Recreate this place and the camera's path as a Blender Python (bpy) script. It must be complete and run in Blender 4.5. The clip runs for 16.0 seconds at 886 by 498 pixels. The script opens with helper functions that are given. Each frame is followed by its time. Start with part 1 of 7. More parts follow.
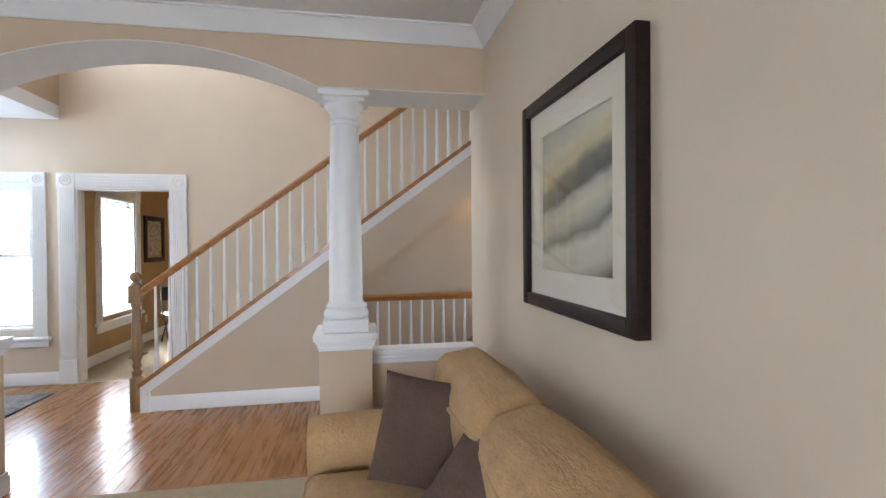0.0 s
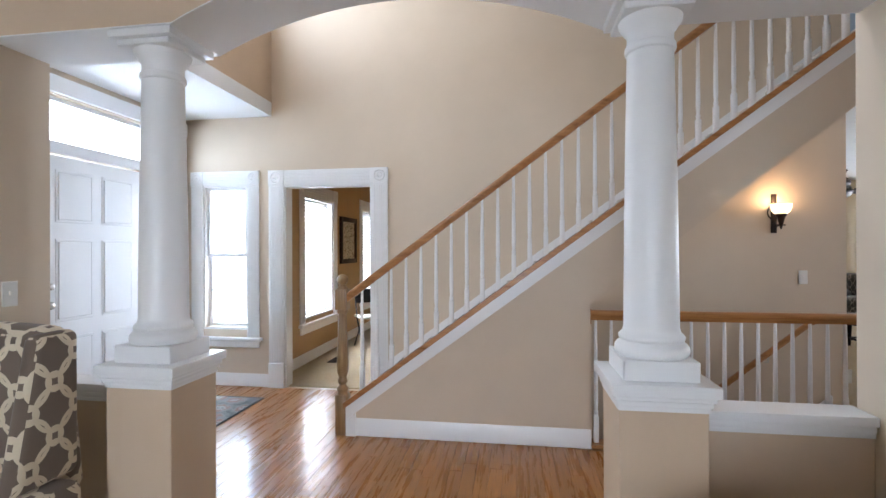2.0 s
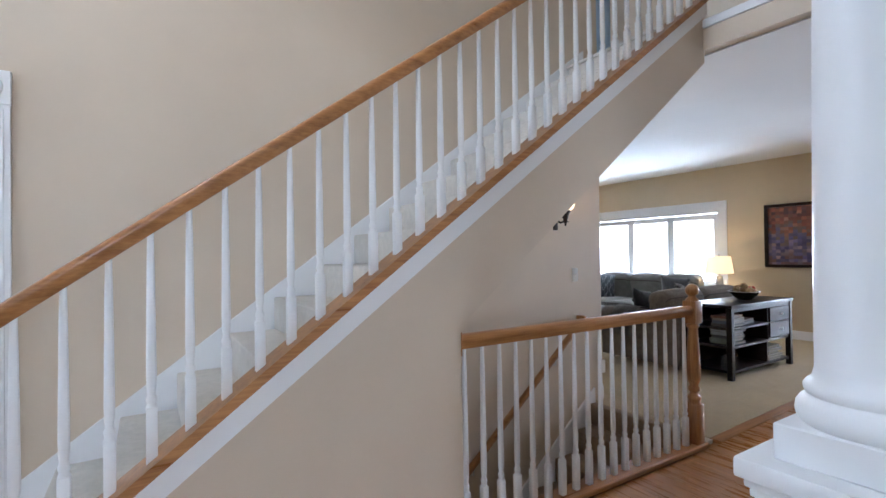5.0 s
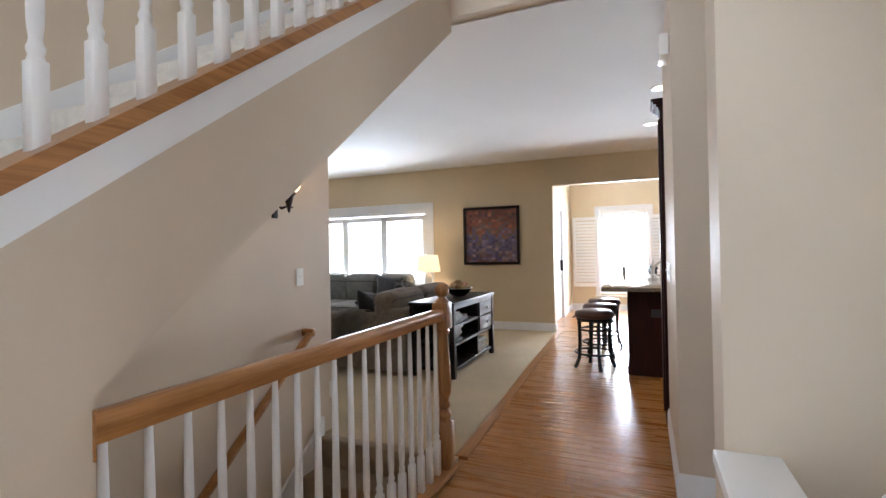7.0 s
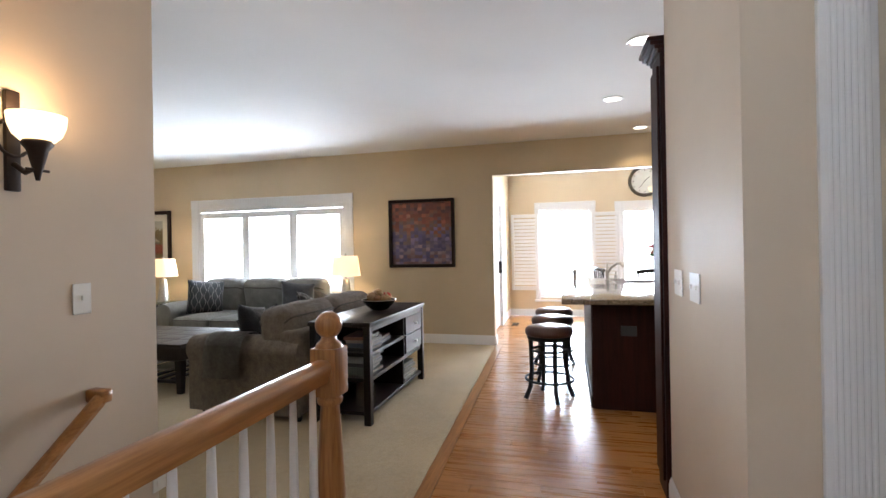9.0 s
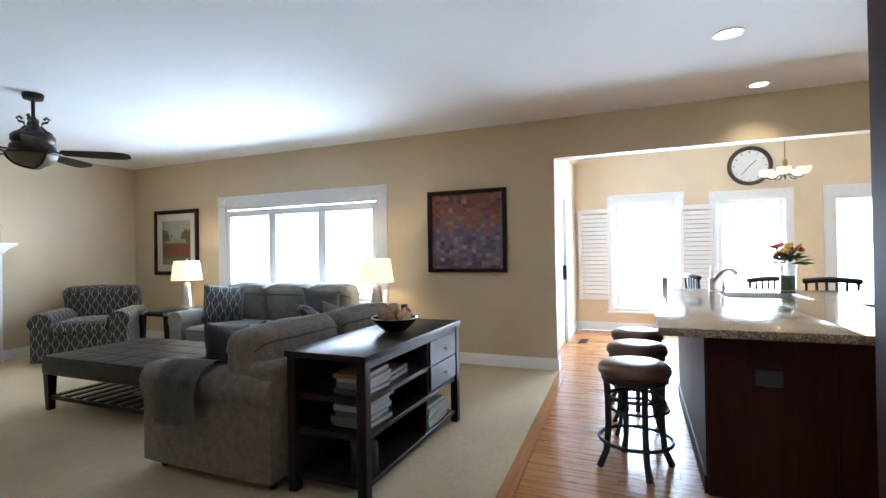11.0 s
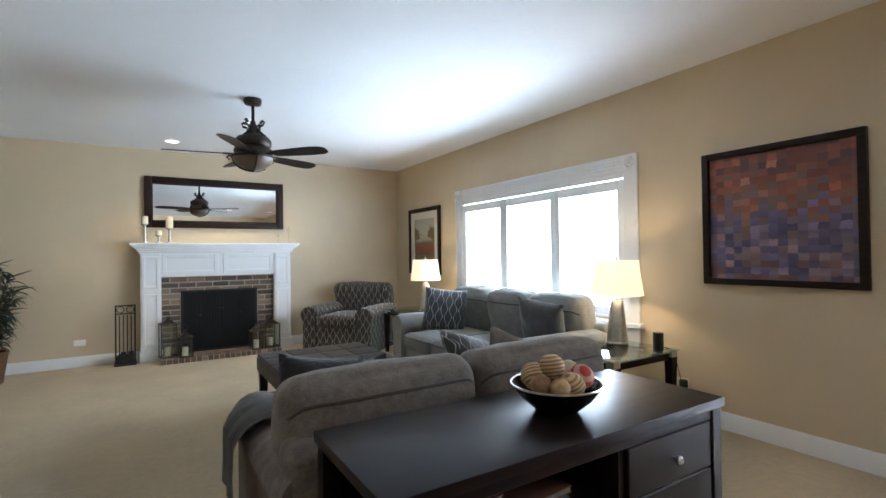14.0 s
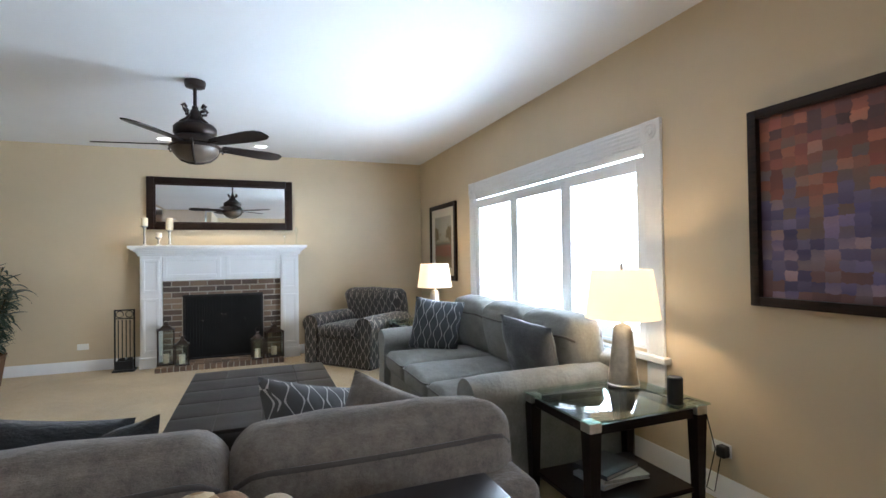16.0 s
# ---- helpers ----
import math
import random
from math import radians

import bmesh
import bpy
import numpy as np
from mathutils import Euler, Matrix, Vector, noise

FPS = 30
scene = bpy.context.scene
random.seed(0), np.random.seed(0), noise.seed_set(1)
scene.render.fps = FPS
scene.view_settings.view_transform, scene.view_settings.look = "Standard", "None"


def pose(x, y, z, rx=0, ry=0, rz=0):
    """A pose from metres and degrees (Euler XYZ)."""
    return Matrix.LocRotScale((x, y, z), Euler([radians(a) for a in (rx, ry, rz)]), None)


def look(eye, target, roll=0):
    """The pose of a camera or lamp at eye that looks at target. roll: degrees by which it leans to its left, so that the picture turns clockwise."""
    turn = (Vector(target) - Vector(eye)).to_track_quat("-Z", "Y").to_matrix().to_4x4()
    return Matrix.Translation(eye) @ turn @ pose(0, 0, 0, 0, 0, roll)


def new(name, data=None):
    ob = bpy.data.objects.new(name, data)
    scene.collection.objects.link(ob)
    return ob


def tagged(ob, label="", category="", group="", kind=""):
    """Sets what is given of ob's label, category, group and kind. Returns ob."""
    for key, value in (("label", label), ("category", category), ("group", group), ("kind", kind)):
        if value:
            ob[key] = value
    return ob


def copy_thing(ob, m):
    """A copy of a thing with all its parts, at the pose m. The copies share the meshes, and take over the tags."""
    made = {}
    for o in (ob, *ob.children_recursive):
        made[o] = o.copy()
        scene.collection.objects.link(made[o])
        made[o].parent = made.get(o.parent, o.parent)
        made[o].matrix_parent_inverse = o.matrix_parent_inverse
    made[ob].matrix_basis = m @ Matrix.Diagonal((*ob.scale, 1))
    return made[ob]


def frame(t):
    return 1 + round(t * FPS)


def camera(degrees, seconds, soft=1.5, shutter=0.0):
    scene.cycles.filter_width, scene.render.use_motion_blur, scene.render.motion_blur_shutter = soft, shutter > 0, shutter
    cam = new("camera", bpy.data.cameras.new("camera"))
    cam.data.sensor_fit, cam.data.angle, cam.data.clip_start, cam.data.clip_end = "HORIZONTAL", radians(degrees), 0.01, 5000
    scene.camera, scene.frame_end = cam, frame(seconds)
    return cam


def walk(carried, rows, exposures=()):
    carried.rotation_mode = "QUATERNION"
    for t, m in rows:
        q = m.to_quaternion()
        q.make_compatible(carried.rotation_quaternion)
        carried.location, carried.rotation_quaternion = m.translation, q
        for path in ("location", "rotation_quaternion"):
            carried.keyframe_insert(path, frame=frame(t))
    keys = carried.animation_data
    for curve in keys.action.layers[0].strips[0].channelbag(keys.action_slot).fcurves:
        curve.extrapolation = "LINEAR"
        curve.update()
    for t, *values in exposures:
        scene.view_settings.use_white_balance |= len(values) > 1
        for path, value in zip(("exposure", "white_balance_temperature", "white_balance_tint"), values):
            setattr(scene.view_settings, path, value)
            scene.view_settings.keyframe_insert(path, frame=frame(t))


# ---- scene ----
cam = camera(86.2, 16.0)
PATH = [
    (0, (0.178, -0.318, 1.435), (0.534, 1.65, 1.412), -0.5),
    (0.5, (0.057, -0.116, 1.417), (0.158, 1.881, 1.406), -0.3),
    (1, (-0.072, 0.147, 1.419), (-0.157, 2.145, 1.408), -0.5),
    (1.5, (-0.254, 0.435, 1.411), (-0.491, 2.421, 1.406), -0.4),
    (2, (-0.431, 0.731, 1.397), (-0.722, 2.71, 1.399), -0.2),
    (2.5, (-0.582, 1.045, 1.393), (-0.866, 3.025, 1.395), -0.2),
    (3, (-0.751, 1.328, 1.414), (-0.957, 3.317, 1.407), -0.3),
    (3.5, (-0.884, 1.617, 1.367), (-0.848, 3.617, 1.367), -0.4),
    (4, (-1.02, 1.862, 1.375), (-0.672, 3.832, 1.37), -0.4),
    (4.5, (-1.117, 2.102, 1.371), (-0.394, 3.966, 1.362), -0.2),
    (5, (-1.122, 2.353, 1.341), (-0.056, 4.046, 1.363), -0.8),
    (5.2, (-1.109, 2.448, 1.336), (0.067, 4.065, 1.367), -1.2),
    (7.3, (-0.36, 3.159, 1.295), (1.522, 3.835, 1.3), -1.0),
    (7.5, (-0.249, 3.201, 1.303), (1.652, 3.822, 1.304), -1.0),
    (8, (0.036, 3.302, 1.313), (1.96, 3.849, 1.316), -1.0),
    (8.5, (0.332, 3.372, 1.309), (2.263, 3.892, 1.313), -0.9),
    (8.7, (0.466, 3.399, 1.309), (2.401, 3.907, 1.313), -1.0),
    (10.8, (1.689, 3.567, 1.296), (3.559, 4.277, 1.313), -0.8),
    (11, (1.835, 3.569, 1.296), (3.682, 4.335, 1.314), -0.9),
    (11.5, (2.119, 3.589, 1.292), (3.909, 4.481, 1.311), -0.8),
    (12, (2.37, 3.64, 1.31), (4.081, 4.676, 1.327), -0.9),
    (12.5, (2.608, 3.697, 1.309), (4.181, 4.932, 1.326), -0.9),
    (13, (2.86, 3.802, 1.285), (4.262, 5.227, 1.312), -0.7),
    (13.5, (3.174, 3.858, 1.319), (4.406, 5.433, 1.337), -0.9),
    (14, (3.474, 3.913, 1.316), (4.527, 5.614, 1.339), -0.8),
    (14.5, (3.778, 3.971, 1.317), (4.704, 5.743, 1.346), -0.7),
    (15, (4.112, 4.03, 1.327), (4.923, 5.857, 1.352), -0.7),
    (15.5, (4.423, 4.162, 1.331), (5.178, 6.013, 1.358), -0.7),
    (16, (4.736, 4.264, 1.337), (5.458, 6.13, 1.366), -0.8),
]
EXPOSURES = [(0, 0.0, 6200, 13), (2, -0.04, 6050, 14), (3.2, -0.06, 5720, 14), (5, 0.0, 5600, 12), (7.3, 0.05, 6250, 13), (8.7, 0.08, 6250, 13), (10.8, 0.13, 5520, 8), (13.2, 0.06, 5580, 7), (16, 0.05, 5650, 9)]
walk(cam, [(t, look(eye, target, roll)) for t, eye, target, roll in PATH], EXPOSURES)

# ---- world and large lights ----
world = bpy.data.worlds.new("sky")
scene.world = world
world.use_nodes = True
wn = world.node_tree.nodes
sky = wn.new("ShaderNodeTexSky")
sky.sky_type, sky.sun_disc = "NISHITA", False
sky.sun_elevation, sky.sun_rotation = radians(50), radians(200)
world.node_tree.links.new(sky.outputs[0], wn["Background"].inputs[0])
wn["Background"].inputs[1].default_value = 0.12


def lamp_data(kind, name, energy, colour):
    d = bpy.data.lights.new(name, kind)
    d.energy, d.color = energy, colour
    return d


def area_lamp(name, eye, target, w, h, energy, colour=(1, 0.98, 0.95)):
    """Daylight of the sky that falls through a window's opening, and added fill."""
    d = lamp_data("AREA", name, energy, colour)
    d.shape, d.size, d.size_y = "RECTANGLE", w, h
    ob = new(name, d)
    ob.matrix_world = look(eye, target)
    return ob


def point_lamp(name, at, energy, colour=(1, 0.72, 0.42), radius=0.04):
    d = lamp_data("POINT", name, energy, colour)
    d.shadow_soft_size = radius
    ob = new(name, d)
    ob.location = at
    return ob


DAY = (0.80, 0.90, 1.0)
DAY_SHADE = (0.54, 0.76, 1.0)
sun = new("sun", lamp_data("SUN", "sun", 3.0, (1, 0.95, 0.87)))
sun.data.angle = radians(0.5)
sun.rotation_euler = Euler((radians(40), 0, radians(200)))
# sky light in the openings, plus two added fill lamps
area_lamp("daylight_family_window", (7.40, 7.88, 1.30), (6.0, 7.88, 1.95), 2.4, 1.25, 268, DAY)
area_lamp("daylight_nook_window", (10.4, 3.48, 1.2), (9.0, 3.48, 1.2), 0.9, 1.6, 260, DAY)
area_lamp("daylight_nook_window_b", (10.4, 2.05, 1.2), (9.0, 2.05, 1.2), 0.85, 1.6, 170, DAY)
area_lamp("daylight_foyer_window", (-3.35, 5.75, 1.35), (-3.35, 4.5, 1.3), 0.42, 1.45, 50, DAY_SHADE)
area_lamp("daylight_transom", (-4.2, 4.3, 2.37), (-3.0, 4.3, 2.3), 1.4, 0.36, 14, DAY_SHADE)
area_lamp("daylight_sidelight", (-4.2, 4.95, 1.3), (-3.0, 4.95, 1.2), 0.3, 1.5, 24, DAY_SHADE)
# unseen lamp, added to brighten the upper foyer
area_lamp("fill_upper_foyer", (-3.03, 4.0, 4.4), (0.0, 4.0, 3.9), 1.7, 1.2, 75, DAY)
area_lamp("daylight_study_window", (-3.3, 6.67, 1.4), (-2.0, 6.67, 1.4), 0.9, 1.4, 165, DAY)
area_lamp("daylight_study_window_b", (-3.3, 8.92, 1.4), (-2.0, 8.92, 1.4), 0.9, 1.4, 135, DAY)
area_lamp("daylight_front_room", (-1.4, -3.3, 1.5), (-1.4, 0.0, 1.4), 2.6, 1.5, 160, DAY)
# weak fill at an invented opening, no real window
area_lamp("fill_family_side", (0.05, 8.0, 1.5), (3.0, 8.0, 1.5), 2.0, 1.4, 2, DAY)

# ---- materials ----
class Nodes:
    """A material's node tree with short calls."""

    def __init__(self, name):
        self.m = bpy.data.materials.new(name)
        self.m.use_nodes = True
        self.t = self.m.node_tree
        self.b = self.t.nodes["Principled BSDF"]

    def put(self, sock, v):
        if isinstance(v, bpy.types.NodeSocket):
            self.t.links.new(v, sock)
        elif isinstance(v, (tuple, list)) and len(v) == 3 and sock.type == "RGBA":
            sock.default_value = (*v, 1)
        else:
            sock.default_value = v

    def node(self, kind, out=0, op="", **ins):
        n = self.t.nodes.new("ShaderNode" + kind)
        if op:
            n.operation = op
        for k, v in ins.items():
            self.put(n.inputs[int(k[1:]) if k[1:].isdigit() else k.replace("_", " ")], v)
        return n.outputs[out]

    def math(self, op, a, b=0.0, c=0.0):
        return self.node("Math", 0, op, i0=a, i1=b, i2=c)

    def mix(self, f, a, b, blend="MIX"):
        n = self.t.nodes.new("ShaderNodeMix")
        n.data_type, n.blend_type = "RGBA", blend
        for s, v in ((n.inputs[0], f), (n.inputs[6], a), (n.inputs[7], b)):
            self.put(s, v)
        return n.outputs[2]

    def where(self, kind="Object"):
        return self.node("TexCoord", {"Generated": 0, "UV": 2, "Object": 3}[kind])

    def place(self):
        return self.node("NewGeometry", 0)

    def scaled(self, v, s):
        return self.node("Mapping", i0=v, i3=s)

    def noise(self, v, scale, detail=3.0, rough=0.55, out=0):
        return self.node("TexNoise", out, i0=v, Scale=scale, Detail=detail, Roughness=rough)

    def ramp(self, f, stops):
        n = self.t.nodes.new("ShaderNodeValToRGB")
        while len(n.color_ramp.elements) < len(stops):
            n.color_ramp.elements.new(0.5)
        for e, (p, c) in zip(n.color_ramp.elements, stops):
            e.position, e.color = p, (*c, 1)
        self.put(n.inputs[0], f)
        return n.outputs[0]

    def bump(self, h, strength, dist=0.01):
        self.put(self.b.inputs["Normal"], self.node("Bump", Strength=strength, Distance=dist, Height=h))

    def set(self, **ins):
        for k, v in ins.items():
            self.put(self.b.inputs[k.replace("_", " ")], v)
        return self.m


def paint(name, colour, rough=0.55, var=0.05, bump=0.05, scale=1.3, grain=160.0):
    """Painted surface: faint broad blotches, roller stipple."""
    n = Nodes(name)
    p = n.place()
    big = n.noise(p, scale, 4.0)
    dark = tuple(c * (1 - var) for c in colour)
    lite = tuple(min(1, c * (1 + var)) for c in colour)
    n.bump(n.noise(p, grain, 2.0), bump, 0.002)
    r = n.math("MULTIPLY_ADD", n.noise(p, scale * 3, 3.0), 0.15, rough - 0.07)
    return n.set(Base_Color=n.ramp(big, [(0.3, dark), (0.7, lite)]), Roughness=r)


def wood(name, dark, lite, rough=0.3, axis=0, coat=0.0, rand=0.0, grain=26.0, bump=0.08, island=False):
    """Grain stretched along one axis of the object."""
    n = Nodes(name)
    s = [grain, grain, grain]
    s[axis] = grain * 0.06
    v = n.where("Object")
    if rand:
        r = n.node("NewGeometry", 8) if island else n.node("ObjectInfo", 5)
        v = n.node("VectorMath", 0, "ADD", i0=v, i1=n.node("CombineXYZ", i0=n.math("MULTIPLY", r, 37.0), i1=n.math("MULTIPLY", r, 91.0), i2=r))
    v = n.scaled(v, s)
    f = n.noise(v, 1.0, 6.0, 0.62)
    g = n.noise(v, 4.0, 3.0, 0.6)
    h = n.math("MULTIPLY_ADD", g, 0.35, n.math("MULTIPLY", f, 0.7))
    col = n.ramp(h, [(0.36, dark), (0.5, tuple((a + b) / 2 for a, b in zip(dark, lite))), (0.66, lite)])
    if rand:
        col = n.mix(n.math("MULTIPLY", r, rand), col, tuple(c * 0.62 for c in dark))
    n.bump(h, bump, 0.003)
    rr = n.math("MULTIPLY_ADD", f, 0.14, rough - 0.07)
    return n.set(Base_Color=col, Roughness=rr, Coat_Weight=coat, Coat_Roughness=0.12)


def fabric(name, colour, var=0.18, weave=900.0, rough=0.95, sheen=0.25, nap=9.0, crease=0.5):
    n = Nodes(name)
    v = n.where("Object")
    big = n.noise(v, nap, 4.0)
    fine = n.noise(v, weave * 0.35, 2.0)
    mid = n.noise(v, 75.0, 4.0, 0.7)
    fold = n.noise(n.scaled(v, (5.0, 14.0, 9.0)), 1.0, 4.0, 0.6)
    f = n.math("MULTIPLY_ADD", fine, 0.25, n.math("MULTIPLY_ADD", mid, 0.35, n.math("MULTIPLY", big, 0.4)))
    col = n.ramp(f, [(0.36, tuple(c * (1 - var) for c in colour)), (0.64, tuple(min(1, c * (1 + var)) for c in colour))])
    n.bump(n.math("MULTIPLY_ADD", fine, 0.12, n.math("MULTIPLY_ADD", mid, 0.22, fold)), crease, 0.02)
    return n.set(Base_Color=col, Roughness=rough, Sheen_Weight=sheen)


def metal(name, colour, rough=0.3, metallic=1.0, var=0.15):
    n = Nodes(name)
    v = n.where("Object")
    f = n.noise(v, 30.0, 4.0)
    col = n.ramp(f, [(0.3, tuple(c * (1 - var) for c in colour)), (0.7, tuple(min(1, c * (1 + var)) for c in colour))])
    n.bump(n.noise(v, 120.0), 0.05, 0.002)
    return n.set(Base_Color=col, Metallic=metallic, Roughness=n.math("MULTIPLY_ADD", f, 0.12, rough - 0.06))


def glow(name, colour, strength):
    n = Nodes(name)
    return n.set(Base_Color=colour, Emission_Color=colour, Emission_Strength=strength, Roughness=0.6)


def glass(name, colour=(1, 1, 1), rough=0.0):
    """Thin pane: mostly clear with a gloss that grows at a slant."""
    n = Nodes(name)
    out = n.t.nodes["Material Output"]
    f = n.math("MULTIPLY_ADD", n.math("POWER", n.node("LayerWeight", 1, Blend=0.5), 4.0), 0.85, 0.045)
    m = n.t.nodes.new("ShaderNodeMixShader")
    n.put(m.inputs[0], f)
    n.put(m.inputs[1], n.node("BsdfTransparent", Color=colour))
    n.put(m.inputs[2], n.node("BsdfGlossy", Roughness=rough))
    n.t.links.new(m.outputs[0], out.inputs[0])
    return n.m


M_BEIGE = paint("wall_paint_greige", (0.61, 0.505, 0.387))
M_BEAM = paint("beam_paint_tan", (0.60, 0.458, 0.322))
M_TAN = paint("wall_paint_tan", (0.60, 0.488, 0.325))
M_FRONT = paint("wall_paint_sand", (0.65, 0.55, 0.43))
M_CREAM = paint("wall_paint_cream", (0.72, 0.60, 0.42))
M_STUDY = paint("wall_paint_brown", (0.42, 0.27, 0.13))
M_BLUE = paint("wall_paint_blue", (0.45, 0.60, 0.78))
M_WHITE = paint("trim_paint_white", (0.80, 0.80, 0.80), 0.32, 0.02, 0.02)
M_CEIL = paint("ceiling_paint", (0.80, 0.80, 0.80), 0.8, 0.02, 0.10)
M_DOOR = paint("door_paint_cream", (0.74, 0.66, 0.52), 0.4, 0.03, 0.04)
M_OAK = wood("oak_stained", (0.24, 0.095, 0.028), (0.44, 0.205, 0.068), 0.3, 0, 0.3)
M_OAKZ = wood("oak_upright", (0.24, 0.095, 0.028), (0.44, 0.205, 0.068), 0.32, 2, 0.3)
M_PALE = wood("newel_taupe", (0.185, 0.105, 0.042), (0.32, 0.195, 0.088), 0.32, 2, 0.2, 0.0, 22.0, 0.03)
M_FLOOR = wood("oak_board", (0.285, 0.112, 0.026), (0.43, 0.186, 0.050), 0.28, 1, 0.2, 0.24, 30.0, 0.006)
M_FLOOR_FAR = wood("oak_boards_joined", (0.285, 0.112, 0.026), (0.43, 0.186, 0.050), 0.28, 1, 0.2, 0.24, 30.0, 0.006, True)
M_ESP = wood("espresso_wood", (0.0065, 0.0035, 0.0035), (0.012, 0.0065, 0.006), 0.32, 0, 0.0, 0.0, 22.0, 0.004)
M_ESP.node_tree.nodes["Principled BSDF"].inputs["Specular IOR Level"].default_value = 0.19
M_CHERRY = wood("cherry_cabinet", (0.013, 0.0028, 0.0018), (0.030, 0.0062, 0.0038), 0.55, 2, 0.0, 0.0, 18.0, 0.01)
M_CHERRY.node_tree.nodes["Principled BSDF"].inputs["Specular IOR Level"].default_value = 0.14
M_GLASS = glass("window_glass")
M_STEEL = metal("brushed_nickel", (0.55, 0.53, 0.5), 0.3)
M_BRONZE = metal("dark_bronze", (0.032, 0.021, 0.016), 0.42, 0.6)
M_BLACK = metal("black_iron", (0.012, 0.012, 0.012), 0.5, 0.3)
M_BACK = glow("outside_brightness", (0.88, 0.95, 1.0), 5.0)


def carpet_mat(name, colour, scale=1.0):
    n = Nodes(name)
    p = n.place()
    fine = n.noise(p, 260.0, 3.0, 0.7)
    mid = n.noise(p, 26.0, 4.0)
    big = n.noise(p, 1.6, 4.0)
    f = n.math("MULTIPLY_ADD", fine, 0.4, n.math("MULTIPLY_ADD", mid, 0.35, n.math("MULTIPLY", big, 0.50)))
    n.bump(n.math("MULTIPLY_ADD", mid, 0.6, fine), 0.7, 0.012)
    return n.set(Base_Color=n.ramp(f, [(0.42, tuple(c * 0.74 for c in colour)), (0.78, tuple(c * 1.14 for c in colour))]), Roughness=1.0, Sheen_Weight=0.2)


M_CARPET = carpet_mat("carpet_cream", (0.475, 0.372, 0.222))
M_CARPET_STAIR = carpet_mat("carpet_stair", (0.62, 0.57, 0.50))
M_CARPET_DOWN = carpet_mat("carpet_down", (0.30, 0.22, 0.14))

# ---- mesh helpers ----
def box(bm, x0, x1, y0, y1, z0, z1, bev=0.0, seg=1):
    vs = [bm.verts.new((x, y, z)) for x in (x0, x1) for y in (y0, y1) for z in (z0, z1)]
    fs = [bm.faces.new([vs[i] for i in q]) for q in ((0, 1, 3, 2), (4, 6, 7, 5), (0, 4, 5, 1), (2, 3, 7, 6), (0, 2, 6, 4), (1, 5, 7, 3))]
    if bev > 0:
        es = list({e for f in fs for e in f.edges})
        bmesh.ops.bevel(bm, geom=es, offset=bev, segments=seg, affect="EDGES", profile=0.6)
    return vs


def prism(bm, pts, a, b, axis="y"):
    """Polygon in two axes, pulled out along the third from a to b."""
    def at(p, d):
        return {"x": (d, p[0], p[1]), "y": (p[0], d, p[1]), "z": (p[0], p[1], d)}[axis]
    lo, hi = [bm.verts.new(at(p, a)) for p in pts], [bm.verts.new(at(p, b)) for p in pts]
    n = len(pts)
    fs = [bm.faces.new(lo), bm.faces.new(hi[::-1])]
    fs += [bm.faces.new((lo[i], hi[i], hi[(i + 1) % n], lo[(i + 1) % n])) for i in range(n)]
    bmesh.ops.recalc_face_normals(bm, faces=fs)
    return lo + hi


def lathe(bm, prof, at=(0, 0, 0), seg=24, caps=True, squash=1.0):
    """Profile of (radius, height) turned about the upright."""
    rings = []
    for r, z in prof:
        rings.append([bm.verts.new((at[0] + r * math.cos(2 * math.pi * i / seg), at[1] + squash * r * math.sin(2 * math.pi * i / seg), at[2] + z)) for i in range(seg)])
    fs = []
    for a, b in zip(rings, rings[1:]):
        fs += [bm.faces.new((a[i], a[(i + 1) % seg], b[(i + 1) % seg], b[i])) for i in range(seg)]
    if caps:
        fs += [bm.faces.new(rings[0][::-1]), bm.faces.new(rings[-1])]
    return rings


def ring_at(c, d, r, seg):
    d = Vector(d).normalized()
    u = d.cross(Vector((0, 0, 1)) if abs(d.z) < 0.9 else Vector((1, 0, 0))).normalized()
    w = d.cross(u)
    return [Vector(c) + r * (math.cos(2 * math.pi * i / seg) * u + math.sin(2 * math.pi * i / seg) * w) for i in range(seg)]


def tube(bm, pts, r, seg=8, closed=False):
    """Round bar along points; r one radius or one a point."""
    pts = [Vector(p) for p in pts]
    n = len(pts)
    rs = r if isinstance(r, (list, tuple)) else [r] * n
    rings = []
    for i, p in enumerate(pts):
        a = pts[(i - 1) % n] if closed or i else pts[0]
        b = pts[(i + 1) % n] if closed or i < n - 1 else pts[-1]
        rings.append([bm.verts.new(v) for v in ring_at(p, b - a, rs[i], seg)])
    m = n if closed else n - 1
    for k in range(m):
        a, b = rings[k], rings[(k + 1) % n]
        for i in range(seg):
            bm.faces.new((a[i], a[(i + 1) % seg], b[(i + 1) % seg], b[i]))
    if not closed:
        bm.faces.new(rings[0][::-1]), bm.faces.new(rings[-1])
    bmesh.ops.recalc_face_normals(bm, faces=bm.faces[:])


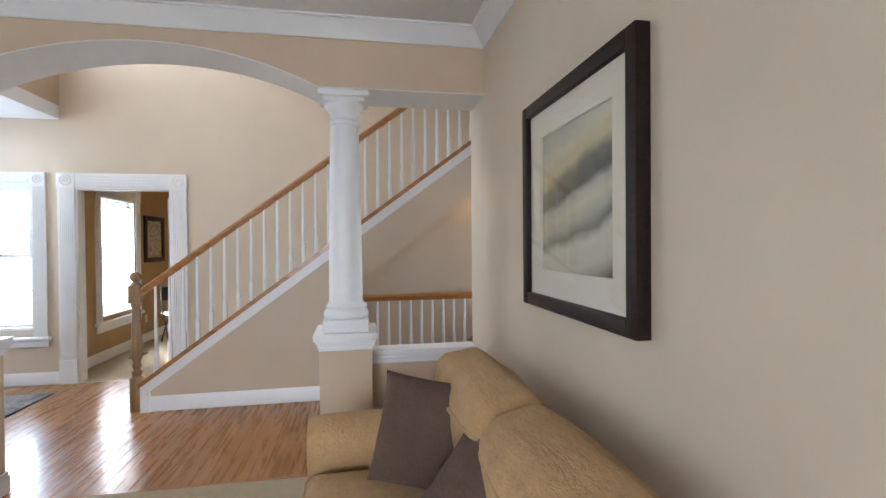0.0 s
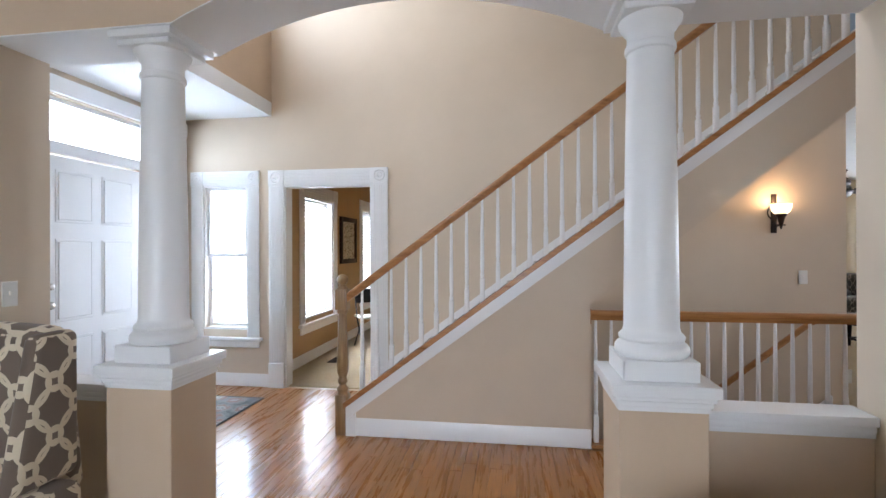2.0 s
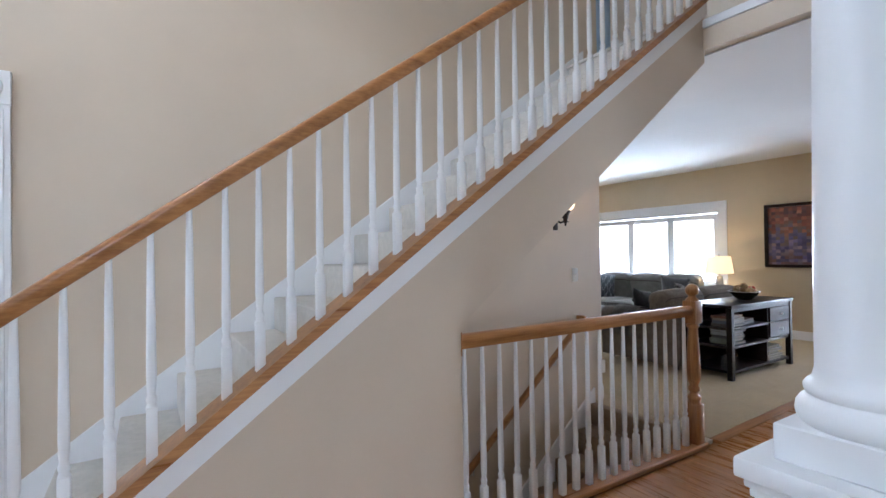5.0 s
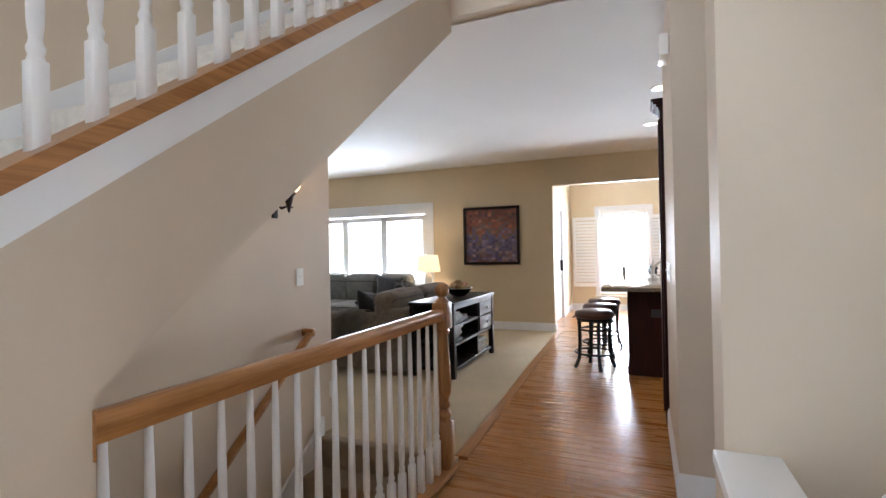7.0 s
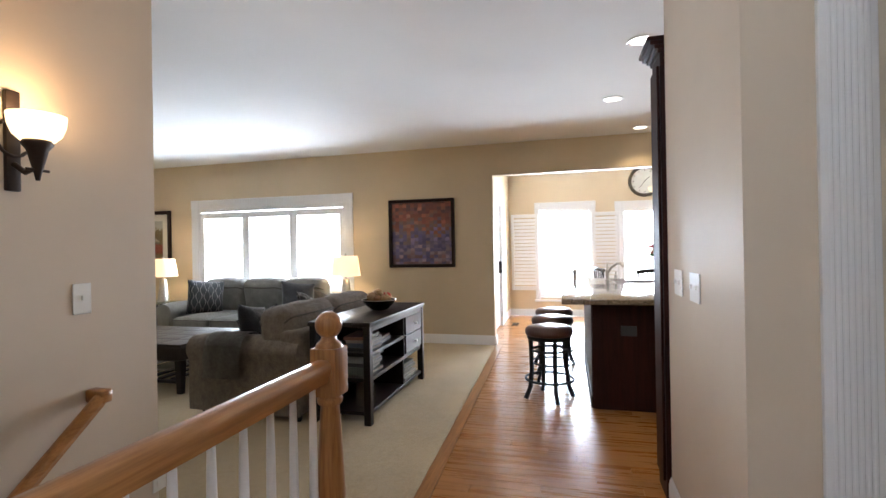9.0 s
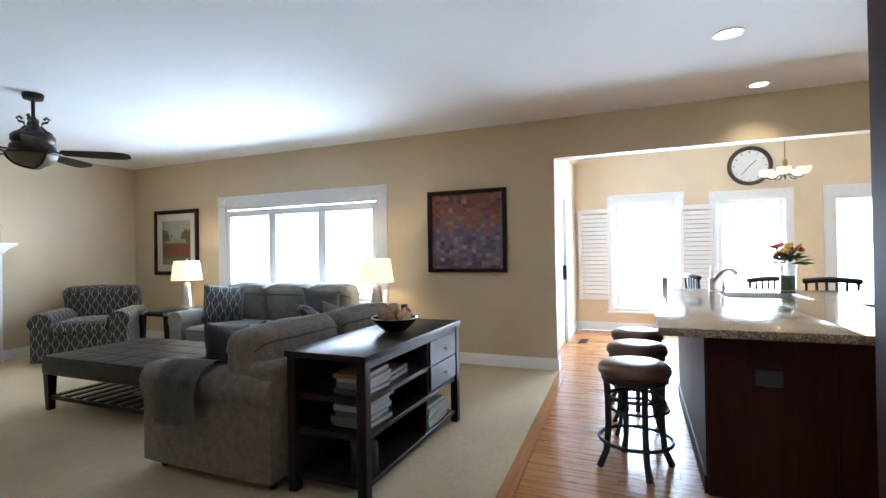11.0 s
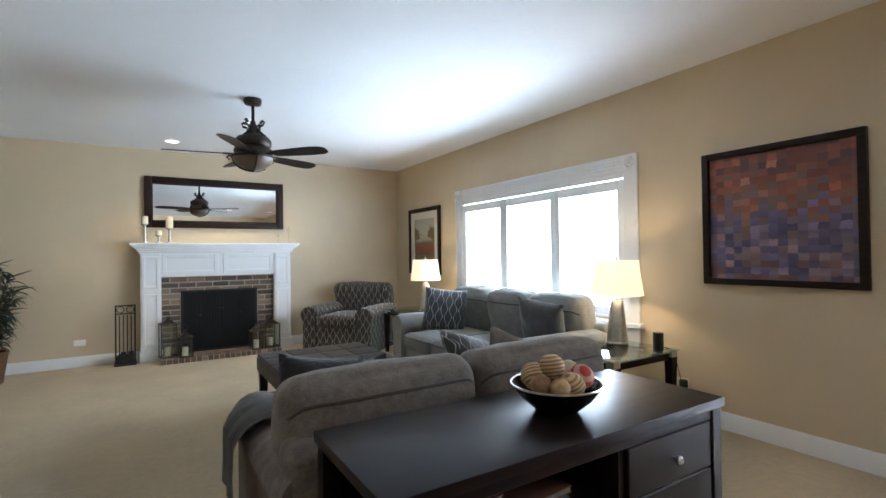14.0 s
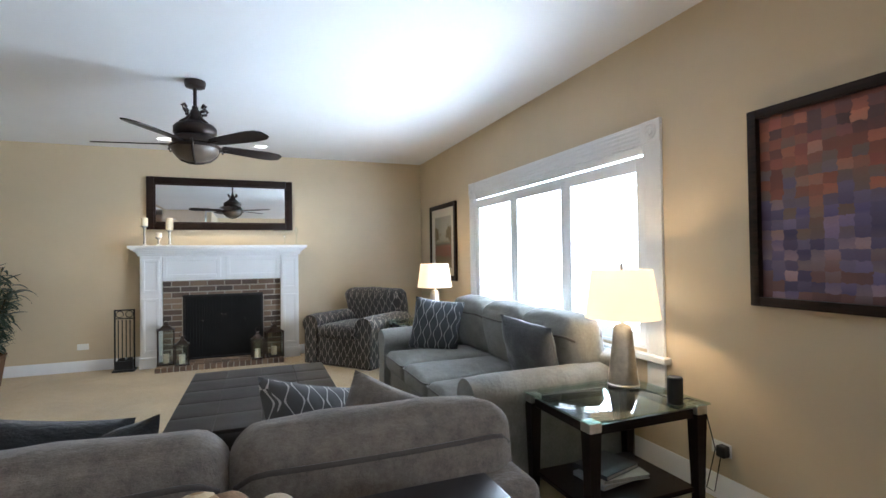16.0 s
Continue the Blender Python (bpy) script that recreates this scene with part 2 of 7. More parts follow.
def softbox(bm, c, size, r=0.06, puff=(0, 0, 0), n=8, wob=0.0, seed=0, shear=None):
    """Upholstered block: rounded box whose faces bulge by puff along x, y, z."""
    h = [s / 2 for s in size]
    idx = {}

    def vert(u, v, w):
        key = (round(u, 4), round(v, 4), round(w, 4))
        if key not in idx:
            p = [u * h[0], v * h[1], w * h[2]]
            q = [max(-h[k] + r, min(h[k] - r, p[k])) for k in range(3)]
            d = Vector([p[k] - q[k] for k in range(3)])
            if d.length > 1e-6:
                d = d.normalized() * r
            o = Vector(q) + d
            e = (u, v, w)
            for k in range(3):
                i, j = [m for m in range(3) if m != k]
                o[k] += puff[k] * e[k] * (1 - e[i] ** 2) * (1 - e[j] ** 2)
            if wob:
                o += wob * noise.noise_vector(Vector(c) * 3 + o * 6 + Vector((seed, 0, 0)))
            if shear:
                o = Vector(shear(o))
            idx[key] = bm.verts.new(o + Vector(c))
        return idx[key]

    # more cuts near the edges keep the roundness
    g = []
    for k in range(3):
        e = min(0.45, r / h[k])
        inner = [-1 + 2 * i / n for i in range(n + 1)]
        g.append(sorted({-1.0, -1 + e * 0.3, -1 + e * 0.65, -1 + e, 1 - e, 1 - e * 0.65, 1 - e * 0.3, 1.0, *[t for t in inner if abs(t) < 1 - e * 1.2]}))
    for k in range(3):
        i, j = [m for m in range(3) if m != k]
        for s in (-1.0, 1.0):
            for a0, a1 in zip(g[i], g[i][1:]):
                for b0, b1 in zip(g[j], g[j][1:]):
                    q = []
                    for a, b in ((a0, b0), (a1, b0), (a1, b1), (a0, b1)):
                        e = [0, 0, 0]
                        e[k], e[i], e[j] = s, a, b
                        q.append(vert(*e))
                    if (s > 0) == (k == 1):
                        q = q[::-1]
                    if len(set(q)) == 4:
                        bm.faces.new(q)


def pillow(bm, w, h, t, n=20, seed=0):
    """Throw pillow in the xz plane, thin at the seam, with pulled corners."""
    front, back = {}, {}
    for i in range(n + 1):
        for j in range(n + 1):
            u, v = -1 + 2 * i / n, -1 + 2 * j / n
            k = (1 - abs(u) ** 2.6) * (1 - abs(v) ** 2.6)
            d = t / 2 * max(0, k) ** 0.55
            sx = 1 - 0.10 * (1 - abs(u) ** 2) * abs(v) ** 3 - 0.05 * (1 - v * v) * abs(u)
            sz = 1 - 0.10 * (1 - abs(v) ** 2) * abs(u) ** 3 - 0.05 * (1 - u * u) * abs(v)
            x, z = u * w / 2 * (1 - 0.06 * (1 - v * v)), v * h / 2 * (1 - 0.06 * (1 - u * u))
            wob = 0.012 * noise.noise(Vector((u * 2 + seed, v * 2, seed))) + 0.006 * k * noise.noise(Vector((u * 7, v * 4 + u * 3, seed + 5)))
            front[i, j] = bm.verts.new((x, -d + wob, z))
            edge = i in (0, n) or j in (0, n)
            back[i, j] = front[i, j] if edge else bm.verts.new((x, d + wob, z))
    for i in range(n):
        for j in range(n):
            bm.faces.new((front[i, j], front[i + 1, j], front[i + 1, j + 1], front[i, j + 1]))
            q = (back[i, j], back[i, j + 1], back[i + 1, j + 1], back[i + 1, j])
            if len(set(q)) == 4:
                bm.faces.new(q)


def mesh_of(name, bm, material, smooth=35.0):
    uv = bm.loops.layers.uv.new("UVMap")
    bm.normal_update()
    for f in bm.faces:
        k = max(range(3), key=lambda a: abs(f.normal[a]))
        for lp in f.loops:
            p = lp.vert.co
            lp[uv].uv = (p.y, p.z) if k == 0 else (p.x, p.z) if k == 1 else (p.x, p.y)
        f.smooth = True
    me = bpy.data.meshes.new(name)
    bm.to_mesh(me)
    bm.free()
    me.materials.append(material)
    me.set_sharp_from_angle(angle=radians(smooth))
    return me


def part(name, bm, material, parent=None, label="", at=None, smooth=35.0):
    """One mesh object; a part of its thing where a parent is given."""
    ob = new(name, mesh_of(name, bm, material, smooth))
    if parent:
        ob.parent = parent
    if at is not None:
        ob.matrix_basis = at
    return tagged(ob, label)


def again(name, ob, parent, at):
    """Another piece on the same mesh."""
    o = new(name, ob.data)
    o.parent = parent
    o.matrix_basis = at
    return o


def thing(name, label, category, at=None, group="", kind=""):
    e = new(name)
    e.empty_display_size = 0.1
    if at is not None:
        e.matrix_basis = at
    return tagged(e, label, category, group, kind)


def fixed(name, bm, material, label="", category="", smooth=35.0):
    """A piece of the setting."""
    return tagged(part(name, bm, material, smooth=smooth), label, category, kind="structure")


def one_box(*a, **k):
    bm = bmesh.new()
    box(bm, *a, **k)
    return bm

# ---- the large structure ----
H = 2.74          # ceiling of the lower rooms
TOP = 5.3         # ceiling over the foyer
BACK = 5.25       # wall behind the stair
FRONT = -3.82     # wall with the front door
RIGHT = 0.965     # wall of the front room with the painting
EAST = 7.05       # wall of the family room with the window
FIRE = 11.17      # wall with the fireplace


def wall_with_holes(name, axis, at, thick, a0, a1, z0, z1, holes, material, label=""):
    """Wall along x or y from a0 to a1; holes are (a, b, low, high)."""
    bm = bmesh.new()
    cuts = sorted({a0, a1, *[h[0] for h in holes], *[h[1] for h in holes]})
    for p, q in zip(cuts, cuts[1:]):
        mid = (p + q) / 2
        spans = sorted((h[2], h[3]) for h in holes if h[0] < mid < h[1])
        low = z0
        for s, e in spans + [(z1, z1)]:
            if s - low > 1e-4:
                if axis == "x":
                    box(bm, p, q, at, at + thick, low, s)
                else:
                    box(bm, at, at + thick, p, q, low, s)
            low = e
    bmesh.ops.remove_doubles(bm, verts=bm.verts[:], dist=1e-5)
    return fixed(name, bm, material, label, "wall")


# wall behind the stair, with the foyer window and the doorway to the study
wall_with_holes("wall_north", "x", BACK, 0.12, FRONT - 0.2, 2.40, -2.6, TOP,
                [(-3.60, -3.13, 0.60, 2.055), (-2.715, -1.803, 0.0, 2.05)], M_BEIGE, "greige painted wall behind the staircase")
# front wall with door, side light and transom
wall_with_holes("wall_west", "y", FRONT - 0.2, 0.2, -3.2, BACK, 0.0, TOP,
                [(3.68, 4.74, 0.0, 2.13), (4.82, 5.10, 0.25, 2.13), (3.68, 5.10, 2.20, 2.57), (3.0, 5.0, 3.6, 5.1)], M_BEIGE, "greige painted front wall with the entrance door")
# wall of the front room that carries the painting
fixed("wall_east", one_box(RIGHT, 1.17, -3.2, 2.90, 0, H), M_FRONT, "sand painted wall with the framed painting", "wall")
wall_with_holes("wall_south", "x", -3.2, 0.15, FRONT, 1.17, 0, H, [(-2.7, -0.1, 0.75, 2.25)], M_BEIGE, "greige painted wall with a wide window")
fixed("wall_stub", one_box(FRONT, -2.778, 2.52, 2.84, 0, 2.36), M_BEIGE, "greige wall stub beside the entry", "wall")
# passage with the closet door
wall_with_holes("wall_closet", "y", 2.20, 0.12, 1.2, 2.945, 0, H, [(1.83, 2.62, 0, 2.06)], M_BEIGE, "greige wall with the closet door")
fixed("wall_passage_end", one_box(1.17, 2.20, 1.05, 1.2, 0, H), M_BEIGE, "greige end wall of the passage", "wall")
fixed("wall_switches", one_box(2.32, 3.27, 2.83, 2.945, 0, H), M_BEIGE, "greige hall wall with light switches", "wall")
# family room
wall_with_holes("wall_family_east", "y", EAST, 0.14, 0.2, FIRE + 0.15, 0, H, [(6.62, 9.18, 0.72, 2.03), (0.2, 4.41, 0, 2.31)], M_TAN, "tan wall with shuttered window and kitchen opening")
fixed("wall_fireplace", one_box(0.2, EAST, FIRE, FIRE + 0.15, 0, H), M_TAN, "tan wall behind the fireplace", "wall")
# opening added in the unseen side wall for the weak fill lamp
wall_with_holes("wall_family_west", "y", 0.2, 0.15, BACK + 0.12, FIRE, 0, H, [(7.0, 9.0, 0.8, 2.2)], M_TAN, "tan side wall with an unseen added opening")
fixed("wall_family_south", one_box(0.35, 2.40, BACK + 0.122, BACK + 0.16, 0, H), M_TAN, "tan wall backing the stair", "wall")
# kitchen and breakfast nook
fixed("wall_kitchen_south", one_box(3.27, 10.1, 0.05, 0.2, 0, 3.6), M_CREAM, "cream kitchen wall", "wall")
fixed("wall_kitchen_west", one_box(3.27, 3.4, 0.2, 2.4, 0, H), M_CREAM, "cream kitchen wall behind the tall cabinet", "wall")
wall_with_holes("wall_nook_east", "y", 10.0, 0.15, 0.2, 4.70, 0, 3.6, [(3.02, 3.95, 0.35, 2.06), (1.62, 2.48, 0.35, 2.03), (0.5, 1.08, 0.35, 2.03)], M_CREAM, "cream nook wall with tall windows")
wall_with_holes("wall_nook_north", "x", 4.55, 0.15, EAST + 0.14, 10.0, 0, 3.6, [(7.75, 8.75, 0, 2.06)], M_CREAM, "cream nook wall with a white door")
# study
wall_with_holes("wall_study_west", "y", -3.07, 0.12, BACK + 0.12, 10.0, 0, 2.6, [(6.22, 7.12, 0.55, 2.06), (8.47, 9.37, 0.55, 2.06)], M_STUDY, "brown study wall with blinds")
fixed("wall_study_north", one_box(-3.07, 0.2, 10.0, 10.12, 0, 2.6), M_STUDY, "brown study wall", "wall")
fixed("wall_study_east", one_box(0.1, 0.198, BACK + 0.12, 10.0, 0, 2.6), M_STUDY, "brown study wall", "wall")
bm = bmesh.new()
box(bm, -2.95, -2.715, BACK + 0.121, BACK + 0.13, 0, 2.6)
box(bm, -1.803, 0.1, BACK + 0.121, BACK + 0.13, 0, 2.6)
box(bm, -2.715, -1.803, BACK + 0.121, BACK + 0.13, 2.05, 2.6)
fixed("wall_study_south", bm, M_STUDY, "brown study wall beside the doorway", "wall")

# ceilings
fixed("ceiling_front_room", one_box(FRONT, 1.17, -3.2, 2.56, H, H + 0.2), M_CEIL, "smooth white ceiling", "ceiling")
fixed("ceiling_entry", one_box(FRONT, -2.857, 2.88, BACK, 2.76, 2.90), M_CEIL, "white lowered ceiling over the entry", "ceiling")
fixed("ceiling_foyer", one_box(FRONT, 4.28, 2.0, 6.6, TOP, TOP + 0.2), M_CEIL, "high white foyer ceiling", "ceiling")
fixed("ceiling_family", one_box(0.2, EAST + 0.14, BACK + 0.12, FIRE + 0.15, H, H + 0.2), M_CEIL, "smooth white family room ceiling", "ceiling")
fixed("ceiling_hall", one_box(2.30, EAST + 0.14, 0.05, BACK + 0.12, H, H + 0.2), M_CEIL, "smooth white kitchen and hall ceiling", "ceiling")
fixed("ceiling_passage", one_box(1.17, 2.30, 1.05, 2.90, H, H + 0.2), M_CEIL, "white passage ceiling", "ceiling")
bm = bmesh.new()
prism(bm, [(0.05, 2.75), (2.3, 3.45), (4.7, 2.68), (4.7, 2.8), (2.3, 3.6), (0.05, 2.9)], EAST + 0.14, 10.15, "x")
fixed("ceiling_nook", bm, M_CEIL, "white vaulted nook ceiling", "ceiling")
fixed("ceiling_study", one_box(-3.07, 0.2, BACK + 0.12, 10.12, 2.6, 2.72), M_STUDY, "brown study ceiling", "ceiling")

# upper floor: wall over the entry ceiling, wall over the front room, landing
# the hole is made up, to let the upper foyer's fill lamp through
wall_with_holes("wall_over_entry", "y", -2.973, 0.115, 2.88, BACK, 2.764, TOP, [(3.1, 4.9, 3.75, 5.05)], M_BEAM, "tan wall above the entry with an opening added for fill")
bm = one_box(-2.857, 2.29, 2.562, 2.88, H + 0.001, TOP)
box(bm, 2.29, 4.28, 2.562, 2.88, 2.945, TOP)
fixed("wall_over_arch", bm, M_BEIGE, "greige wall above the arch", "wall")
fixed("wall_upper_east", one_box(4.20, 4.28, 2.88, 6.6, 2.945, TOP), M_BEIGE, "greige upper wall", "wall")
fixed("wall_upper_blue", one_box(0.4, 4.2, 6.5, 6.6, 2.945, TOP), M_BLUE, "pale blue wall of the upstairs room", "wall")
fixed("landing", one_box(2.20, 2.5, 2.82, BACK, 2.75, 2.95), M_BEIGE, "upstairs landing edge", "landing")

# floors
fixed("floor_base", one_box(FRONT - 0.2, 2.28, -3.2, 4.19, -0.30, -0.02), M_OAKZ, "wooden sub-floor", "floor")
fixed("floor_base_foyer", one_box(FRONT - 0.2, 0.02, 4.17, BACK + 0.05, -0.30, -0.02), M_OAKZ, "wooden sub-floor of the foyer", "floor")
fixed("floor_base_kitchen", one_box(2.28, 10.2, -0.1, 4.7, -0.30, -0.02), M_OAKZ, "wooden sub-floor of the kitchen", "floor")
bm = bmesh.new()
prism(bm, [(2.28, 4.22), (EAST, 4.40), (EAST, FIRE), (0.35, FIRE), (0.35, BACK + 0.16), (2.28, BACK + 0.16)], -0.018, 0.006, "z")
fixed("carpet_family", bm, M_CARPET, "cream cut-pile wall-to-wall carpet", "carpet")
fixed("carpet_study", one_box(-2.95, 0.1, BACK + 0.05, 10.0, -0.1, 0.008), M_CARPET, "cream study carpet", "carpet")
fixed("carpet_front_room", one_box(FRONT, RIGHT, -3.05, 2.688, -0.018, 0.008), M_CARPET, "pale front room carpet", "carpet")

# ---- foyer: beam, columns, stair, trim ----
def zc(x):
    """Top of the sloped wooden cap along the stair."""
    return 0.272 + 0.738 * (x + 1.66)


# arched beam between front room and foyer
ARC_A, ARC_B, SPRING, RISE = -1.855, -0.04, 2.36, 0.205
half = (ARC_B - ARC_A) / 2
RAD = (half ** 2 + RISE ** 2) / (2 * RISE)
arc = []
for i in range(25):
    u = ARC_A + (ARC_B - ARC_A) * i / 24
    arc.append((u, SPRING + RISE - RAD + math.sqrt(RAD ** 2 - (u - (ARC_A + half)) ** 2)))
bm = bmesh.new()
line = [(FRONT, SPRING)] + arc + [(RIGHT, SPRING)]
lower = [[bm.verts.new((x, y, z)) for x, z in line] for y in (2.54, 2.88)]
upper = [[bm.verts.new((x, y, H)) for x, z in line] for y in (2.54, 2.88)]
for i in range(len(line) - 1):
    bm.faces.new((lower[0][i], lower[0][i + 1], upper[0][i + 1], upper[0][i]))
    bm.faces.new((lower[1][i + 1], lower[1][i], upper[1][i], upper[1][i + 1]))
    bm.faces.new((upper[0][i], upper[0][i + 1], upper[1][i + 1], upper[1][i]))
fixed("beam_arch", bm, M_BEAM, "tan painted beam with a shallow arch", "beam", 20)
bm = bmesh.new()
a = [[bm.verts.new((x, y, z - d)) for x, z in line] for y, d in ((2.538, 0), (2.882, 0), (2.538, 0.006), (2.882, 0.006))]
for i in range(len(line) - 1):
    bm.faces.new((a[2][i + 1], a[2][i], a[3][i], a[3][i + 1]))
    bm.faces.new((a[0][i], a[0][i + 1], a[1][i + 1], a[1][i]))
    bm.faces.new((a[0][i + 1], a[0][i], a[2][i], a[2][i + 1]))
    bm.faces.new((a[1][i], a[1][i + 1], a[3][i + 1], a[3][i]))
fixed("arch_soffit", bm, M_WHITE, "white painted underside of the arch", "trim", 20)


def crown(name, p, q, side):
    """Crown moulding under the ceiling; side is the way into the room."""
    bm = bmesh.new()
    prof = [(0, 0), (0, -0.10), (0.012, -0.10), (0.018, -0.085), (0.045, -0.055), (0.075, -0.025), (0.085, -0.012), (0.10, -0.012), (0.10, 0)]
    ends = []
    for c in (p, q):
        ends.append([bm.verts.new((c[0] + side[0] * d, c[1] + side[1] * d, H + z)) for d, z in prof])
    n = len(prof)
    for i in range(n):
        bm.faces.new((ends[0][i], ends[0][(i + 1) % n], ends[1][(i + 1) % n], ends[1][i]))
    bm.faces.new(ends[0][::-1]), bm.faces.new(ends[1])
    bmesh.ops.recalc_face_normals(bm, faces=bm.faces[:])
    return fixed(name, bm, M_WHITE, "white crown moulding", "trim", 50)


crown("crown_beam", (FRONT, 2.538), (RIGHT, 2.538), (0, -1))
crown("crown_right", (RIGHT - 0.002, -3.0), (RIGHT - 0.002, 2.538), (-1, 0))
crown("crown_left", (FRONT + 0.002, -3.0), (FRONT + 0.002, 2.538), (1, 0))


def baseboard(name, p, q, side, h=0.13):
    """White board along the foot of a wall from p to q."""
    bm = bmesh.new()
    prof = [(0.001, 0), (0.016, 0), (0.016, h - 0.035), (0.013, h - 0.028), (0.013, h - 0.018), (0.007, h - 0.006), (0.006, h), (0.001, h)]
    e = [[bm.verts.new((c[0] + side[0] * d, c[1] + side[1] * d, z + 0.004)) for d, z in prof] for c in (p, q)]
    n = len(prof)
    for i in range(n):
        bm.faces.new((e[0][i], e[0][(i + 1) % n], e[1][(i + 1) % n], e[1][i]))
    bm.faces.new(e[0][::-1]), bm.faces.new(e[1])
    bmesh.ops.recalc_face_normals(bm, faces=bm.faces[:])
    return fixed(name, bm, M_WHITE, "white painted baseboard", "trim", 50)


for p, q, sd in [((FRONT, BACK), (-2.885, BACK), (0, -1)), ((FRONT, 2.86), (FRONT, 3.52), (1, 0)),
                 ((-1.64, 4.16), (0.108, 4.16), (0, -1)), ((RIGHT, -3.0), (RIGHT, 2.78), (-1, 0)),
                 ((FRONT, 2.52), (-2.778, 2.52), (0, -1)), ((2.20, 2.945), (3.27, 2.945), (0, 1)), ((2.20, 2.77), (2.20, 2.945), (-1, 0)),
                 ((EAST, 4.41), (EAST, FIRE), (-1, 0)), ((0.35, FIRE), (3.34, FIRE), (0, -1)), ((5.24, FIRE), (EAST, FIRE), (0, -1)),
                 ((0.35, BACK + 0.16), (0.35, FIRE), (1, 0)), ((0.35, BACK + 0.16), (2.40, BACK + 0.16), (0, 1)),
                 ((2.40, BACK), (2.40, BACK + 0.16), (1, 0)), ((10.0, 0.2), (10.0, 4.55), (-1, 0)), ((EAST + 0.14, 4.55), (7.6, 4.55), (0, -1)),
                 ((8.9, 4.55), (10.0, 4.55), (0, -1)), ((EAST, 4.41), (EAST + 0.14, 4.41), (0, -1)),
                 ((-2.95, BACK + 0.13), (-2.95, 10.0), (1, 0)), ((-2.95, 10.0), (0.1, 10.0), (0, -1))]:
    baseboard("baseboard", p, q, sd)


def pedestal_column(x, y):
    """White round column on a square painted pedestal."""
    t = thing("column", "white round column on a square tan pedestal", "column", pose(x, y, 0), "columns under the arch", "structure")
    part("pedestal", one_box(-0.154, 0.154, -0.154, 0.154, 0, 0.82, 0.003), M_BEAM, t, "tan painted square pedestal")
    bm = bmesh.new()
    for hw, z0, z1, b in ((0.159, 0.808, 0.828, 0.003), (0.167, 0.828, 0.848, 0.007), (0.175, 0.848, 0.868, 0.008), (0.188, 0.868, 0.91, 0.007)):
        box(bm, -hw, hw, -hw, hw, z0, z1, b, 2)
    part("cap", bm, M_WHITE, t, "white moulded pedestal cap")
    part("base_block", one_box(-0.134, 0.134, -0.134, 0.134, 0.91, 0.985, 0.003), M_WHITE, t)
    bm = bmesh.new()
    prof = [(0.127, 0.984), (0.134, 0.992), (0.137, 1.006), (0.135, 1.02), (0.128, 1.031), (0.119, 1.036), (0.117, 1.043), (0.121, 1.049), (0.122, 1.058), (0.117, 1.066), (0.107, 1.074), (0.102, 1.095)]
    for k in range(1, 9):
        prof.append((0.102 - 0.016 * (k / 8) ** 1.5, 1.09 + 1.07 * k / 8))
    prof += [(0.093, 2.165), (0.095, 2.178), (0.093, 2.19), (0.086, 2.195), (0.086, 2.235), (0.098, 2.25), (0.115, 2.275), (0.118, 2.29)]
    lathe(bm, prof, seg=48)
    part("shaft", bm, M_WHITE, t, "white tapered round shaft", smooth=45)
    bm = bmesh.new()
    box(bm, -0.125, 0.125, -0.125, 0.125, 2.29, 2.318, 0.004)
    box(bm, -0.150, 0.150, -0.150, 0.150, 2.318, 2.353, 0.006, 2)
    part("capital", bm, M_WHITE, t)
    bm = bmesh.new()
    box(bm, -0.169, 0.169, -0.169, 0.169, 0, 0.10, 0.004)
    box(bm, -0.163, 0.163, -0.163, 0.163, 0.10, 0.125, 0.006, 2)
    part("plinth", bm, M_WHITE, t, "white baseboard round the pedestal")
    return t


pedestal_column(-2.01, 2.69)
pedestal_column(0.106, 2.69)


def knee_wall(x0, x1):
    fixed("wall_knee", one_box(x0, x1, 2.80, 2.90, 0, 0.70), M_BEAM, "tan low wall between pedestal and wall", "wall")
    bm = bmesh.new()
    for d, z0, z1, b in ((0.008, 0.655, 0.675, 0.003), (0.016, 0.675, 0.705, 0.008), (0.030, 0.705, 0.745, 0.008)):
        box(bm, x0, x1, 2.80 - d, 2.90 + d, z0, z1, b, 2)
    fixed("trim_knee_cap", bm, M_WHITE, "white moulded cap of the low wall", "trim")
    baseboard("baseboard", (x0, 2.80), (x1, 2.80), (0, -1))


knee_wall(-2.776, -2.166)
knee_wall(0.262, RIGHT - 0.002)

# ---- staircase ----
stair = thing("staircase", "carpeted staircase with white balusters and an oak handrail", "staircase", kind="structure")
bm = bmesh.new()
prism(bm, [(-1.64, 0.0), (0.11, 0.0), (0.11, 1.008), (2.2, 2.655), (2.2, zc(2.2) - 0.05), (-1.64, zc(-1.64) - 0.05)], 4.16, 4.255)
part("stair_wall", bm, M_BEIGE, stair, "greige wall under the stair")
bm = bmesh.new()
prism(bm, [(-1.66, zc(-1.66) - 0.14), (2.2, zc(2.2) - 0.14), (2.2, zc(2.2) - 0.045), (-1.66, zc(-1.66) - 0.045)], 4.138, 4.1598)
prism(bm, [(-1.66, 0.0), (-1.60, 0.0), (-1.60, zc(-1.60) - 0.145), (-1.66, zc(-1.66) - 0.145)], 4.138, 4.1598)
prism(bm, [(-1.675, 0.0), (-1.6602, 0.0), (-1.6602, zc(-1.66) - 0.045), (-1.675, zc(-1.675) - 0.045)], 4.138, 4.255)
part("skirt_board", bm, M_WHITE, stair, "white sloping stringer board")
bm = bmesh.new()
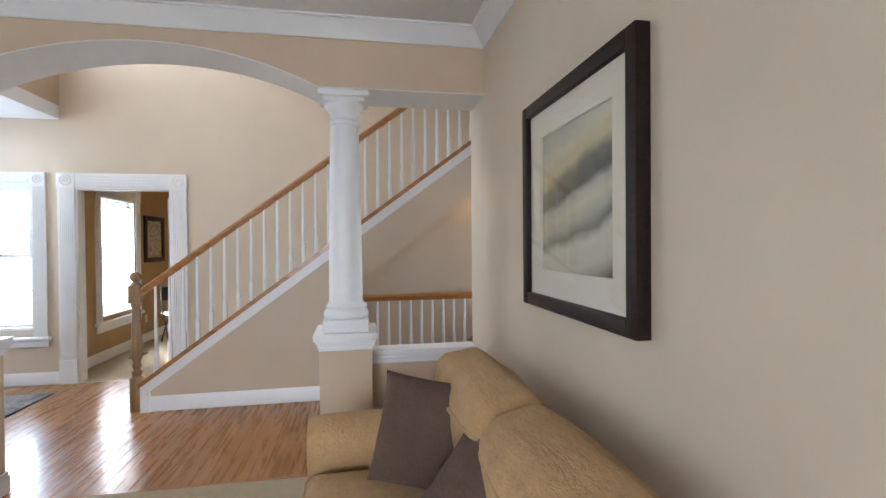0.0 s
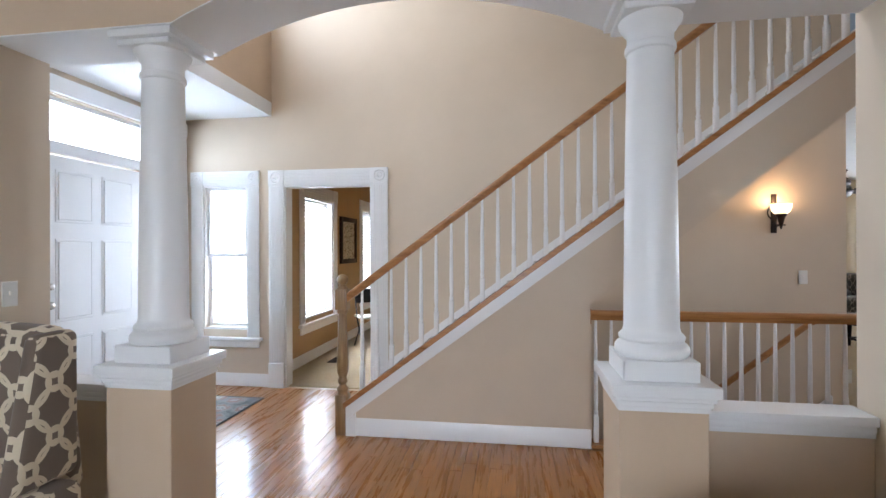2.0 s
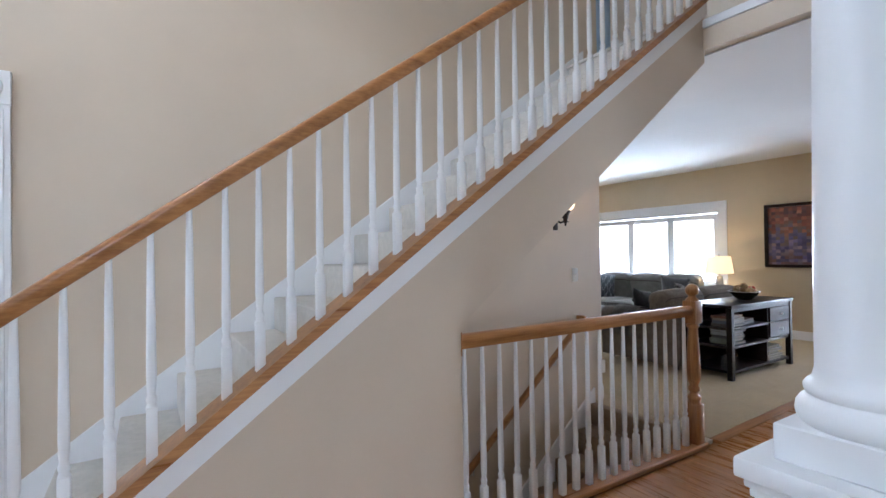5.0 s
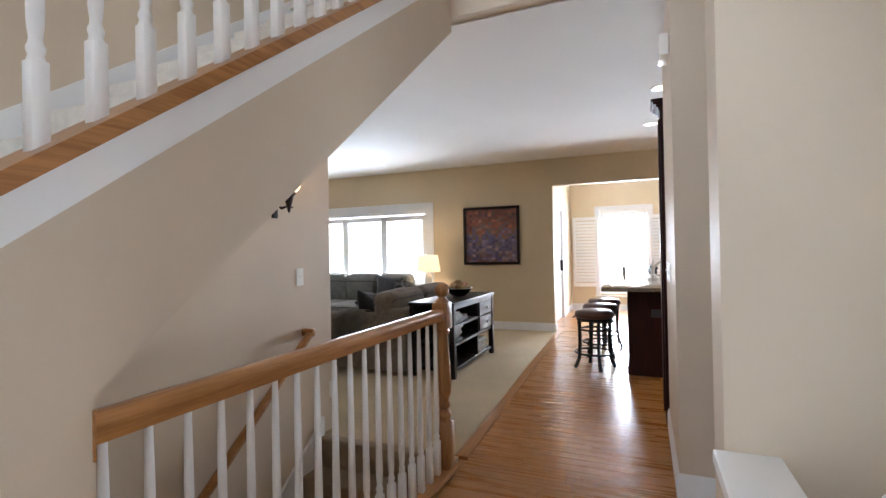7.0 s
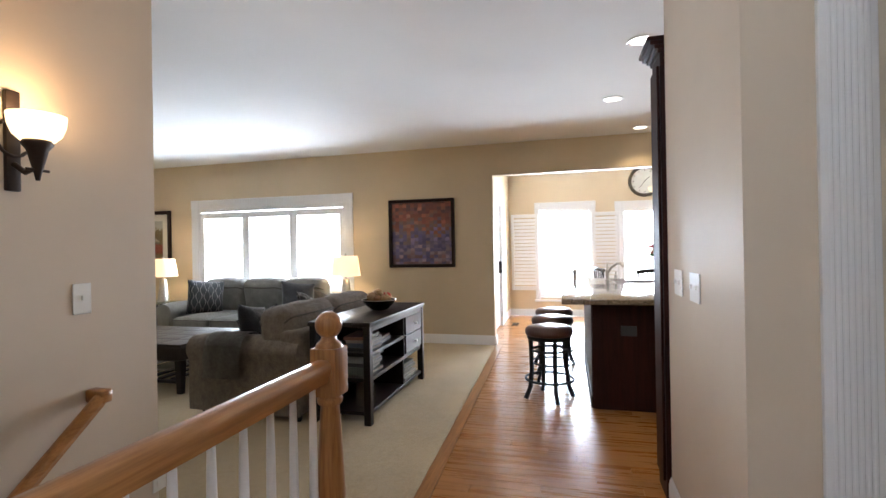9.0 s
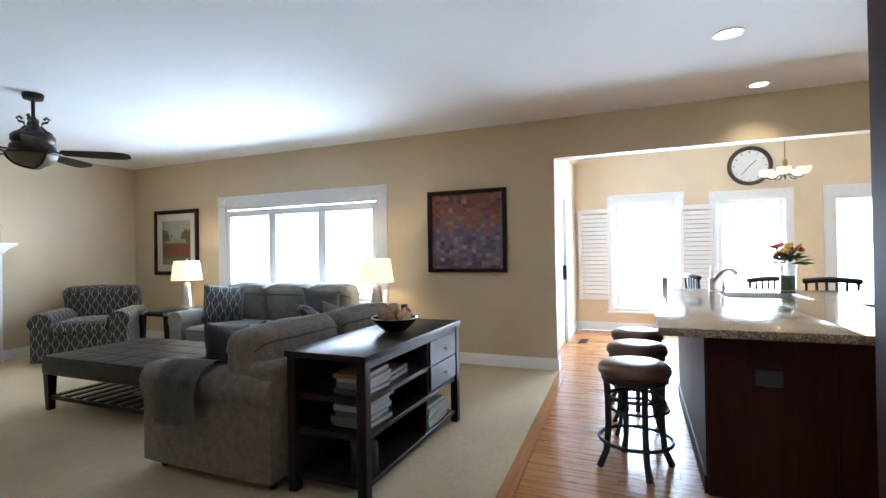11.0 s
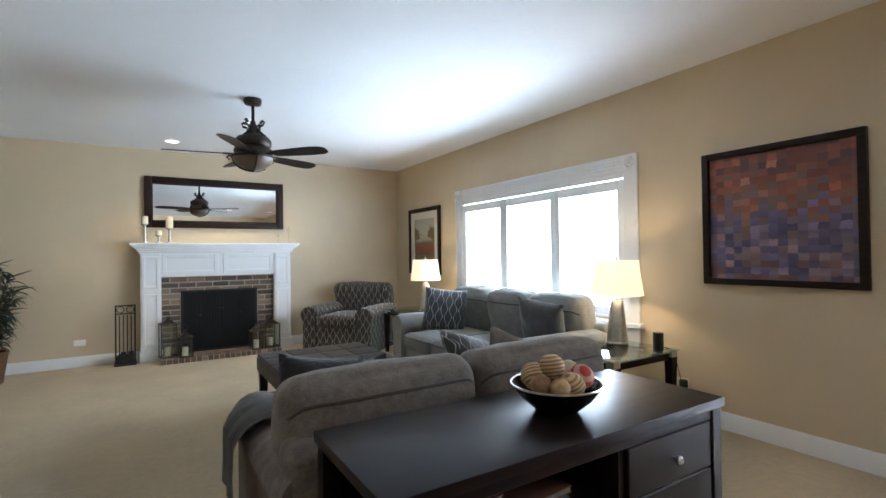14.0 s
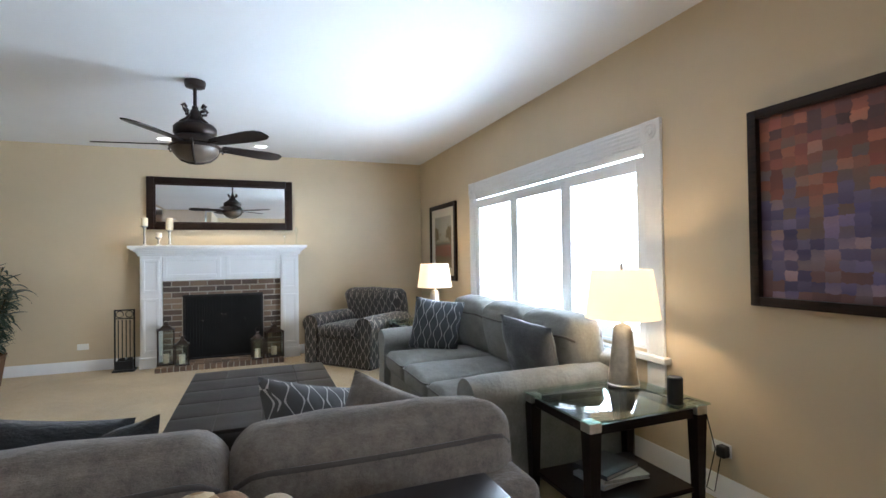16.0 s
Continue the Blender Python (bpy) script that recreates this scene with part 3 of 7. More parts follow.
prism(bm, [(-1.69, zc(-1.69) - 0.045), (2.2, zc(2.2) - 0.045), (2.2, zc(2.2)), (-1.69, zc(-1.69))], 4.122, 4.262)
part("cap_rail", bm, M_OAK, stair, "oak cap under the balusters")
# carpeted treads
RUN, STEP_H, X0 = 0.2487, 0.184, -1.73
tread = None
for k in range(16):
    at = pose(X0 + k * RUN, 0, STEP_H * (k + 1))
    if tread is None:
        tread = part("tread", one_box(0, RUN + 0.03, 4.264, 5.228, -STEP_H - 0.001, 0, 0.014, 3), M_CARPET_STAIR, stair, "pale carpeted tread", at)
    else:
        again("tread", tread, stair, at)
bm = bmesh.new()
prism(bm, [(-1.76, 0.0), (-1.60, 0.0), (2.2, zc(2.2) - 0.27), (2.2, zc(2.2) + 0.02), (-1.76, zc(-1.76) + 0.02)], 5.232, 5.2498)
part("wall_skirt", bm, M_WHITE, stair, "white skirt board along the wall")
bm = bmesh.new()
prism(bm, [(0.115, 1.012), (2.2, 2.655), (2.2, 2.71), (0.115, 1.066)], 4.256, 5.2495)
part("soffit", bm, M_BEIGE, stair, "greige sloping underside of the stair")


def sweep_rail(bm, p, q, w=0.062, h=0.062):
    """Moulded handrail from p to q."""
    prof = [(-0.30, -0.5), (0.30, -0.5), (0.34, -0.30), (0.42, -0.12), (0.5, 0.08), (0.46, 0.32), (0.30, 0.46), (0, 0.5), (-0.30, 0.46), (-0.46, 0.32), (-0.5, 0.08), (-0.42, -0.12), (-0.34, -0.30)]
    p, q = Vector(p), Vector(q)
    d = (q - p).normalized()
    side = d.cross(Vector((0, 0, 1))).normalized()
    up = Vector((0, 0, 1))
    e = [[bm.verts.new(c + side * (u * w) + up * (v * h)) for u, v in prof] for c in (p, q)]
    n = len(prof)
    for i in range(n):
        bm.faces.new((e[0][i], e[0][(i + 1) % n], e[1][(i + 1) % n], e[1][i]))
    bm.faces.new(e[0][::-1]), bm.faces.new(e[1])
    bmesh.ops.recalc_face_normals(bm, faces=bm.faces[:])


def zr(x):
    return 1.082 + 0.738 * (x + 1.66)


bm = bmesh.new()
sweep_rail(bm, (-1.68, 4.195, zr(-1.68) - 0.036), (2.13, 4.195, zr(2.13) - 0.036), 0.064, 0.072)
part("handrail", bm, M_OAK, stair, "oak handrail", smooth=60)


def baluster_mesh(length, base=0.17):
    bm = bmesh.new()
    box(bm, -0.0165, 0.0165, -0.0165, 0.0165, -0.03, base, 0.002)
    prof = [(0.0165, base), (0.013, base + 0.012), (0.016, base + 0.02), (0.0165, base + 0.028), (0.013, base + 0.036), (0.0115, base + 0.045),
            (0.0145, base + 0.07), (0.0155, base + 0.11), (0.0145, base + 0.2), (0.0115, length - 0.12), (0.009, length)]
    lathe(bm, prof, seg=12)
    return bm


first = None
for i in range(33):
    x = -1.562 + 0.1139 * i
    if first is None:
        first = part("baluster", baluster_mesh(0.755), M_WHITE, stair, "white turned baluster", pose(x, 4.195, zc(x)), 50)
    else:
        again("baluster", first, stair, pose(x, 4.195, zc(x)))


def newel(parent, x, y, top, material):
    """Turned newel post with a ball on top."""
    bm = bmesh.new()
    box(bm, -0.045, 0.045, -0.045, 0.045, 0, 0.30, 0.004)
    z = top - 0.07
    prof = [(0.043, 0.30), (0.036, 0.315), (0.043, 0.33), (0.044, 0.345), (0.030, 0.36), (0.026, 0.375), (0.038, 0.39), (0.036, 0.41), (0.028, 0.425)]
    prof += [(0.043, 0.47), (0.046, 0.52), (0.041, 0.62), (0.032, z - 0.26), (0.030, z - 0.235), (0.040, z - 0.225), (0.042, z - 0.212), (0.034, z - 0.20)]
    lathe(bm, prof, seg=24)
    box(bm, -0.045, 0.045, -0.045, 0.045, z - 0.20, z - 0.045, 0.006, 2)
    ball = [(0.044, z - 0.045), (0.040, z - 0.034), (0.026, z - 0.022), (0.024, z - 0.012)]
    for k in range(1, 12):
        w = math.pi * k / 12
        if math.sin(w) > 0.45 or k > 6:
            ball.append((0.044 * math.sin(w), z + 0.026 - 0.044 * math.cos(w)))
    lathe(bm, ball, seg=24)
    return part("newel_post", bm, material, parent, "turned newel post with a ball top", pose(x, y, 0), 50)


newel(stair, -1.717, 4.195, 1.212, M_PALE)
# upstairs: landing edge, rail and trim
fixed("wall_landing_edge", one_box(2.19, 2.2, 2.9, 4.16, 2.74, 2.888), M_BEIGE, "greige landing fascia", "wall")
fixed("trim_landing", one_box(2.178, 2.2, 2.9, 4.16, 2.89, 2.95, 0.004), M_WHITE, "white landing trim board", "trim")
fixed("carpet_landing", one_box(1.98, 2.42, 4.262, BACK, 2.93, 2.952), M_CARPET_STAIR, "pale landing carpet", "carpet")
fixed("carpet_upstairs", one_box(2.425, 4.2, 2.9, 6.5, 2.941, 2.957), M_CARPET_STAIR, "pale upstairs carpet", "carpet")

# guard rail round the stairwell
guard = thing("guard_rail", "oak and white guard rail round the stairwell", "railing", kind="structure")
bm = bmesh.new()
sweep_rail(bm, (0.112, 4.195, 0.932), (2.01, 4.195, 0.932), 0.064, 0.07)
part("handrail", bm, M_OAK, guard, "oak handrail", smooth=60)
part("shoe_rail", one_box(0.11, 2.12, 4.13, 4.262, 0.003, 0.035, 0.006), M_OAK, guard, "oak floor strip")
gb = None
for i in range(18):
    x = 0.147 + 0.1056 * i
    if gb is None:
        gb = part("baluster", baluster_mesh(0.865, 0.19), M_WHITE, guard, "white turned baluster", pose(x, 4.195, 0.034), 50)
    else:
        again("baluster", gb, guard, pose(x, 4.195, 0.034))
newel(guard, 2.05, 4.195, 1.115, M_OAKZ)
bm = bmesh.new()
box(bm, 0.106, 0.112, 4.155, 4.235, 0.87, 0.98, 0.002)
part("rosette", bm, M_OAK, guard)

# stairwell going down
fixed("wall_well_south", one_box(0.112, 2.28, 4.20, 4.262, -2.6, 0.0), M_BEIGE, "greige stairwell wall", "wall")
fixed("wall_well_west", one_box(0.0, 0.1098, 4.256, BACK - 0.001, -2.6, 1.06), M_BEIGE, "greige stairwell wall", "wall")
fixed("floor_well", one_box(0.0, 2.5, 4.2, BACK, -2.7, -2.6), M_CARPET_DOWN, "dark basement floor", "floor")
down = thing("basement_stairs", "brown carpeted stairs going down to the basement", "stairs", kind="structure")
tread = None
for k in range(9):
    at = pose(2.28 - 0.245 * k, 0, -0.187 * (k + 1))
    if tread is None:
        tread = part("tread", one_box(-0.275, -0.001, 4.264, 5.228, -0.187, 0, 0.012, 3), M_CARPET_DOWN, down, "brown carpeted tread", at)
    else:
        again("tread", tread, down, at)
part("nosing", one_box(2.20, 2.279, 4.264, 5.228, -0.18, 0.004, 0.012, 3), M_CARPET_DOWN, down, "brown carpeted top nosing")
bm = bmesh.new()
prism(bm, [(2.28, 0.13), (0.12, -1.52), (0.12, -1.9), (2.28, -0.25)], 5.2315, 5.2495)
part("wall_skirt", bm, M_WHITE, down, "white skirt board")
wr = thing("wall_handrail", "oak handrail fixed to the stairwell wall", "handrail", kind="structure")
bm = bmesh.new()
sweep_rail(bm, (2.085, 5.185, 0.765), (0.2, 5.185, -0.765), 0.05, 0.055)
box(bm, 2.065, 2.11, 5.16, 5.249, 0.742, 0.792, 0.006)
part("rail", bm, M_OAK, wr, smooth=60)
for x in (1.75, 0.9):
    bm = bmesh.new()
    zz = 0.765 - (2.085 - x) * 0.812
    tube(bm, [(x, 5.249, zz - 0.09), (x, 5.19, zz - 0.08), (x, 5.185, zz - 0.03)], 0.008)
    part("bracket", bm, M_STEEL, wr)


# ---- casings, windows and doors ----
def fluted(bm, x0, x1, z0, z1, d=0.02):
    """Upright fluted board on a wall at y = 0, room towards -y."""
    box(bm, x0, x1, -d, -0.001, z0, z1, 0.002)
    w = (x1 - x0)
    for k in range(7):
        c = x0 + w * (0.17 + 0.11 * k)
        box(bm, c - w * 0.038, c + w * 0.038, -d - 0.004, -d + 0.001, z0 + 0.02, z1 - 0.02, 0.0025)


def corner_block(bm, x0, x1, z0, z1, d=0.028):
    box(bm, x0, x1, -d, -0.001, z0, z1, 0.002)
    cx, cz, w = (x0 + x1) / 2, (z0 + z1) / 2, (x1 - x0)
    for r0, r1 in ((0.36, 0.27), (0.20, 0.06)):
        bm2 = bmesh.new()
        lathe(bm2, [(w * r0, 0), (w * (r0 + r1) / 2, 0.009), (w * r1, 0.0)], seg=20, caps=False)
        for f in bm2.faces:
            bm.faces.new([bm.verts.new((cx + v.co.x, -d - v.co.z + 0.001, cz + v.co.y)) for v in f.verts])
        bm2.free()
    bmesh.ops.remove_doubles(bm, verts=bm.verts[:], dist=1e-5)


def casing(name, at, x0, x1, top, w=0.145, head=0.14, foot=True, bottom=0.0, label="white fluted door casing with rosette corner blocks"):
    """Casing round an opening from x0 to x1 with its head at top."""
    t = thing(name, label, "trim", at, "", "structure")
    for a, b in ((x0 - w, x0), (x1, x1 + w)):
        bm = bmesh.new()
        fluted(bm, a, b, bottom + (0.25 if foot else 0), top)
        part("side_casing", bm, M_WHITE, t)
        bm = bmesh.new()
        corner_block(bm, a - 0.003, b + 0.003, top, top + head)
        part("corner_block", bm, M_WHITE, t)
        if foot:
            part("plinth_block", one_box(a - 0.003, b + 0.003, -0.03, -0.001, bottom, bottom + 0.25, 0.003), M_WHITE, t)
    bm = bmesh.new()
    box(bm, x0 + 0.003, x1 - 0.003, -0.02, -0.001, top, top + head, 0.002)
    for k in range(4):
        c = top + head * (0.2 + 0.2 * k)
        box(bm, x0 + 0.02, x1 - 0.02, -0.026, -0.019, c - 0.008, c + 0.008, 0.0025)
    part("header", bm, M_WHITE, t)
    return t


def jamb(t, x0, x1, z0, z1, depth, material=None, sill=False):
    bm = bmesh.new()
    m = material or M_WHITE
    box(bm, x0 - 0.001, x0 + 0.018, -0.001, depth, z0, z1)
    box(bm, x1 - 0.018, x1 + 0.001, -0.001, depth, z0, z1)
    box(bm, x0 + 0.018, x1 - 0.018, -0.001, depth, z1 - 0.018, z1 + 0.001)
    if sill:
        box(bm, x0 + 0.018, x1 - 0.018, -0.001, depth, z0 - 0.001, z0 + 0.018)
    part("jamb", bm, m, t)


def pane(t, x0, x1, y, z0, z1):
    bm = bmesh.new()
    bm.faces.new([bm.verts.new(p) for p in ((x0, y, z0), (x1, y, z0), (x1, y, z1), (x0, y, z1))])
    ob = part("pane", bm, M_GLASS, t)
    ob.visible_shadow = False
    return ob


def sash(t, x0, x1, y, z0, z1, cols=1, rows=1, w=0.045):
    """One sash with its bars and glass."""
    bm = bmesh.new()
    box(bm, x0, x0 + w, y, y + 0.035, z0, z1, 0.002)
    box(bm, x1 - w, x1, y, y + 0.035, z0, z1, 0.002)
    box(bm, x0 + w, x1 - w, y, y + 0.035, z0, z0 + w, 0.002)
    box(bm, x0 + w, x1 - w, y, y + 0.035, z1 - w, z1, 0.002)
    for k in range(1, cols):
        c = x0 + w + (x1 - x0 - 2 * w) * k / cols
        box(bm, c - 0.008, c + 0.008, y + 0.008, y + 0.028, z0 + w, z1 - w)
    for k in range(1, rows):
        c = z0 + w + (z1 - z0 - 2 * w) * k / rows
        box(bm, x0 + w, x1 - w, y + 0.009, y + 0.027, c - 0.008, c + 0.008)
    part("sash", bm, M_WHITE, t)
    pane(t, x0 + w - 0.004, x1 - w + 0.004, y + 0.016, z0 + w - 0.004, z1 - w + 0.004)


def backdrop(at, w, h, z):
    """Bright overcast distance beyond a window."""
    bm = bmesh.new()
    box(bm, -w / 2, w / 2, 0, 0.02, z - h / 2, z + h / 2)
    ob = fixed("backdrop", bm, M_BACK, "bright washed-out daylight outside", "backdrop")
    ob.matrix_basis = at
    return ob


# foyer window
w1 = casing("window_1", pose(0, BACK, 0), -3.615, -3.122, 2.067, 0.13, 0.14, False, 0.5, "white double-hung window with fluted casing")
jamb(w1, -3.615, -3.122, 0.58, 2.067, 0.12, None, True)
sash(w1, -3.597, -3.14, 0.03, 1.33, 2.047, 1, 2, 0.035)
sash(w1, -3.597, -3.14, 0.07, 0.60, 1.36, 1, 2, 0.035)
part("sill", one_box(-3.79, -2.955, -0.06, -0.001, 0.47, 0.505, 0.006), M_WHITE, w1)
part("apron", one_box(-3.75, -2.99, -0.02, -0.001, 0.40, 0.468, 0.004), M_WHITE, w1)
backdrop(pose(-4.35, 5.95, 0), 2.5, 3.4, 1.3)

# doorway to the study
d1 = casing("door_1", pose(0, BACK, 0), -2.72, -1.803, 2.05, 0.163, 0.155)
jamb(d1, -2.72, -1.803, 0, 2.05, 0.131)

# front door with transom and side light
fd = thing("door_2", "white six-panel front door with transom and side light", "door", pose(FRONT, 0, 0, 0, 0, 90), "", "structure")


def panel_door(t, name, x0, x1, y, z0, z1, material, rows, arch=False, label=""):
    """Door slab with raised panels in two columns; room towards -y."""
    bm = bmesh.new()
    box(bm, x0, x1, y, y + 0.04, z0, z1, 0.002)
    w = x1 - x0
    for a, b in rows:
        for p, q in ((0.14, 0.46), (0.54, 0.86)):
            px, qx = x0 + w * p, x0 + w * q
            pa, pb = z0 + (z1 - z0) * a, z0 + (z1 - z0) * b
            box(bm, px, qx, y - 0.004, y + 0.001, pa, pb, 0.003)
            box(bm, px + 0.02, qx - 0.02, y - 0.010, y - 0.003, pa + 0.02, pb - 0.02, 0.006)
            if arch and b > 0.9:
                prism(bm, [(px + 0.02 + (qx - px - 0.04) * k / 10, pb - 0.025 + 0.035 * math.sin(math.pi * k / 10)) for k in range(11)], y - 0.009, y + 0.001)
    return part(name, bm, material, t, label)


six = [(0.06, 0.34), (0.40, 0.70), (0.76, 0.95)]
slab = panel_door(fd, "door_leaf", 3.70, 4.72, 0.03, 0.01, 2.12, M_WHITE, six, label="white six-panel door leaf")
for z, r in ((1.13, 0.026), (0.99, 0.03)):
    bm = bmesh.new()
    lathe(bm, [(0.034, 0), (0.034, 0.006), (0.012, 0.012), (0.012, 0.03), (r * 0.7, 0.036), (r, 0.05), (r * 0.8, 0.065), (0.004, 0.07)], seg=20)
    part("knob", bm, M_STEEL, slab, "brushed nickel knob", pose(3.765, 0.03, z, 90))
for z in (0.25, 1.1, 1.9):
    part("hinge", one_box(4.714, 4.732, 0.018, 0.03, z - 0.05, z + 0.05, 0.002), M_STEEL, slab)
part("threshold", one_box(3.68, 5.10, -0.02, 0.15, 0.002, 0.02, 0.004), M_OAK, fd)
bm = bmesh.new()
box(bm, 4.74, 4.82, -0.012, 0.19, 0, 2.20, 0.002)
box(bm, 3.66, 5.12, -0.010, 0.19, 2.131, 2.20, 0.002)
box(bm, 4.82, 5.10, -0.001, 0.19, 0.02, 0.25, 0.002)
part("mullion", bm, M_WHITE, fd)
sash(fd, 4.822, 5.098, 0.05, 0.25, 2.13, 1, 5, 0.04)
sash(fd, 3.68, 5.098, 0.05, 2.20, 2.57, 1, 1, 0.035)
for a, b in ((3.53, 3.66), (5.12, 5.24)):
    bm = bmesh.new()
    fluted(bm, a, b, 0, 2.58)
    part("side_casing", bm, M_WHITE, fd)
bm = bmesh.new()
box(bm, 3.50, 5.245, -0.03, -0.001, 2.58, 2.71, 0.004)
part("header", bm, M_WHITE, fd)
backdrop(pose(-5.6, 5.0, 0, 0, 0, 90), 12.0, 7.0, 2.4)

# closet door in the passage
cd = casing("door_3", pose(2.20, 0, 0, 0, 0, -90), -2.62, -1.83, 2.06, 0.14, 0.14)
jamb(cd, -2.62, -1.83, 0, 2.06, 0.12, M_DOOR)
leaf = panel_door(cd, "door_leaf", -2.602, -1.848, 0.012, 0.01, 2.042, M_DOOR, [(0.06, 0.34), (0.40, 0.94)], True, "cream painted two-panel closet door")
bm = bmesh.new()
lathe(bm, [(0.033, 0), (0.033, 0.006), (0.012, 0.012), (0.012, 0.03), (0.02, 0.036), (0.028, 0.05), (0.023, 0.065), (0.004, 0.07)], seg=20)
part("knob", bm, metal("satin_brass", (0.42, 0.34, 0.22), 0.25), leaf, "satin brass knob", pose(-2.552, 0.012, 0.90, 90))

# study windows with blinds
for k, y0 in enumerate((6.22, 8.47)):
    sw = casing("window_%d" % (k + 2), pose(-2.95, 0, 0, 0, 0, 90), y0 - 0.02, y0 + 0.92, 2.06, 0.13, 0.17, False, 0.5, "white study window with lowered blinds")
    jamb(sw, y0, y0 + 0.9, 0.55, 2.06, 0.12, None, True)
    sash(sw, y0 + 0.02, y0 + 0.88, 0.07, 0.56, 2.05, 1, 2)
    part("sill", one_box(y0 - 0.18, y0 + 1.08, -0.05, -0.001, 0.46, 0.50, 0.005), M_WHITE, sw)
    part("apron", one_box(y0 - 0.14, y0 + 1.04, -0.02, -0.001, 0.37, 0.458, 0.004), M_WHITE, sw)
    bm = bmesh.new()
    for i in range(30):
        z = 0.60 + 0.047 * i
        prism(bm, [(0.018, z), (0.052, z + 0.032), (0.052, z + 0.035), (0.018, z + 0.003)], y0 + 0.03, y0 + 0.87, "x")
    tagged(part("blind", bm, M_WHITE, sw, "white slatted blind"), kind="stuff")
    backdrop(pose(-3.7, y0 + 0.45, 0, 0, 0, 90), 2.2, 3.0, 1.3)

# ---- fabrics, pictures and other special materials ----
def lattice(name, ground, thread, size, amp=0.55, width=0.22):
    """Woven ogee chains on a ground."""
    n = Nodes(name)
    sep = n.t.nodes.new("ShaderNodeSeparateXYZ")
    n.put(sep.inputs[0], n.where("UV"))
    u = n.math("MULTIPLY", sep.outputs[0], 2 * math.pi / size)
    v = n.math("MULTIPLY", sep.outputs[1], 2 * math.pi / (size * 1.7))
    f = n.math("ABSOLUTE", n.math("ADD", n.math("COSINE", u), n.math("MULTIPLY", n.math("COSINE", v), amp)))
    fine = n.noise(n.where("Object"), 300.0, 2.0)
    k = n.math("LESS_THAN", n.math("MULTIPLY_ADD", fine, 0.06, f), width + 0.03)
    col = n.mix(k, ground, thread)
    col = n.mix(n.math("MULTIPLY", fine, 0.4), col, tuple(c * 0.5 for c in ground))
    n.bump(n.math("MULTIPLY_ADD", fine, 0.5, k), 0.2, 0.003)
    return n.set(Base_Color=col, Roughness=0.95, Sheen_Weight=0.2)


def rings(name, ground, thread, size):
    """Interlaced rings on a ground."""
    n = Nodes(name)
    sep = n.t.nodes.new("ShaderNodeSeparateXYZ")
    n.put(sep.inputs[0], n.where("UV"))

    def ring(ox, oy, rad, wd):
        a = n.math("SUBTRACT", n.math("FRACT", n.math("ADD", n.math("DIVIDE", sep.outputs[0], size), ox)), 0.5)
        b = n.math("SUBTRACT", n.math("FRACT", n.math("ADD", n.math("DIVIDE", sep.outputs[1], size * 1.1), oy)), 0.5)
        d = n.math("SQRT", n.math("ADD", n.math("MULTIPLY", a, a), n.math("MULTIPLY", b, b)))
        return n.math("LESS_THAN", n.math("ABSOLUTE", n.math("SUBTRACT", d, rad)), wd)

    k = ring(0.0, 0.0, 0.40, 0.040)
    for ox, oy, rad, wd in ((0.5, 0.5, 0.40, 0.040), (0.5, 0.0, 0.15, 0.045), (0.0, 0.5, 0.15, 0.045)):
        k = n.math("MAXIMUM", k, ring(ox, oy, rad, wd))
    fine = n.noise(n.where("Object"), 350.0, 2.0)
    col = n.mix(k, ground, thread)
    col = n.mix(n.math("MULTIPLY", fine, 0.25), col, tuple(c * 0.5 for c in ground))
    n.bump(n.math("MULTIPLY_ADD", fine, 0.6, k), 0.15, 0.002)
    return n.set(Base_Color=col, Roughness=0.95, Sheen_Weight=0.15)


M_SOFA = fabric("sofa_grey_chenille", (0.160, 0.134, 0.110), 0.36, sheen=0.1, nap=22.0)
M_SOFAB = fabric("sofa_grey_soft", (0.205, 0.203, 0.186), 0.24, sheen=0.12)
M_BEIGE_SOFA = fabric("sofa_camel_velvet", (0.50, 0.315, 0.145), 0.2, sheen=0.06, nap=7.0, crease=0.9)
M_MOCHA = fabric("pillow_mocha", (0.11, 0.062, 0.044), 0.25, sheen=0.05, crease=0.9)
M_CHARCOAL = fabric("pillow_charcoal", (0.012, 0.012, 0.013), 0.3, sheen=0.25, crease=0.8)
M_SILVER = fabric("pillow_silver_velvet", (0.085, 0.09, 0.10), 0.35, sheen=0.4)
M_PIPE = fabric("piping_dark", (0.070, 0.060, 0.051), 0.2)
M_THROW = fabric("throw_grey_knit", (0.13, 0.12, 0.105), 0.3, nap=30.0)
M_CHAIR = lattice("armchair_ogee", (0.040, 0.036, 0.033), (0.42, 0.37, 0.31), 0.095, 0.80, 0.15)
M_PILLOW = lattice("pillow_ogee", (0.045, 0.05, 0.055), (0.45, 0.44, 0.42), 0.10, 0.78, 0.13)
M_STRIPE = lattice("pillow_zigzag", (0.045, 0.042, 0.04), (0.40, 0.38, 0.35), 0.075, 0.8, 0.16)
M_RING = rings("wing_chair_rings", (0.165, 0.122, 0.092), (0.74, 0.64, 0.47), 0.19)


def leather_mat(name, colour, rough=0.38):
    n = Nodes(name)
    v = n.where("Object")
    cell = n.node("TexVoronoi", 0, i0=v, Scale=180.0)
    big = n.noise(v, 6.0, 4.0)
    n.bump(cell, 0.18, 0.002)
    return n.set(Base_Color=n.ramp(big, [(0.3, tuple(c * 0.7 for c in colour)), (0.7, tuple(c * 1.25 for c in colour))]), Roughness=n.math("MULTIPLY_ADD", big, 0.2, rough - 0.1))


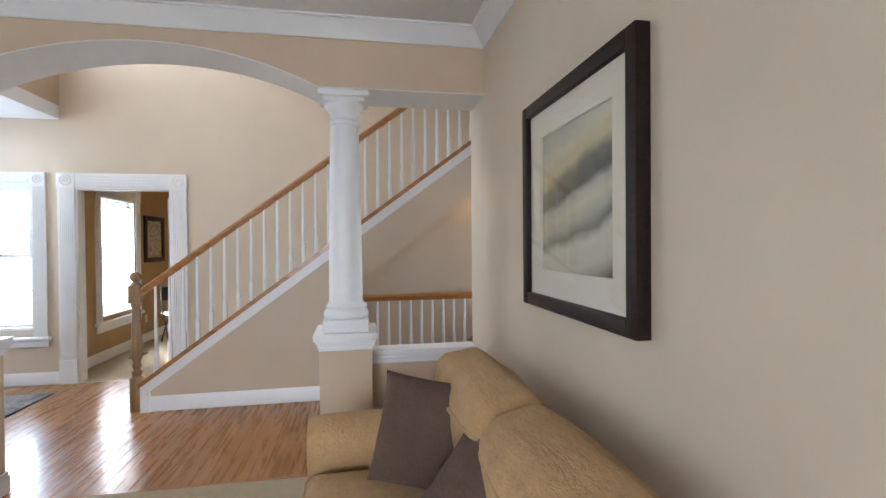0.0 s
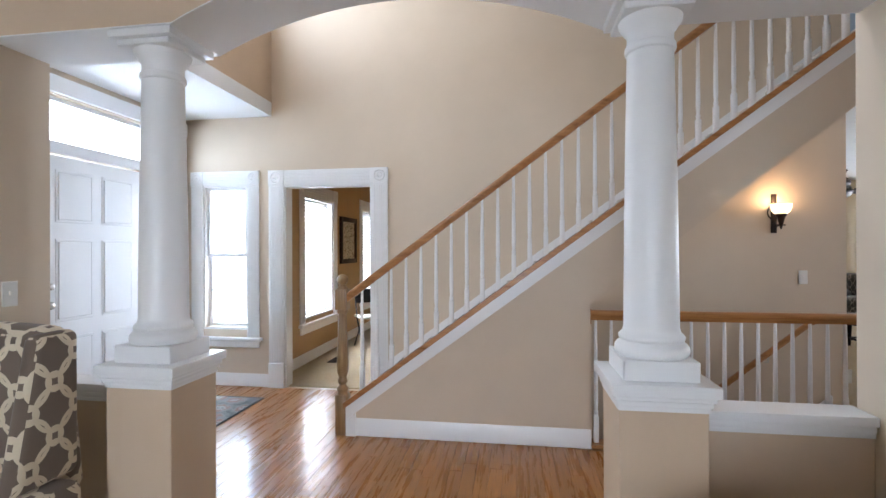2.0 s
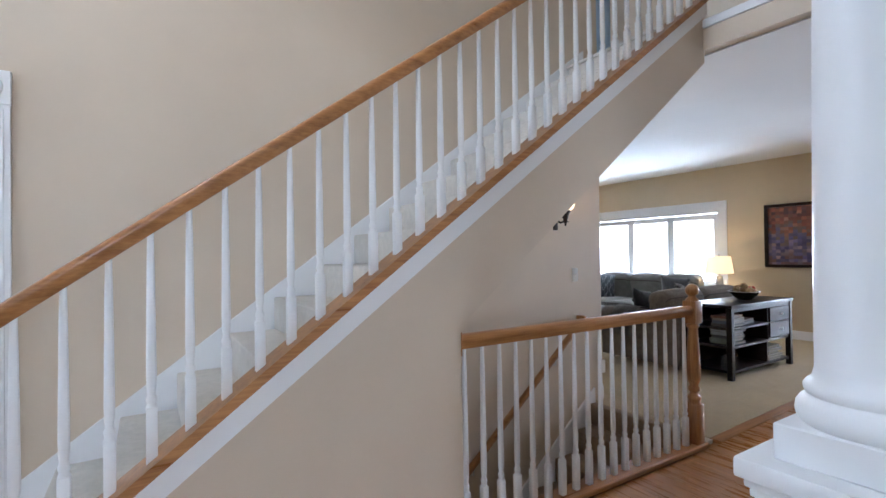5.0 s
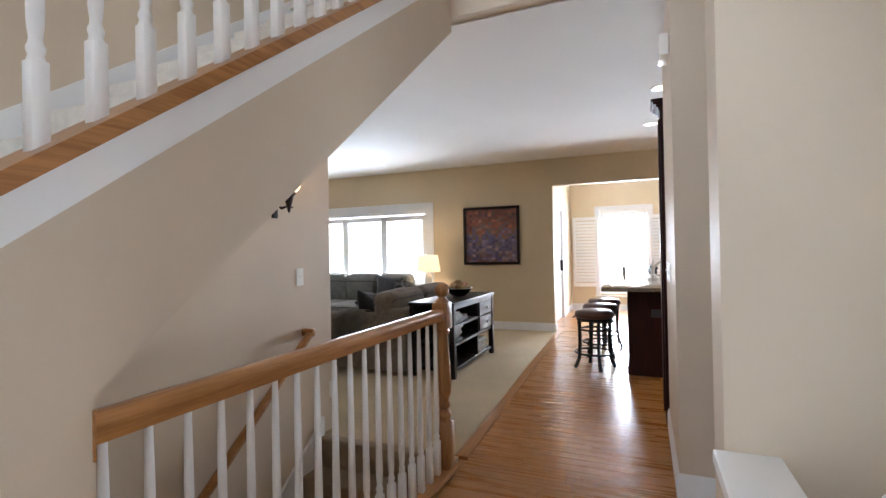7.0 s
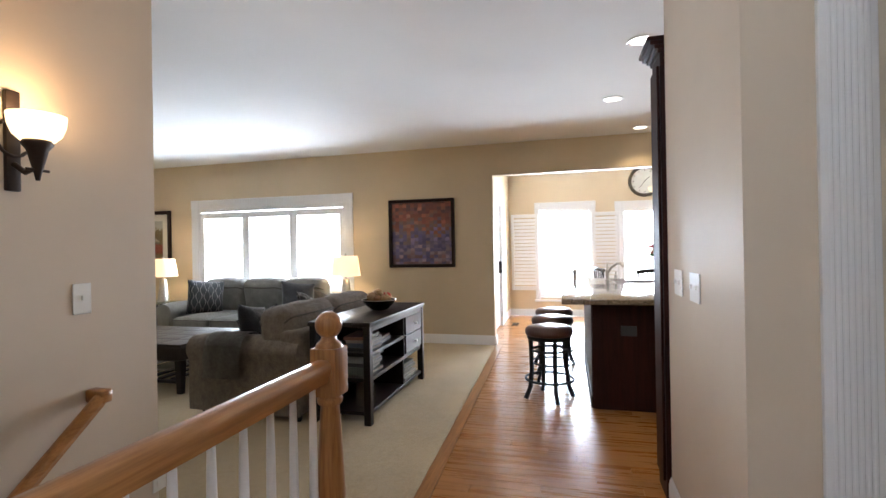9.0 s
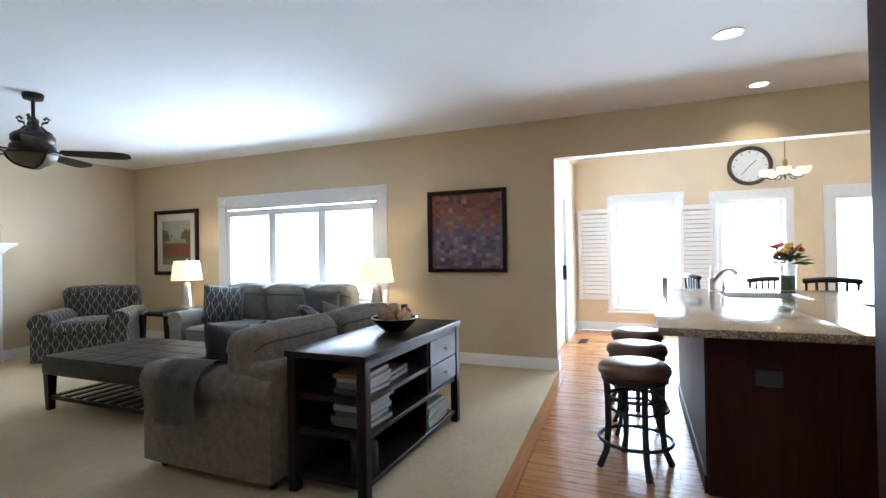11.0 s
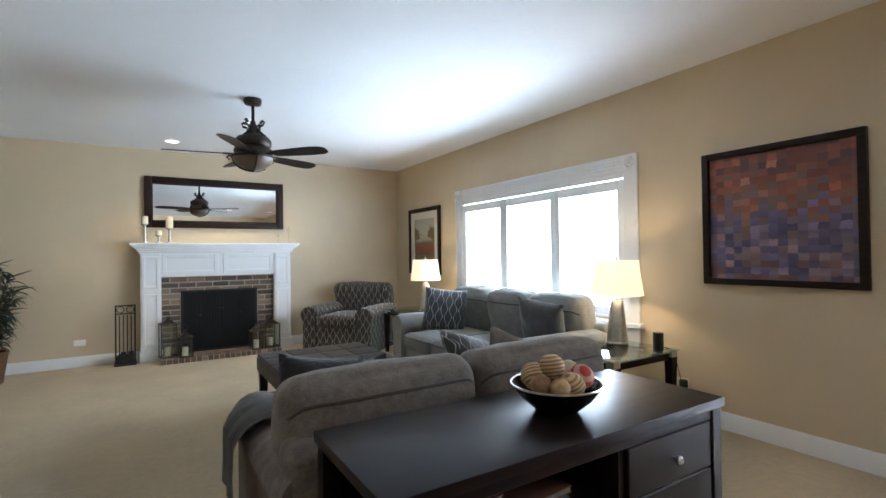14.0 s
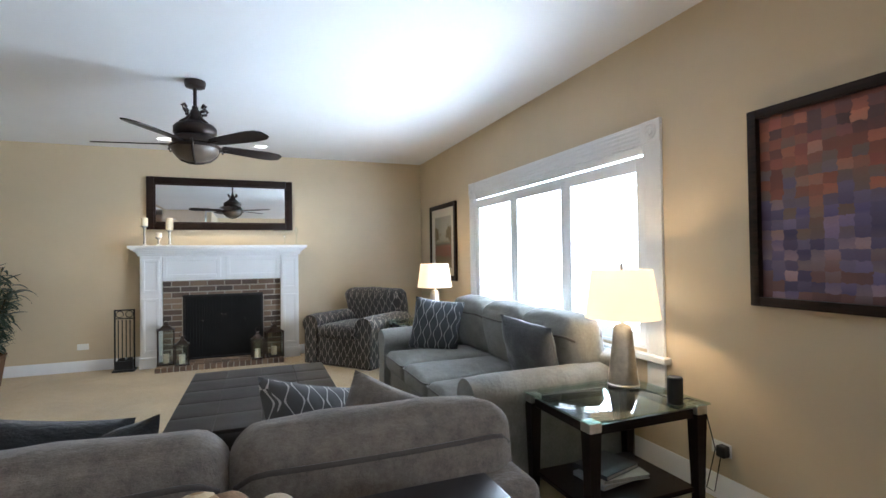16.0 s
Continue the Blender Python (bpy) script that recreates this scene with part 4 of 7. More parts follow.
M_LEATHER = leather_mat("ottoman_leather", (0.016, 0.011, 0.009), 0.42)
M_LEATHER.node_tree.nodes["Principled BSDF"].inputs["Specular IOR Level"].default_value = 0.28
M_STOOL = leather_mat("stool_leather", (0.075, 0.030, 0.018), 0.36)


def granite_mat():
    n = Nodes("granite_counter")
    v = n.place()
    f = n.node("TexVoronoi", 1, i0=v, Scale=260.0)
    g = n.noise(v, 75.0, 5.0, 0.7)
    c1 = n.ramp(g, [(0.3, (0.07, 0.05, 0.03)), (0.5, (0.22, 0.16, 0.10)), (0.7, (0.38, 0.30, 0.21))])
    return n.set(Base_Color=n.mix(n.math("LESS_THAN", n.node("SeparateColor", 0, i0=f), 0.25), c1, (0.05, 0.04, 0.035)), Roughness=0.12)


M_GRANITE = granite_mat()


def brick_mat():
    n = Nodes("hearth_brick")
    r = n.node("ObjectInfo", 5)
    v = n.where("Object")
    col = n.ramp(r, [(0.0, (0.055, 0.038, 0.03)), (0.35, (0.14, 0.09, 0.06)), (0.65, (0.22, 0.14, 0.085)), (1.0, (0.34, 0.24, 0.155))])
    g = n.noise(v, 45.0, 5.0, 0.7)
    n.bump(g, 0.6, 0.006)
    return n.set(Base_Color=n.mix(n.math("MULTIPLY", g, 0.6), col, (0.10, 0.075, 0.06)), Roughness=0.9)


M_BRICK = brick_mat()
M_MORTAR = paint("mortar", (0.36, 0.32, 0.265), 0.95, 0.15, 0.5, 20.0)


def art_mosaic():
    """Abstract of small patches, red above, violet below."""
    n = Nodes("mosaic_painting")
    sep = n.t.nodes.new("ShaderNodeSeparateXYZ")
    n.put(sep.inputs[0], n.where("UV"))
    u, v = sep.outputs[0], sep.outputs[1]
    wob = n.noise(n.where("UV"), 24.0, 4.0, 0.7)
    uu = n.math("FLOOR", n.math("MULTIPLY_ADD", wob, 0.75, n.math("MULTIPLY", u, 17.0)))
    vv = n.math("FLOOR", n.math("MULTIPLY_ADD", wob, 0.7, n.math("MULTIPLY", v, 20.0)))
    cell = n.node("CombineXYZ", i0=uu, i1=vv)
    rnd = n.node("TexWhiteNoise", 0, i0=cell)
    grad = n.math("MULTIPLY", n.math("SUBTRACT", v, 1.2), 1.0)
    key = n.math("ADD", n.math("MULTIPLY_ADD", rnd, 0.42, -0.21), grad)
    warm = n.ramp(key, [(0.0, (0.20, 0.10, 0.09)), (0.10, (0.30, 0.22, 0.24)), (0.25, (0.075, 0.07, 0.17)), (0.42, (0.20, 0.16, 0.27)), (0.56, (0.24, 0.16, 0.12)), (0.70, (0.36, 0.12, 0.06)), (0.86, (0.24, 0.07, 0.045)), (1.0, (0.13, 0.06, 0.055))])
    lum = n.ramp(n.node("TexWhiteNoise", 0, i0=n.node("CombineXYZ", i0=vv, i1=uu, i2=3.0)), [(0.0, (0.72, 0.72, 0.76)), (0.7, (1.0, 1.0, 1.0)), (1.0, (1.7, 1.55, 1.55))])
    brush = n.noise(n.scaled(n.where("UV"), (60, 300, 1)), 1.0, 4.0)
    col = n.mix(1.0, warm, lum, "MULTIPLY")
    col = n.mix(n.math("MULTIPLY", brush, 0.42), col, (0.09, 0.05, 0.06))
    n.bump(brush, 0.2, 0.002)
    return n.set(Base_Color=col, Roughness=0.5)


def art_hills(name="abstract_hills"):
    """Misty abstract: pale ground, slanting dark bands, a yellow glow."""
    n = Nodes(name)
    w = n.noise(n.where("UV"), 2.6, 6.0, 0.6)
    sep = n.t.nodes.new("ShaderNodeSeparateXYZ")
    n.put(sep.inputs[0], n.where("UV"))
    u, v = sep.outputs[0], n.math("SUBTRACT", sep.outputs[1], 1.2)
    slant = n.math("MULTIPLY_ADD", n.math("SUBTRACT", u, 0.5), -0.24, v)
    t = n.math("MULTIPLY_ADD", n.math("SUBTRACT", w, 0.5), 0.16, slant)
    f = n.math("MULTIPLY_ADD", t, 1.3, -0.15)
    col = n.ramp(f, [(0.0, (0.14, 0.11, 0.07)), (0.05, (0.32, 0.28, 0.20)), (0.11, (0.52, 0.51, 0.42)), (0.24, (0.60, 0.59, 0.50)), (0.30, (0.11, 0.12, 0.10)),
                     (0.37, (0.40, 0.40, 0.33)), (0.44, (0.60, 0.56, 0.41)), (0.51, (0.46, 0.46, 0.39)), (0.55, (0.035, 0.038, 0.036)), (0.63, (0.10, 0.108, 0.10)),
                     (0.69, (0.55, 0.48, 0.26)), (0.80, (0.62, 0.58, 0.42)), (0.90, (0.48, 0.50, 0.44)), (1.0, (0.40, 0.43, 0.40))])
    g = n.noise(n.scaled(n.where("UV"), (9, 30, 1)), 1.0, 6.0, 0.65)
    stain = n.math("MULTIPLY", n.math("SUBTRACT", g, 0.35), 0.6)
    warm = n.math("MULTIPLY", n.noise(n.where("UV"), 4.0, 3.0), n.math("SUBTRACT", 0.75, u))
    col = n.mix(warm, col, (0.50, 0.38, 0.14))
    return n.set(Base_Color=n.mix(stain, col, (0.20, 0.19, 0.16)), Roughness=0.6)


def art_field():
    """Landscape: pale sky, two clumps of trees, a red field and a path."""
    n = Nodes("landscape_print")
    w = n.noise(n.where("UV"), 7.0, 4.0)
    sep = n.t.nodes.new("ShaderNodeSeparateXYZ")
    n.put(sep.inputs[0], n.where("UV"))
    u = sep.outputs[0]
    f = n.math("MULTIPLY_ADD", w, 0.14, n.math("SUBTRACT", n.math("MULTIPLY", sep.outputs[1], 1.5), 2.02))
    col = n.ramp(f, [(0.0, (0.08, 0.07, 0.035)), (0.16, (0.26, 0.19, 0.08)), (0.28, (0.15, 0.11, 0.04)), (0.34, (0.22, 0.045, 0.022)), (0.5, (0.26, 0.06, 0.03)),
                     (0.55, (0.10, 0.10, 0.05)), (0.62, (0.40, 0.36, 0.24)), (0.8, (0.46, 0.44, 0.34)), (1.0, (0.42, 0.41, 0.35))])
    leaf = n.noise(n.where("UV"), 11.0, 4.0, 0.65)
    side = n.math("ABSOLUTE", n.math("SUBTRACT", u, 0.47))
    high = n.math("ABSOLUTE", n.math("SUBTRACT", f, 0.74))
    tree = n.math("SUBTRACT", n.math("MULTIPLY_ADD", leaf, 0.9, n.math("MULTIPLY", side, 1.3)), n.math("MULTIPLY", high, 1.6))
    col = n.mix(n.math("GREATER_THAN", tree, 0.55), col, n.mix(leaf, (0.04, 0.05, 0.015), (0.26, 0.17, 0.06)))
    return n.set(Base_Color=col, Roughness=0.6)


def art_sketch():
    n = Nodes("small_print")
    c = n.node("TexVoronoi", 0, i0=n.where("UV"), Scale=22.0)
    return n.set(Base_Color=n.ramp(c, [(0.25, (0.03, 0.025, 0.02)), (0.4, (0.5, 0.45, 0.35)), (0.8, (0.6, 0.55, 0.45))]), Roughness=0.6)


def rug_mat():
    """Blue-grey rug with round flowers."""
    n = Nodes("floral_rug")
    c = n.t.nodes.new("ShaderNodeTexVoronoi")
    n.put(c.inputs[0], n.where("UV"))
    c.inputs["Scale"].default_value = 5.0
    c.inputs["Randomness"].default_value = 0.6
    d = c.outputs[0]
    petal = n.noise(n.where("UV"), 26.0, 2.0)
    r = n.math("MULTIPLY_ADD", petal, 0.45, n.math("MULTIPLY", d, 0.85))
    col = n.ramp(r, [(0.16, (0.40, 0.12, 0.08)), (0.26, (0.55, 0.52, 0.44)), (0.38, (0.07, 0.075, 0.085)), (0.48, (0.50, 0.50, 0.46)), (0.58, (0.30, 0.14, 0.12)), (0.68, (0.30, 0.30, 0.28)), (0.90, (0.10, 0.105, 0.115))])
    fine = n.noise(n.where("UV"), 300.0, 2.0)
    n.bump(fine, 0.5, 0.004)
    return n.set(Base_Color=n.mix(n.math("MULTIPLY", fine, 0.3), col, (0.08, 0.08, 0.08)), Roughness=1.0)


M_FRAME = wood("frame_dark", (0.009, 0.005, 0.004), (0.026, 0.014, 0.010), 0.42, 0, 0.0, 0.0, 40.0, 0.3)
M_FRAME.node_tree.nodes["Principled BSDF"].inputs["Specular IOR Level"].default_value = 0.18
M_MAT = paint("picture_mat", (0.72, 0.68, 0.58), 0.9, 0.02, 0.2)
M_PICGLASS = glass("picture_glass")


def mirror_mat():
    n = Nodes("mirror_glass")
    return n.set(Base_Color=(0.86, 0.88, 0.88), Metallic=1.0, Roughness=0.015)


def shade_mat(name, colour, strength):
    """Lamp shade that glows from the bulb inside."""
    n = Nodes(name)
    f = n.noise(n.where("Object"), 220.0, 2.0)
    return n.set(Base_Color=(0.75, 0.68, 0.55), Roughness=0.9, Emission_Color=colour, Emission_Strength=n.math("MULTIPLY_ADD", f, strength * 0.2, strength * 0.9))


M_SHADE = shade_mat("linen_shade", (1.0, 0.78, 0.50), 0.50)
M_NOOKGLASS = shade_mat("nook_frosted_glass", (1.0, 0.78, 0.52), 0.6)
M_FROST = shade_mat("frosted_glass", (1.0, 0.76, 0.45), 2.2)
M_CAN = shade_mat("downlight_glow", (1.0, 0.93, 0.82), 4.0)
M_CANDLE = paint("candle_wax", (0.78, 0.70, 0.52), 0.5, 0.05, 0.05, 8.0)
M_CLEAR = glass("clear_glass", (0.94, 0.97, 0.96))
M_TABLEGLASS = glass("table_glass", (0.72, 0.84, 0.80))
M_MERCURY = metal("mercury_glass", (0.72, 0.69, 0.62), 0.25, 0.5)
M_HAMMER = metal("hammered_silver", (0.50, 0.47, 0.42), 0.32)
M_PLASTIC = paint("plate_white", (0.78, 0.77, 0.73), 0.35, 0.01, 0.0)
M_BLACKPLASTIC = paint("black_plastic", (0.012, 0.012, 0.013), 0.45, 0.1, 0.1)
M_WICKER = fabric("wicker", (0.13, 0.07, 0.032), 0.4, nap=60.0, sheen=0.0)
M_LEAF = paint("leaf_green", (0.020, 0.040, 0.022), 0.42, 0.35, 0.1, 14.0)
M_STEM = paint("stem_brown", (0.09, 0.06, 0.035), 0.8, 0.2, 0.2, 10.0)
M_STRAW = fabric("ball_straw", (0.42, 0.28, 0.14), 0.3, nap=50.0, sheen=0.0)
M_CREAMBALL = fabric("ball_cream", (0.55, 0.45, 0.32), 0.15, nap=40.0, sheen=0.0)
M_BROWNBALL = fabric("ball_brown", (0.26, 0.15, 0.075), 0.3, nap=40.0, sheen=0.0)


def striped(name, a, b, freq):
    n = Nodes(name)
    sep = n.t.nodes.new("ShaderNodeSeparateXYZ")
    n.put(sep.inputs[0], n.where("Object"))
    k = n.math("GREATER_THAN", n.math("SINE", n.math("MULTIPLY", sep.outputs[2], freq)), 0.1)
    g = n.noise(n.where("Object"), 200.0)
    n.bump(n.math("ADD", k, g), 0.4, 0.004)
    return n.set(Base_Color=n.mix(n.math("MULTIPLY", g, 0.4), n.mix(k, a, b), (0.2, 0.12, 0.08)), Roughness=0.9)


M_REDBALL = striped("ball_red", (0.50, 0.035, 0.03), (0.62, 0.40, 0.30), 240.0)
M_TWINEBALL = striped("ball_twine", (0.30, 0.17, 0.07), (0.58, 0.44, 0.26), 520.0)
M_SHUTTER = paint("shutter_white", (0.84, 0.84, 0.84), 0.4, 0.01, 0.0)
M_FLOWERS = [paint("petal_" + k, c, 0.6, 0.15, 0.1, 30.0) for k, c in (("red", (0.55, 0.05, 0.04)), ("yellow", (0.70, 0.45, 0.05)), ("pink", (0.62, 0.20, 0.20)))]
M_PAPER = paint("page_edges", (0.27, 0.26, 0.235), 0.9, 0.2, 0.3, 60.0)

# ---- family room ----
def piping(bm, w, d, z, r=0.006, cx=0.0, cy=0.0):
    """Closed cord round a rounded rectangle."""
    pts, c = [], 0.05
    for sx, sy, a0 in ((1, 1, 0), (-1, 1, 90), (-1, -1, 180), (1, -1, 270)):
        for k in range(5):
            a = radians(a0 + 22.5 * k)
            pts.append((cx + sx * (w / 2 - c) + c * math.cos(a), cy + sy * (d / 2 - c) + c * math.sin(a), z))
    tube(bm, pts, r, 6, True)


def rolled_arm(t, x0, x1, y0, y1, top, material, z0=0.06):
    """Padded arm: flat flank and a roll on top, along y."""
    bm = bmesh.new()
    w = x1 - x0
    c = (x0 + x1) / 2
    prof = [(x0 + 0.02, z0), (x1 - 0.02, z0), (x1 - 0.02, top - 0.20)]
    for k in range(13):
        a = radians(-35 + 250 * k / 12)
        prof.append((c + (w / 2 + 0.015) * math.cos(a), top - 0.11 + 0.11 * math.sin(a)))
    prof.append((x0 + 0.02, top - 0.20))
    n = 10
    rows = []
    for k in range(n + 1):
        y = y0 + (y1 - y0) * k / n
        e = min(k, n - k) / n
        s = 1 - 0.10 * max(0, 1 - e * 8)
        rows.append([bm.verts.new((c + (x - c) * s, y, z0 + (z - z0) * (1 - 0.02 * max(0, 1 - e * 8)))) for x, z in prof])
    m = len(prof)
    for a, b in zip(rows, rows[1:]):
        for i in range(m):
            bm.faces.new((a[i], a[(i + 1) % m], b[(i + 1) % m], b[i]))
    bm.faces.new(rows[0][::-1]), bm.faces.new(rows[-1])
    bmesh.ops.recalc_face_normals(bm, faces=bm.faces[:])
    return part("armrest", bm, material, t, smooth=50)


def sofa(name, label, at, width, depth, seats, material, seat_h=0.46, arm_h=0.64, back_h=0.90, arm_w=0.24, group="", cord=None):
    cord = cord or M_PIPE
    t = thing(name, label, "sofa", at, group)
    inner = width - 2 * arm_w
    bm = bmesh.new()
    softbox(bm, (0, depth / 2 - 0.02, 0.19), (width - 0.06, depth - 0.08, 0.26), 0.03, n=4)
    part("frame", bm, material, t)
    bm = bmesh.new()
    softbox(bm, (0, 0.10, 0.385), (width - 0.06, 0.20, 0.65), 0.05, (0, 0.01, 0), n=6)
    part("back", bm, material, t)
    rolled_arm(t, -width / 2, -width / 2 + arm_w, 0.02, depth, arm_h, material)
    rolled_arm(t, width / 2 - arm_w, width / 2, 0.02, depth, arm_h, material)
    cw = inner / seats
    for i in range(seats):
        x = -inner / 2 + cw * (i + 0.5)
        bm = bmesh.new()
        softbox(bm, (0, 0, 0), (cw - 0.008, depth - 0.22, 0.17), 0.06, (0.0, 0.0, 0.03), 9, 0.006, i)
        c = part("seat_cushion", bm, material, t, "", pose(x, depth / 2 + 0.11, seat_h - 0.085))
        bm = bmesh.new()
        piping(bm, cw - 0.005, depth - 0.215, 0.055)
        part("piping", bm, cord, c, "welt cord", smooth=60)
        bm = bmesh.new()
        bw = cw + (arm_w * 0.85 if seats == 2 else arm_w * 0.35)
        bx = x + (0 if seats == 3 and i == 1 else (arm_w * 0.41 if i else -arm_w * 0.41) if seats == 2 else (arm_w * 0.30 if i else -arm_w * 0.30))
        softbox(bm, (0, 0, 0), (bw - 0.015, 0.26, back_h - seat_h + 0.03), 0.08, (0.01, 0.05, 0.02), 10, 0.010, i + 7)
        c = part("back_cushion", bm, material, t, "", pose(bx, 0.245, seat_h + (back_h - seat_h) / 2, -10))
        bm = bmesh.new()
        hw, hh = (bw - 0.015) / 2, (back_h - seat_h + 0.03) / 2
        for side, v in ((-1, 0.56), (1, 0.62)):
            pts = []
            for k in range(21):
                x1 = hw * 0.96 * (k / 10 - 1)
                over = max(0.0, abs(x1) - (hw - 0.08))
                y1 = 0.13 - 0.08 + math.sqrt(max(0.0, 0.0064 - over ** 2)) + 0.05 * (1 - (x1 / hw) ** 2) * (1 - v * v)
                pts.append((x1, side * (y1 + 0.001), v * hh - 0.05 * (over / 0.08) ** 2))
            tube(bm, pts, 0.008, 6)
        part("piping", bm, cord, c, "welt cord", smooth=60)
    for sx in (-1, 1):
        for y in (0.07, depth - 0.10):
            bm = bmesh.new()
            lathe(bm, [(0.022, 0), (0.028, 0.02), (0.034, 0.075)], seg=12)
            part("foot", bm, M_ESP, t, "dark wooden foot", pose(sx * (width / 2 - 0.10), y, 0.006))
    return t


def throw_pillow(at, w, h, d, material, label, seed=0, name="throw_pillow"):
    bm = bmesh.new()
    pillow(bm, w, h, d, seed=seed)
    ob = part(name, bm, material, smooth=80)
    ob.matrix_basis = at
    return tagged(ob, label, "pillow")


# loveseat with its back to the console
sofa("loveseat", "dark grey chenille loveseat with piped back cushions", pose(4.655, 5.40, 0), 1.70, 1.02, 2, M_SOFA, 0.46, 0.66, 0.86, 0.24)
# three-seat sofa under the window
sofa("sofa", "grey three-seat sofa under the shuttered window", pose(6.92, 7.68, 0, 0, 0, 90), 2.22, 1.12, 3, M_SOFAB, 0.47, 0.66, 0.92, 0.25)

# throw over the loveseat's arm
bm = bmesh.new()
prof = []
for k in range(9):
    prof.append((3.745, 0.34 + 0.032 * k))
for k in range(13):
    a = radians(180 - 180 * k / 12)
    prof.append((3.893 + 0.148 * math.cos(a), 0.555 + 0.128 * math.sin(a)))
prof += [(4.04, 0.52), (4.045, 0.49)]
rows = []
for j in range(13):
    y = 5.86 + 0.34 * j / 12
    rows.append([bm.verts.new((x + 0.006 * math.sin(j * 1.3 + z * 9) - 0.006, y + 0.03 * (0.6 - z) + 0.006 * math.sin(z * 30 + j), z + 0.004)) for x, z in prof])
for a, b in zip(rows, rows[1:]):
    for i in range(len(prof) - 1):
        bm.faces.new((a[i], b[i], b[i + 1], a[i + 1]))
ext = bmesh.ops.solidify(bm, geom=bm.faces[:], thickness=-0.008)
tagged(part("throw_blanket", bm, M_THROW, smooth=70), "grey knitted throw draped over the sofa arm", "blanket")

throw_pillow(pose(4.12, 6.00, 0.66, -14, 10, 6), 0.42, 0.42, 0.16, M_CHARCOAL, "charcoal velvet throw pillow on the loveseat", 1)
throw_pillow(pose(4.25, 5.96, 0.62, -30, -14, -20), 0.42, 0.42, 0.15, M_CHARCOAL, "charcoal velvet throw pillow on the loveseat", 4)
throw_pillow(pose(4.95, 5.93, 0.69, -38, 16, 25), 0.48, 0.48, 0.17, M_STRIPE, "dark zigzag patterned throw pillow on the loveseat", 2)
throw_pillow(pose(5.16, 5.84, 0.66, -32, 22, -15), 0.46, 0.46, 0.16, M_SOFA, "grey chenille throw pillow on the loveseat", 3)
throw_pillow(pose(6.25, 8.38, 0.70, -14, 6, -38), 0.48, 0.48, 0.17, M_PILLOW, "charcoal and white lattice throw pillow on the sofa", 5)
throw_pillow(pose(6.42, 7.02, 0.69, -20, -6, 105), 0.46, 0.46, 0.20, M_SILVER, "silver grey velvet throw pillow on the sofa", 6)

# console table behind the loveseat
con = thing("console_table", "espresso wood console table with shelves and two drawers", "console table", pose(3.91, 4.87, 0))
CW, CD, CH = 1.355, 0.50, 0.776
bm = bmesh.new()
box(bm, -0.01, CW + 0.01, -0.01, CD + 0.01, CH - 0.034, CH, 0.004, 2)
part("tabletop", bm, M_ESP, con, "dark satin tabletop")
for x in (0.0, CW - 0.055):
    for y in (0.0, CD - 0.055):
        part("leg", one_box(x, x + 0.055, y, y + 0.055, 0.006, CH - 0.034, 0.003), M_ESP, con)
for z, x1 in ((0.54, 0.80), (0.35, CW - 0.055), (0.10, CW - 0.055)):
    part("shelf", one_box(0.03, x1, 0.02, CD - 0.02, z - 0.028, z, 0.002), M_ESP, con)
part("apron", one_box(0.055, CW - 0.055, 0.008, 0.028, CH - 0.075, CH - 0.034, 0.002), M_ESP, con)
part("back_panel", one_box(0.055, CW - 0.055, CD - 0.022, CD - 0.01, 0.10, CH - 0.034), M_ESP, con)
part("divider", one_box(0.80, 0.825, 0.02, CD - 0.03, 0.352, CH - 0.036), M_ESP, con)
part("lower_divider", one_box(0.80, 0.825, 0.03, CD - 0.03, 0.10, 0.322), M_ESP, con)
for z0, z1 in ((0.365, 0.53), (0.536, 0.698)):
    dr = part("drawer", one_box(0.83, CW - 0.06, 0.006, 0.03, z0, z1, 0.004), M_ESP, con, "dark drawer front")
    bm = bmesh.new()
    lathe(bm, [(0.006, 0), (0.006, 0.014), (0.014, 0.02), (0.016, 0.027), (0.010, 0.033), (0.002, 0.034)], seg=16)
    part("knob", bm, M_STEEL, dr, "brushed nickel knob", pose((0.83 + CW - 0.06) / 2, 0.006, (z0 + z1) / 2, 90))


def book(at, w, d, h, colour, name="book", label="hardcover book lying on the shelf"):
    t = thing(name, label, "book", at, "books on the console shelves")
    cover = paint("cover", colour, 0.5, 0.1, 0.05, 12.0)
    bm = bmesh.new()
    box(bm, 0, w, 0, d, 0, 0.003)
    box(bm, 0, w, 0, d, h - 0.003, h)
    box(bm, 0, 0.004, 0, d, 0.003, h - 0.003)
    part("cover", bm, cover, t)
    part("page_block", one_box(0.004, w - 0.004, 0.003, d - 0.003, 0.003, h - 0.003), M_PAPER, t, "cream page edges")
    return t


TONES = [(0.10, 0.12, 0.18), (0.30, 0.28, 0.25), (0.04, 0.04, 0.05), (0.30, 0.31, 0.33), (0.16, 0.07, 0.05), (0.40, 0.38, 0.35), (0.08, 0.10, 0.09)]
rb = random.Random(4)
for px, py, pz, cnt in ((4.00, 4.93, 0.54, 4), (4.02, 4.94, 0.35, 6), (4.78, 4.92, 0.10, 5), (4.30, 4.95, 0.54, 2)):
    z = pz + 0.001
    for i in range(cnt):
        h = rb.uniform(0.02, 0.036)
        book(pose(px + rb.uniform(-0.01, 0.02), py + rb.uniform(-0.015, 0.01), z, 0, 0, rb.uniform(-5, 5)), rb.uniform(0.25, 0.30), rb.uniform(0.19, 0.23), h, TONES[rb.randrange(7)])
        z += h + 0.0008

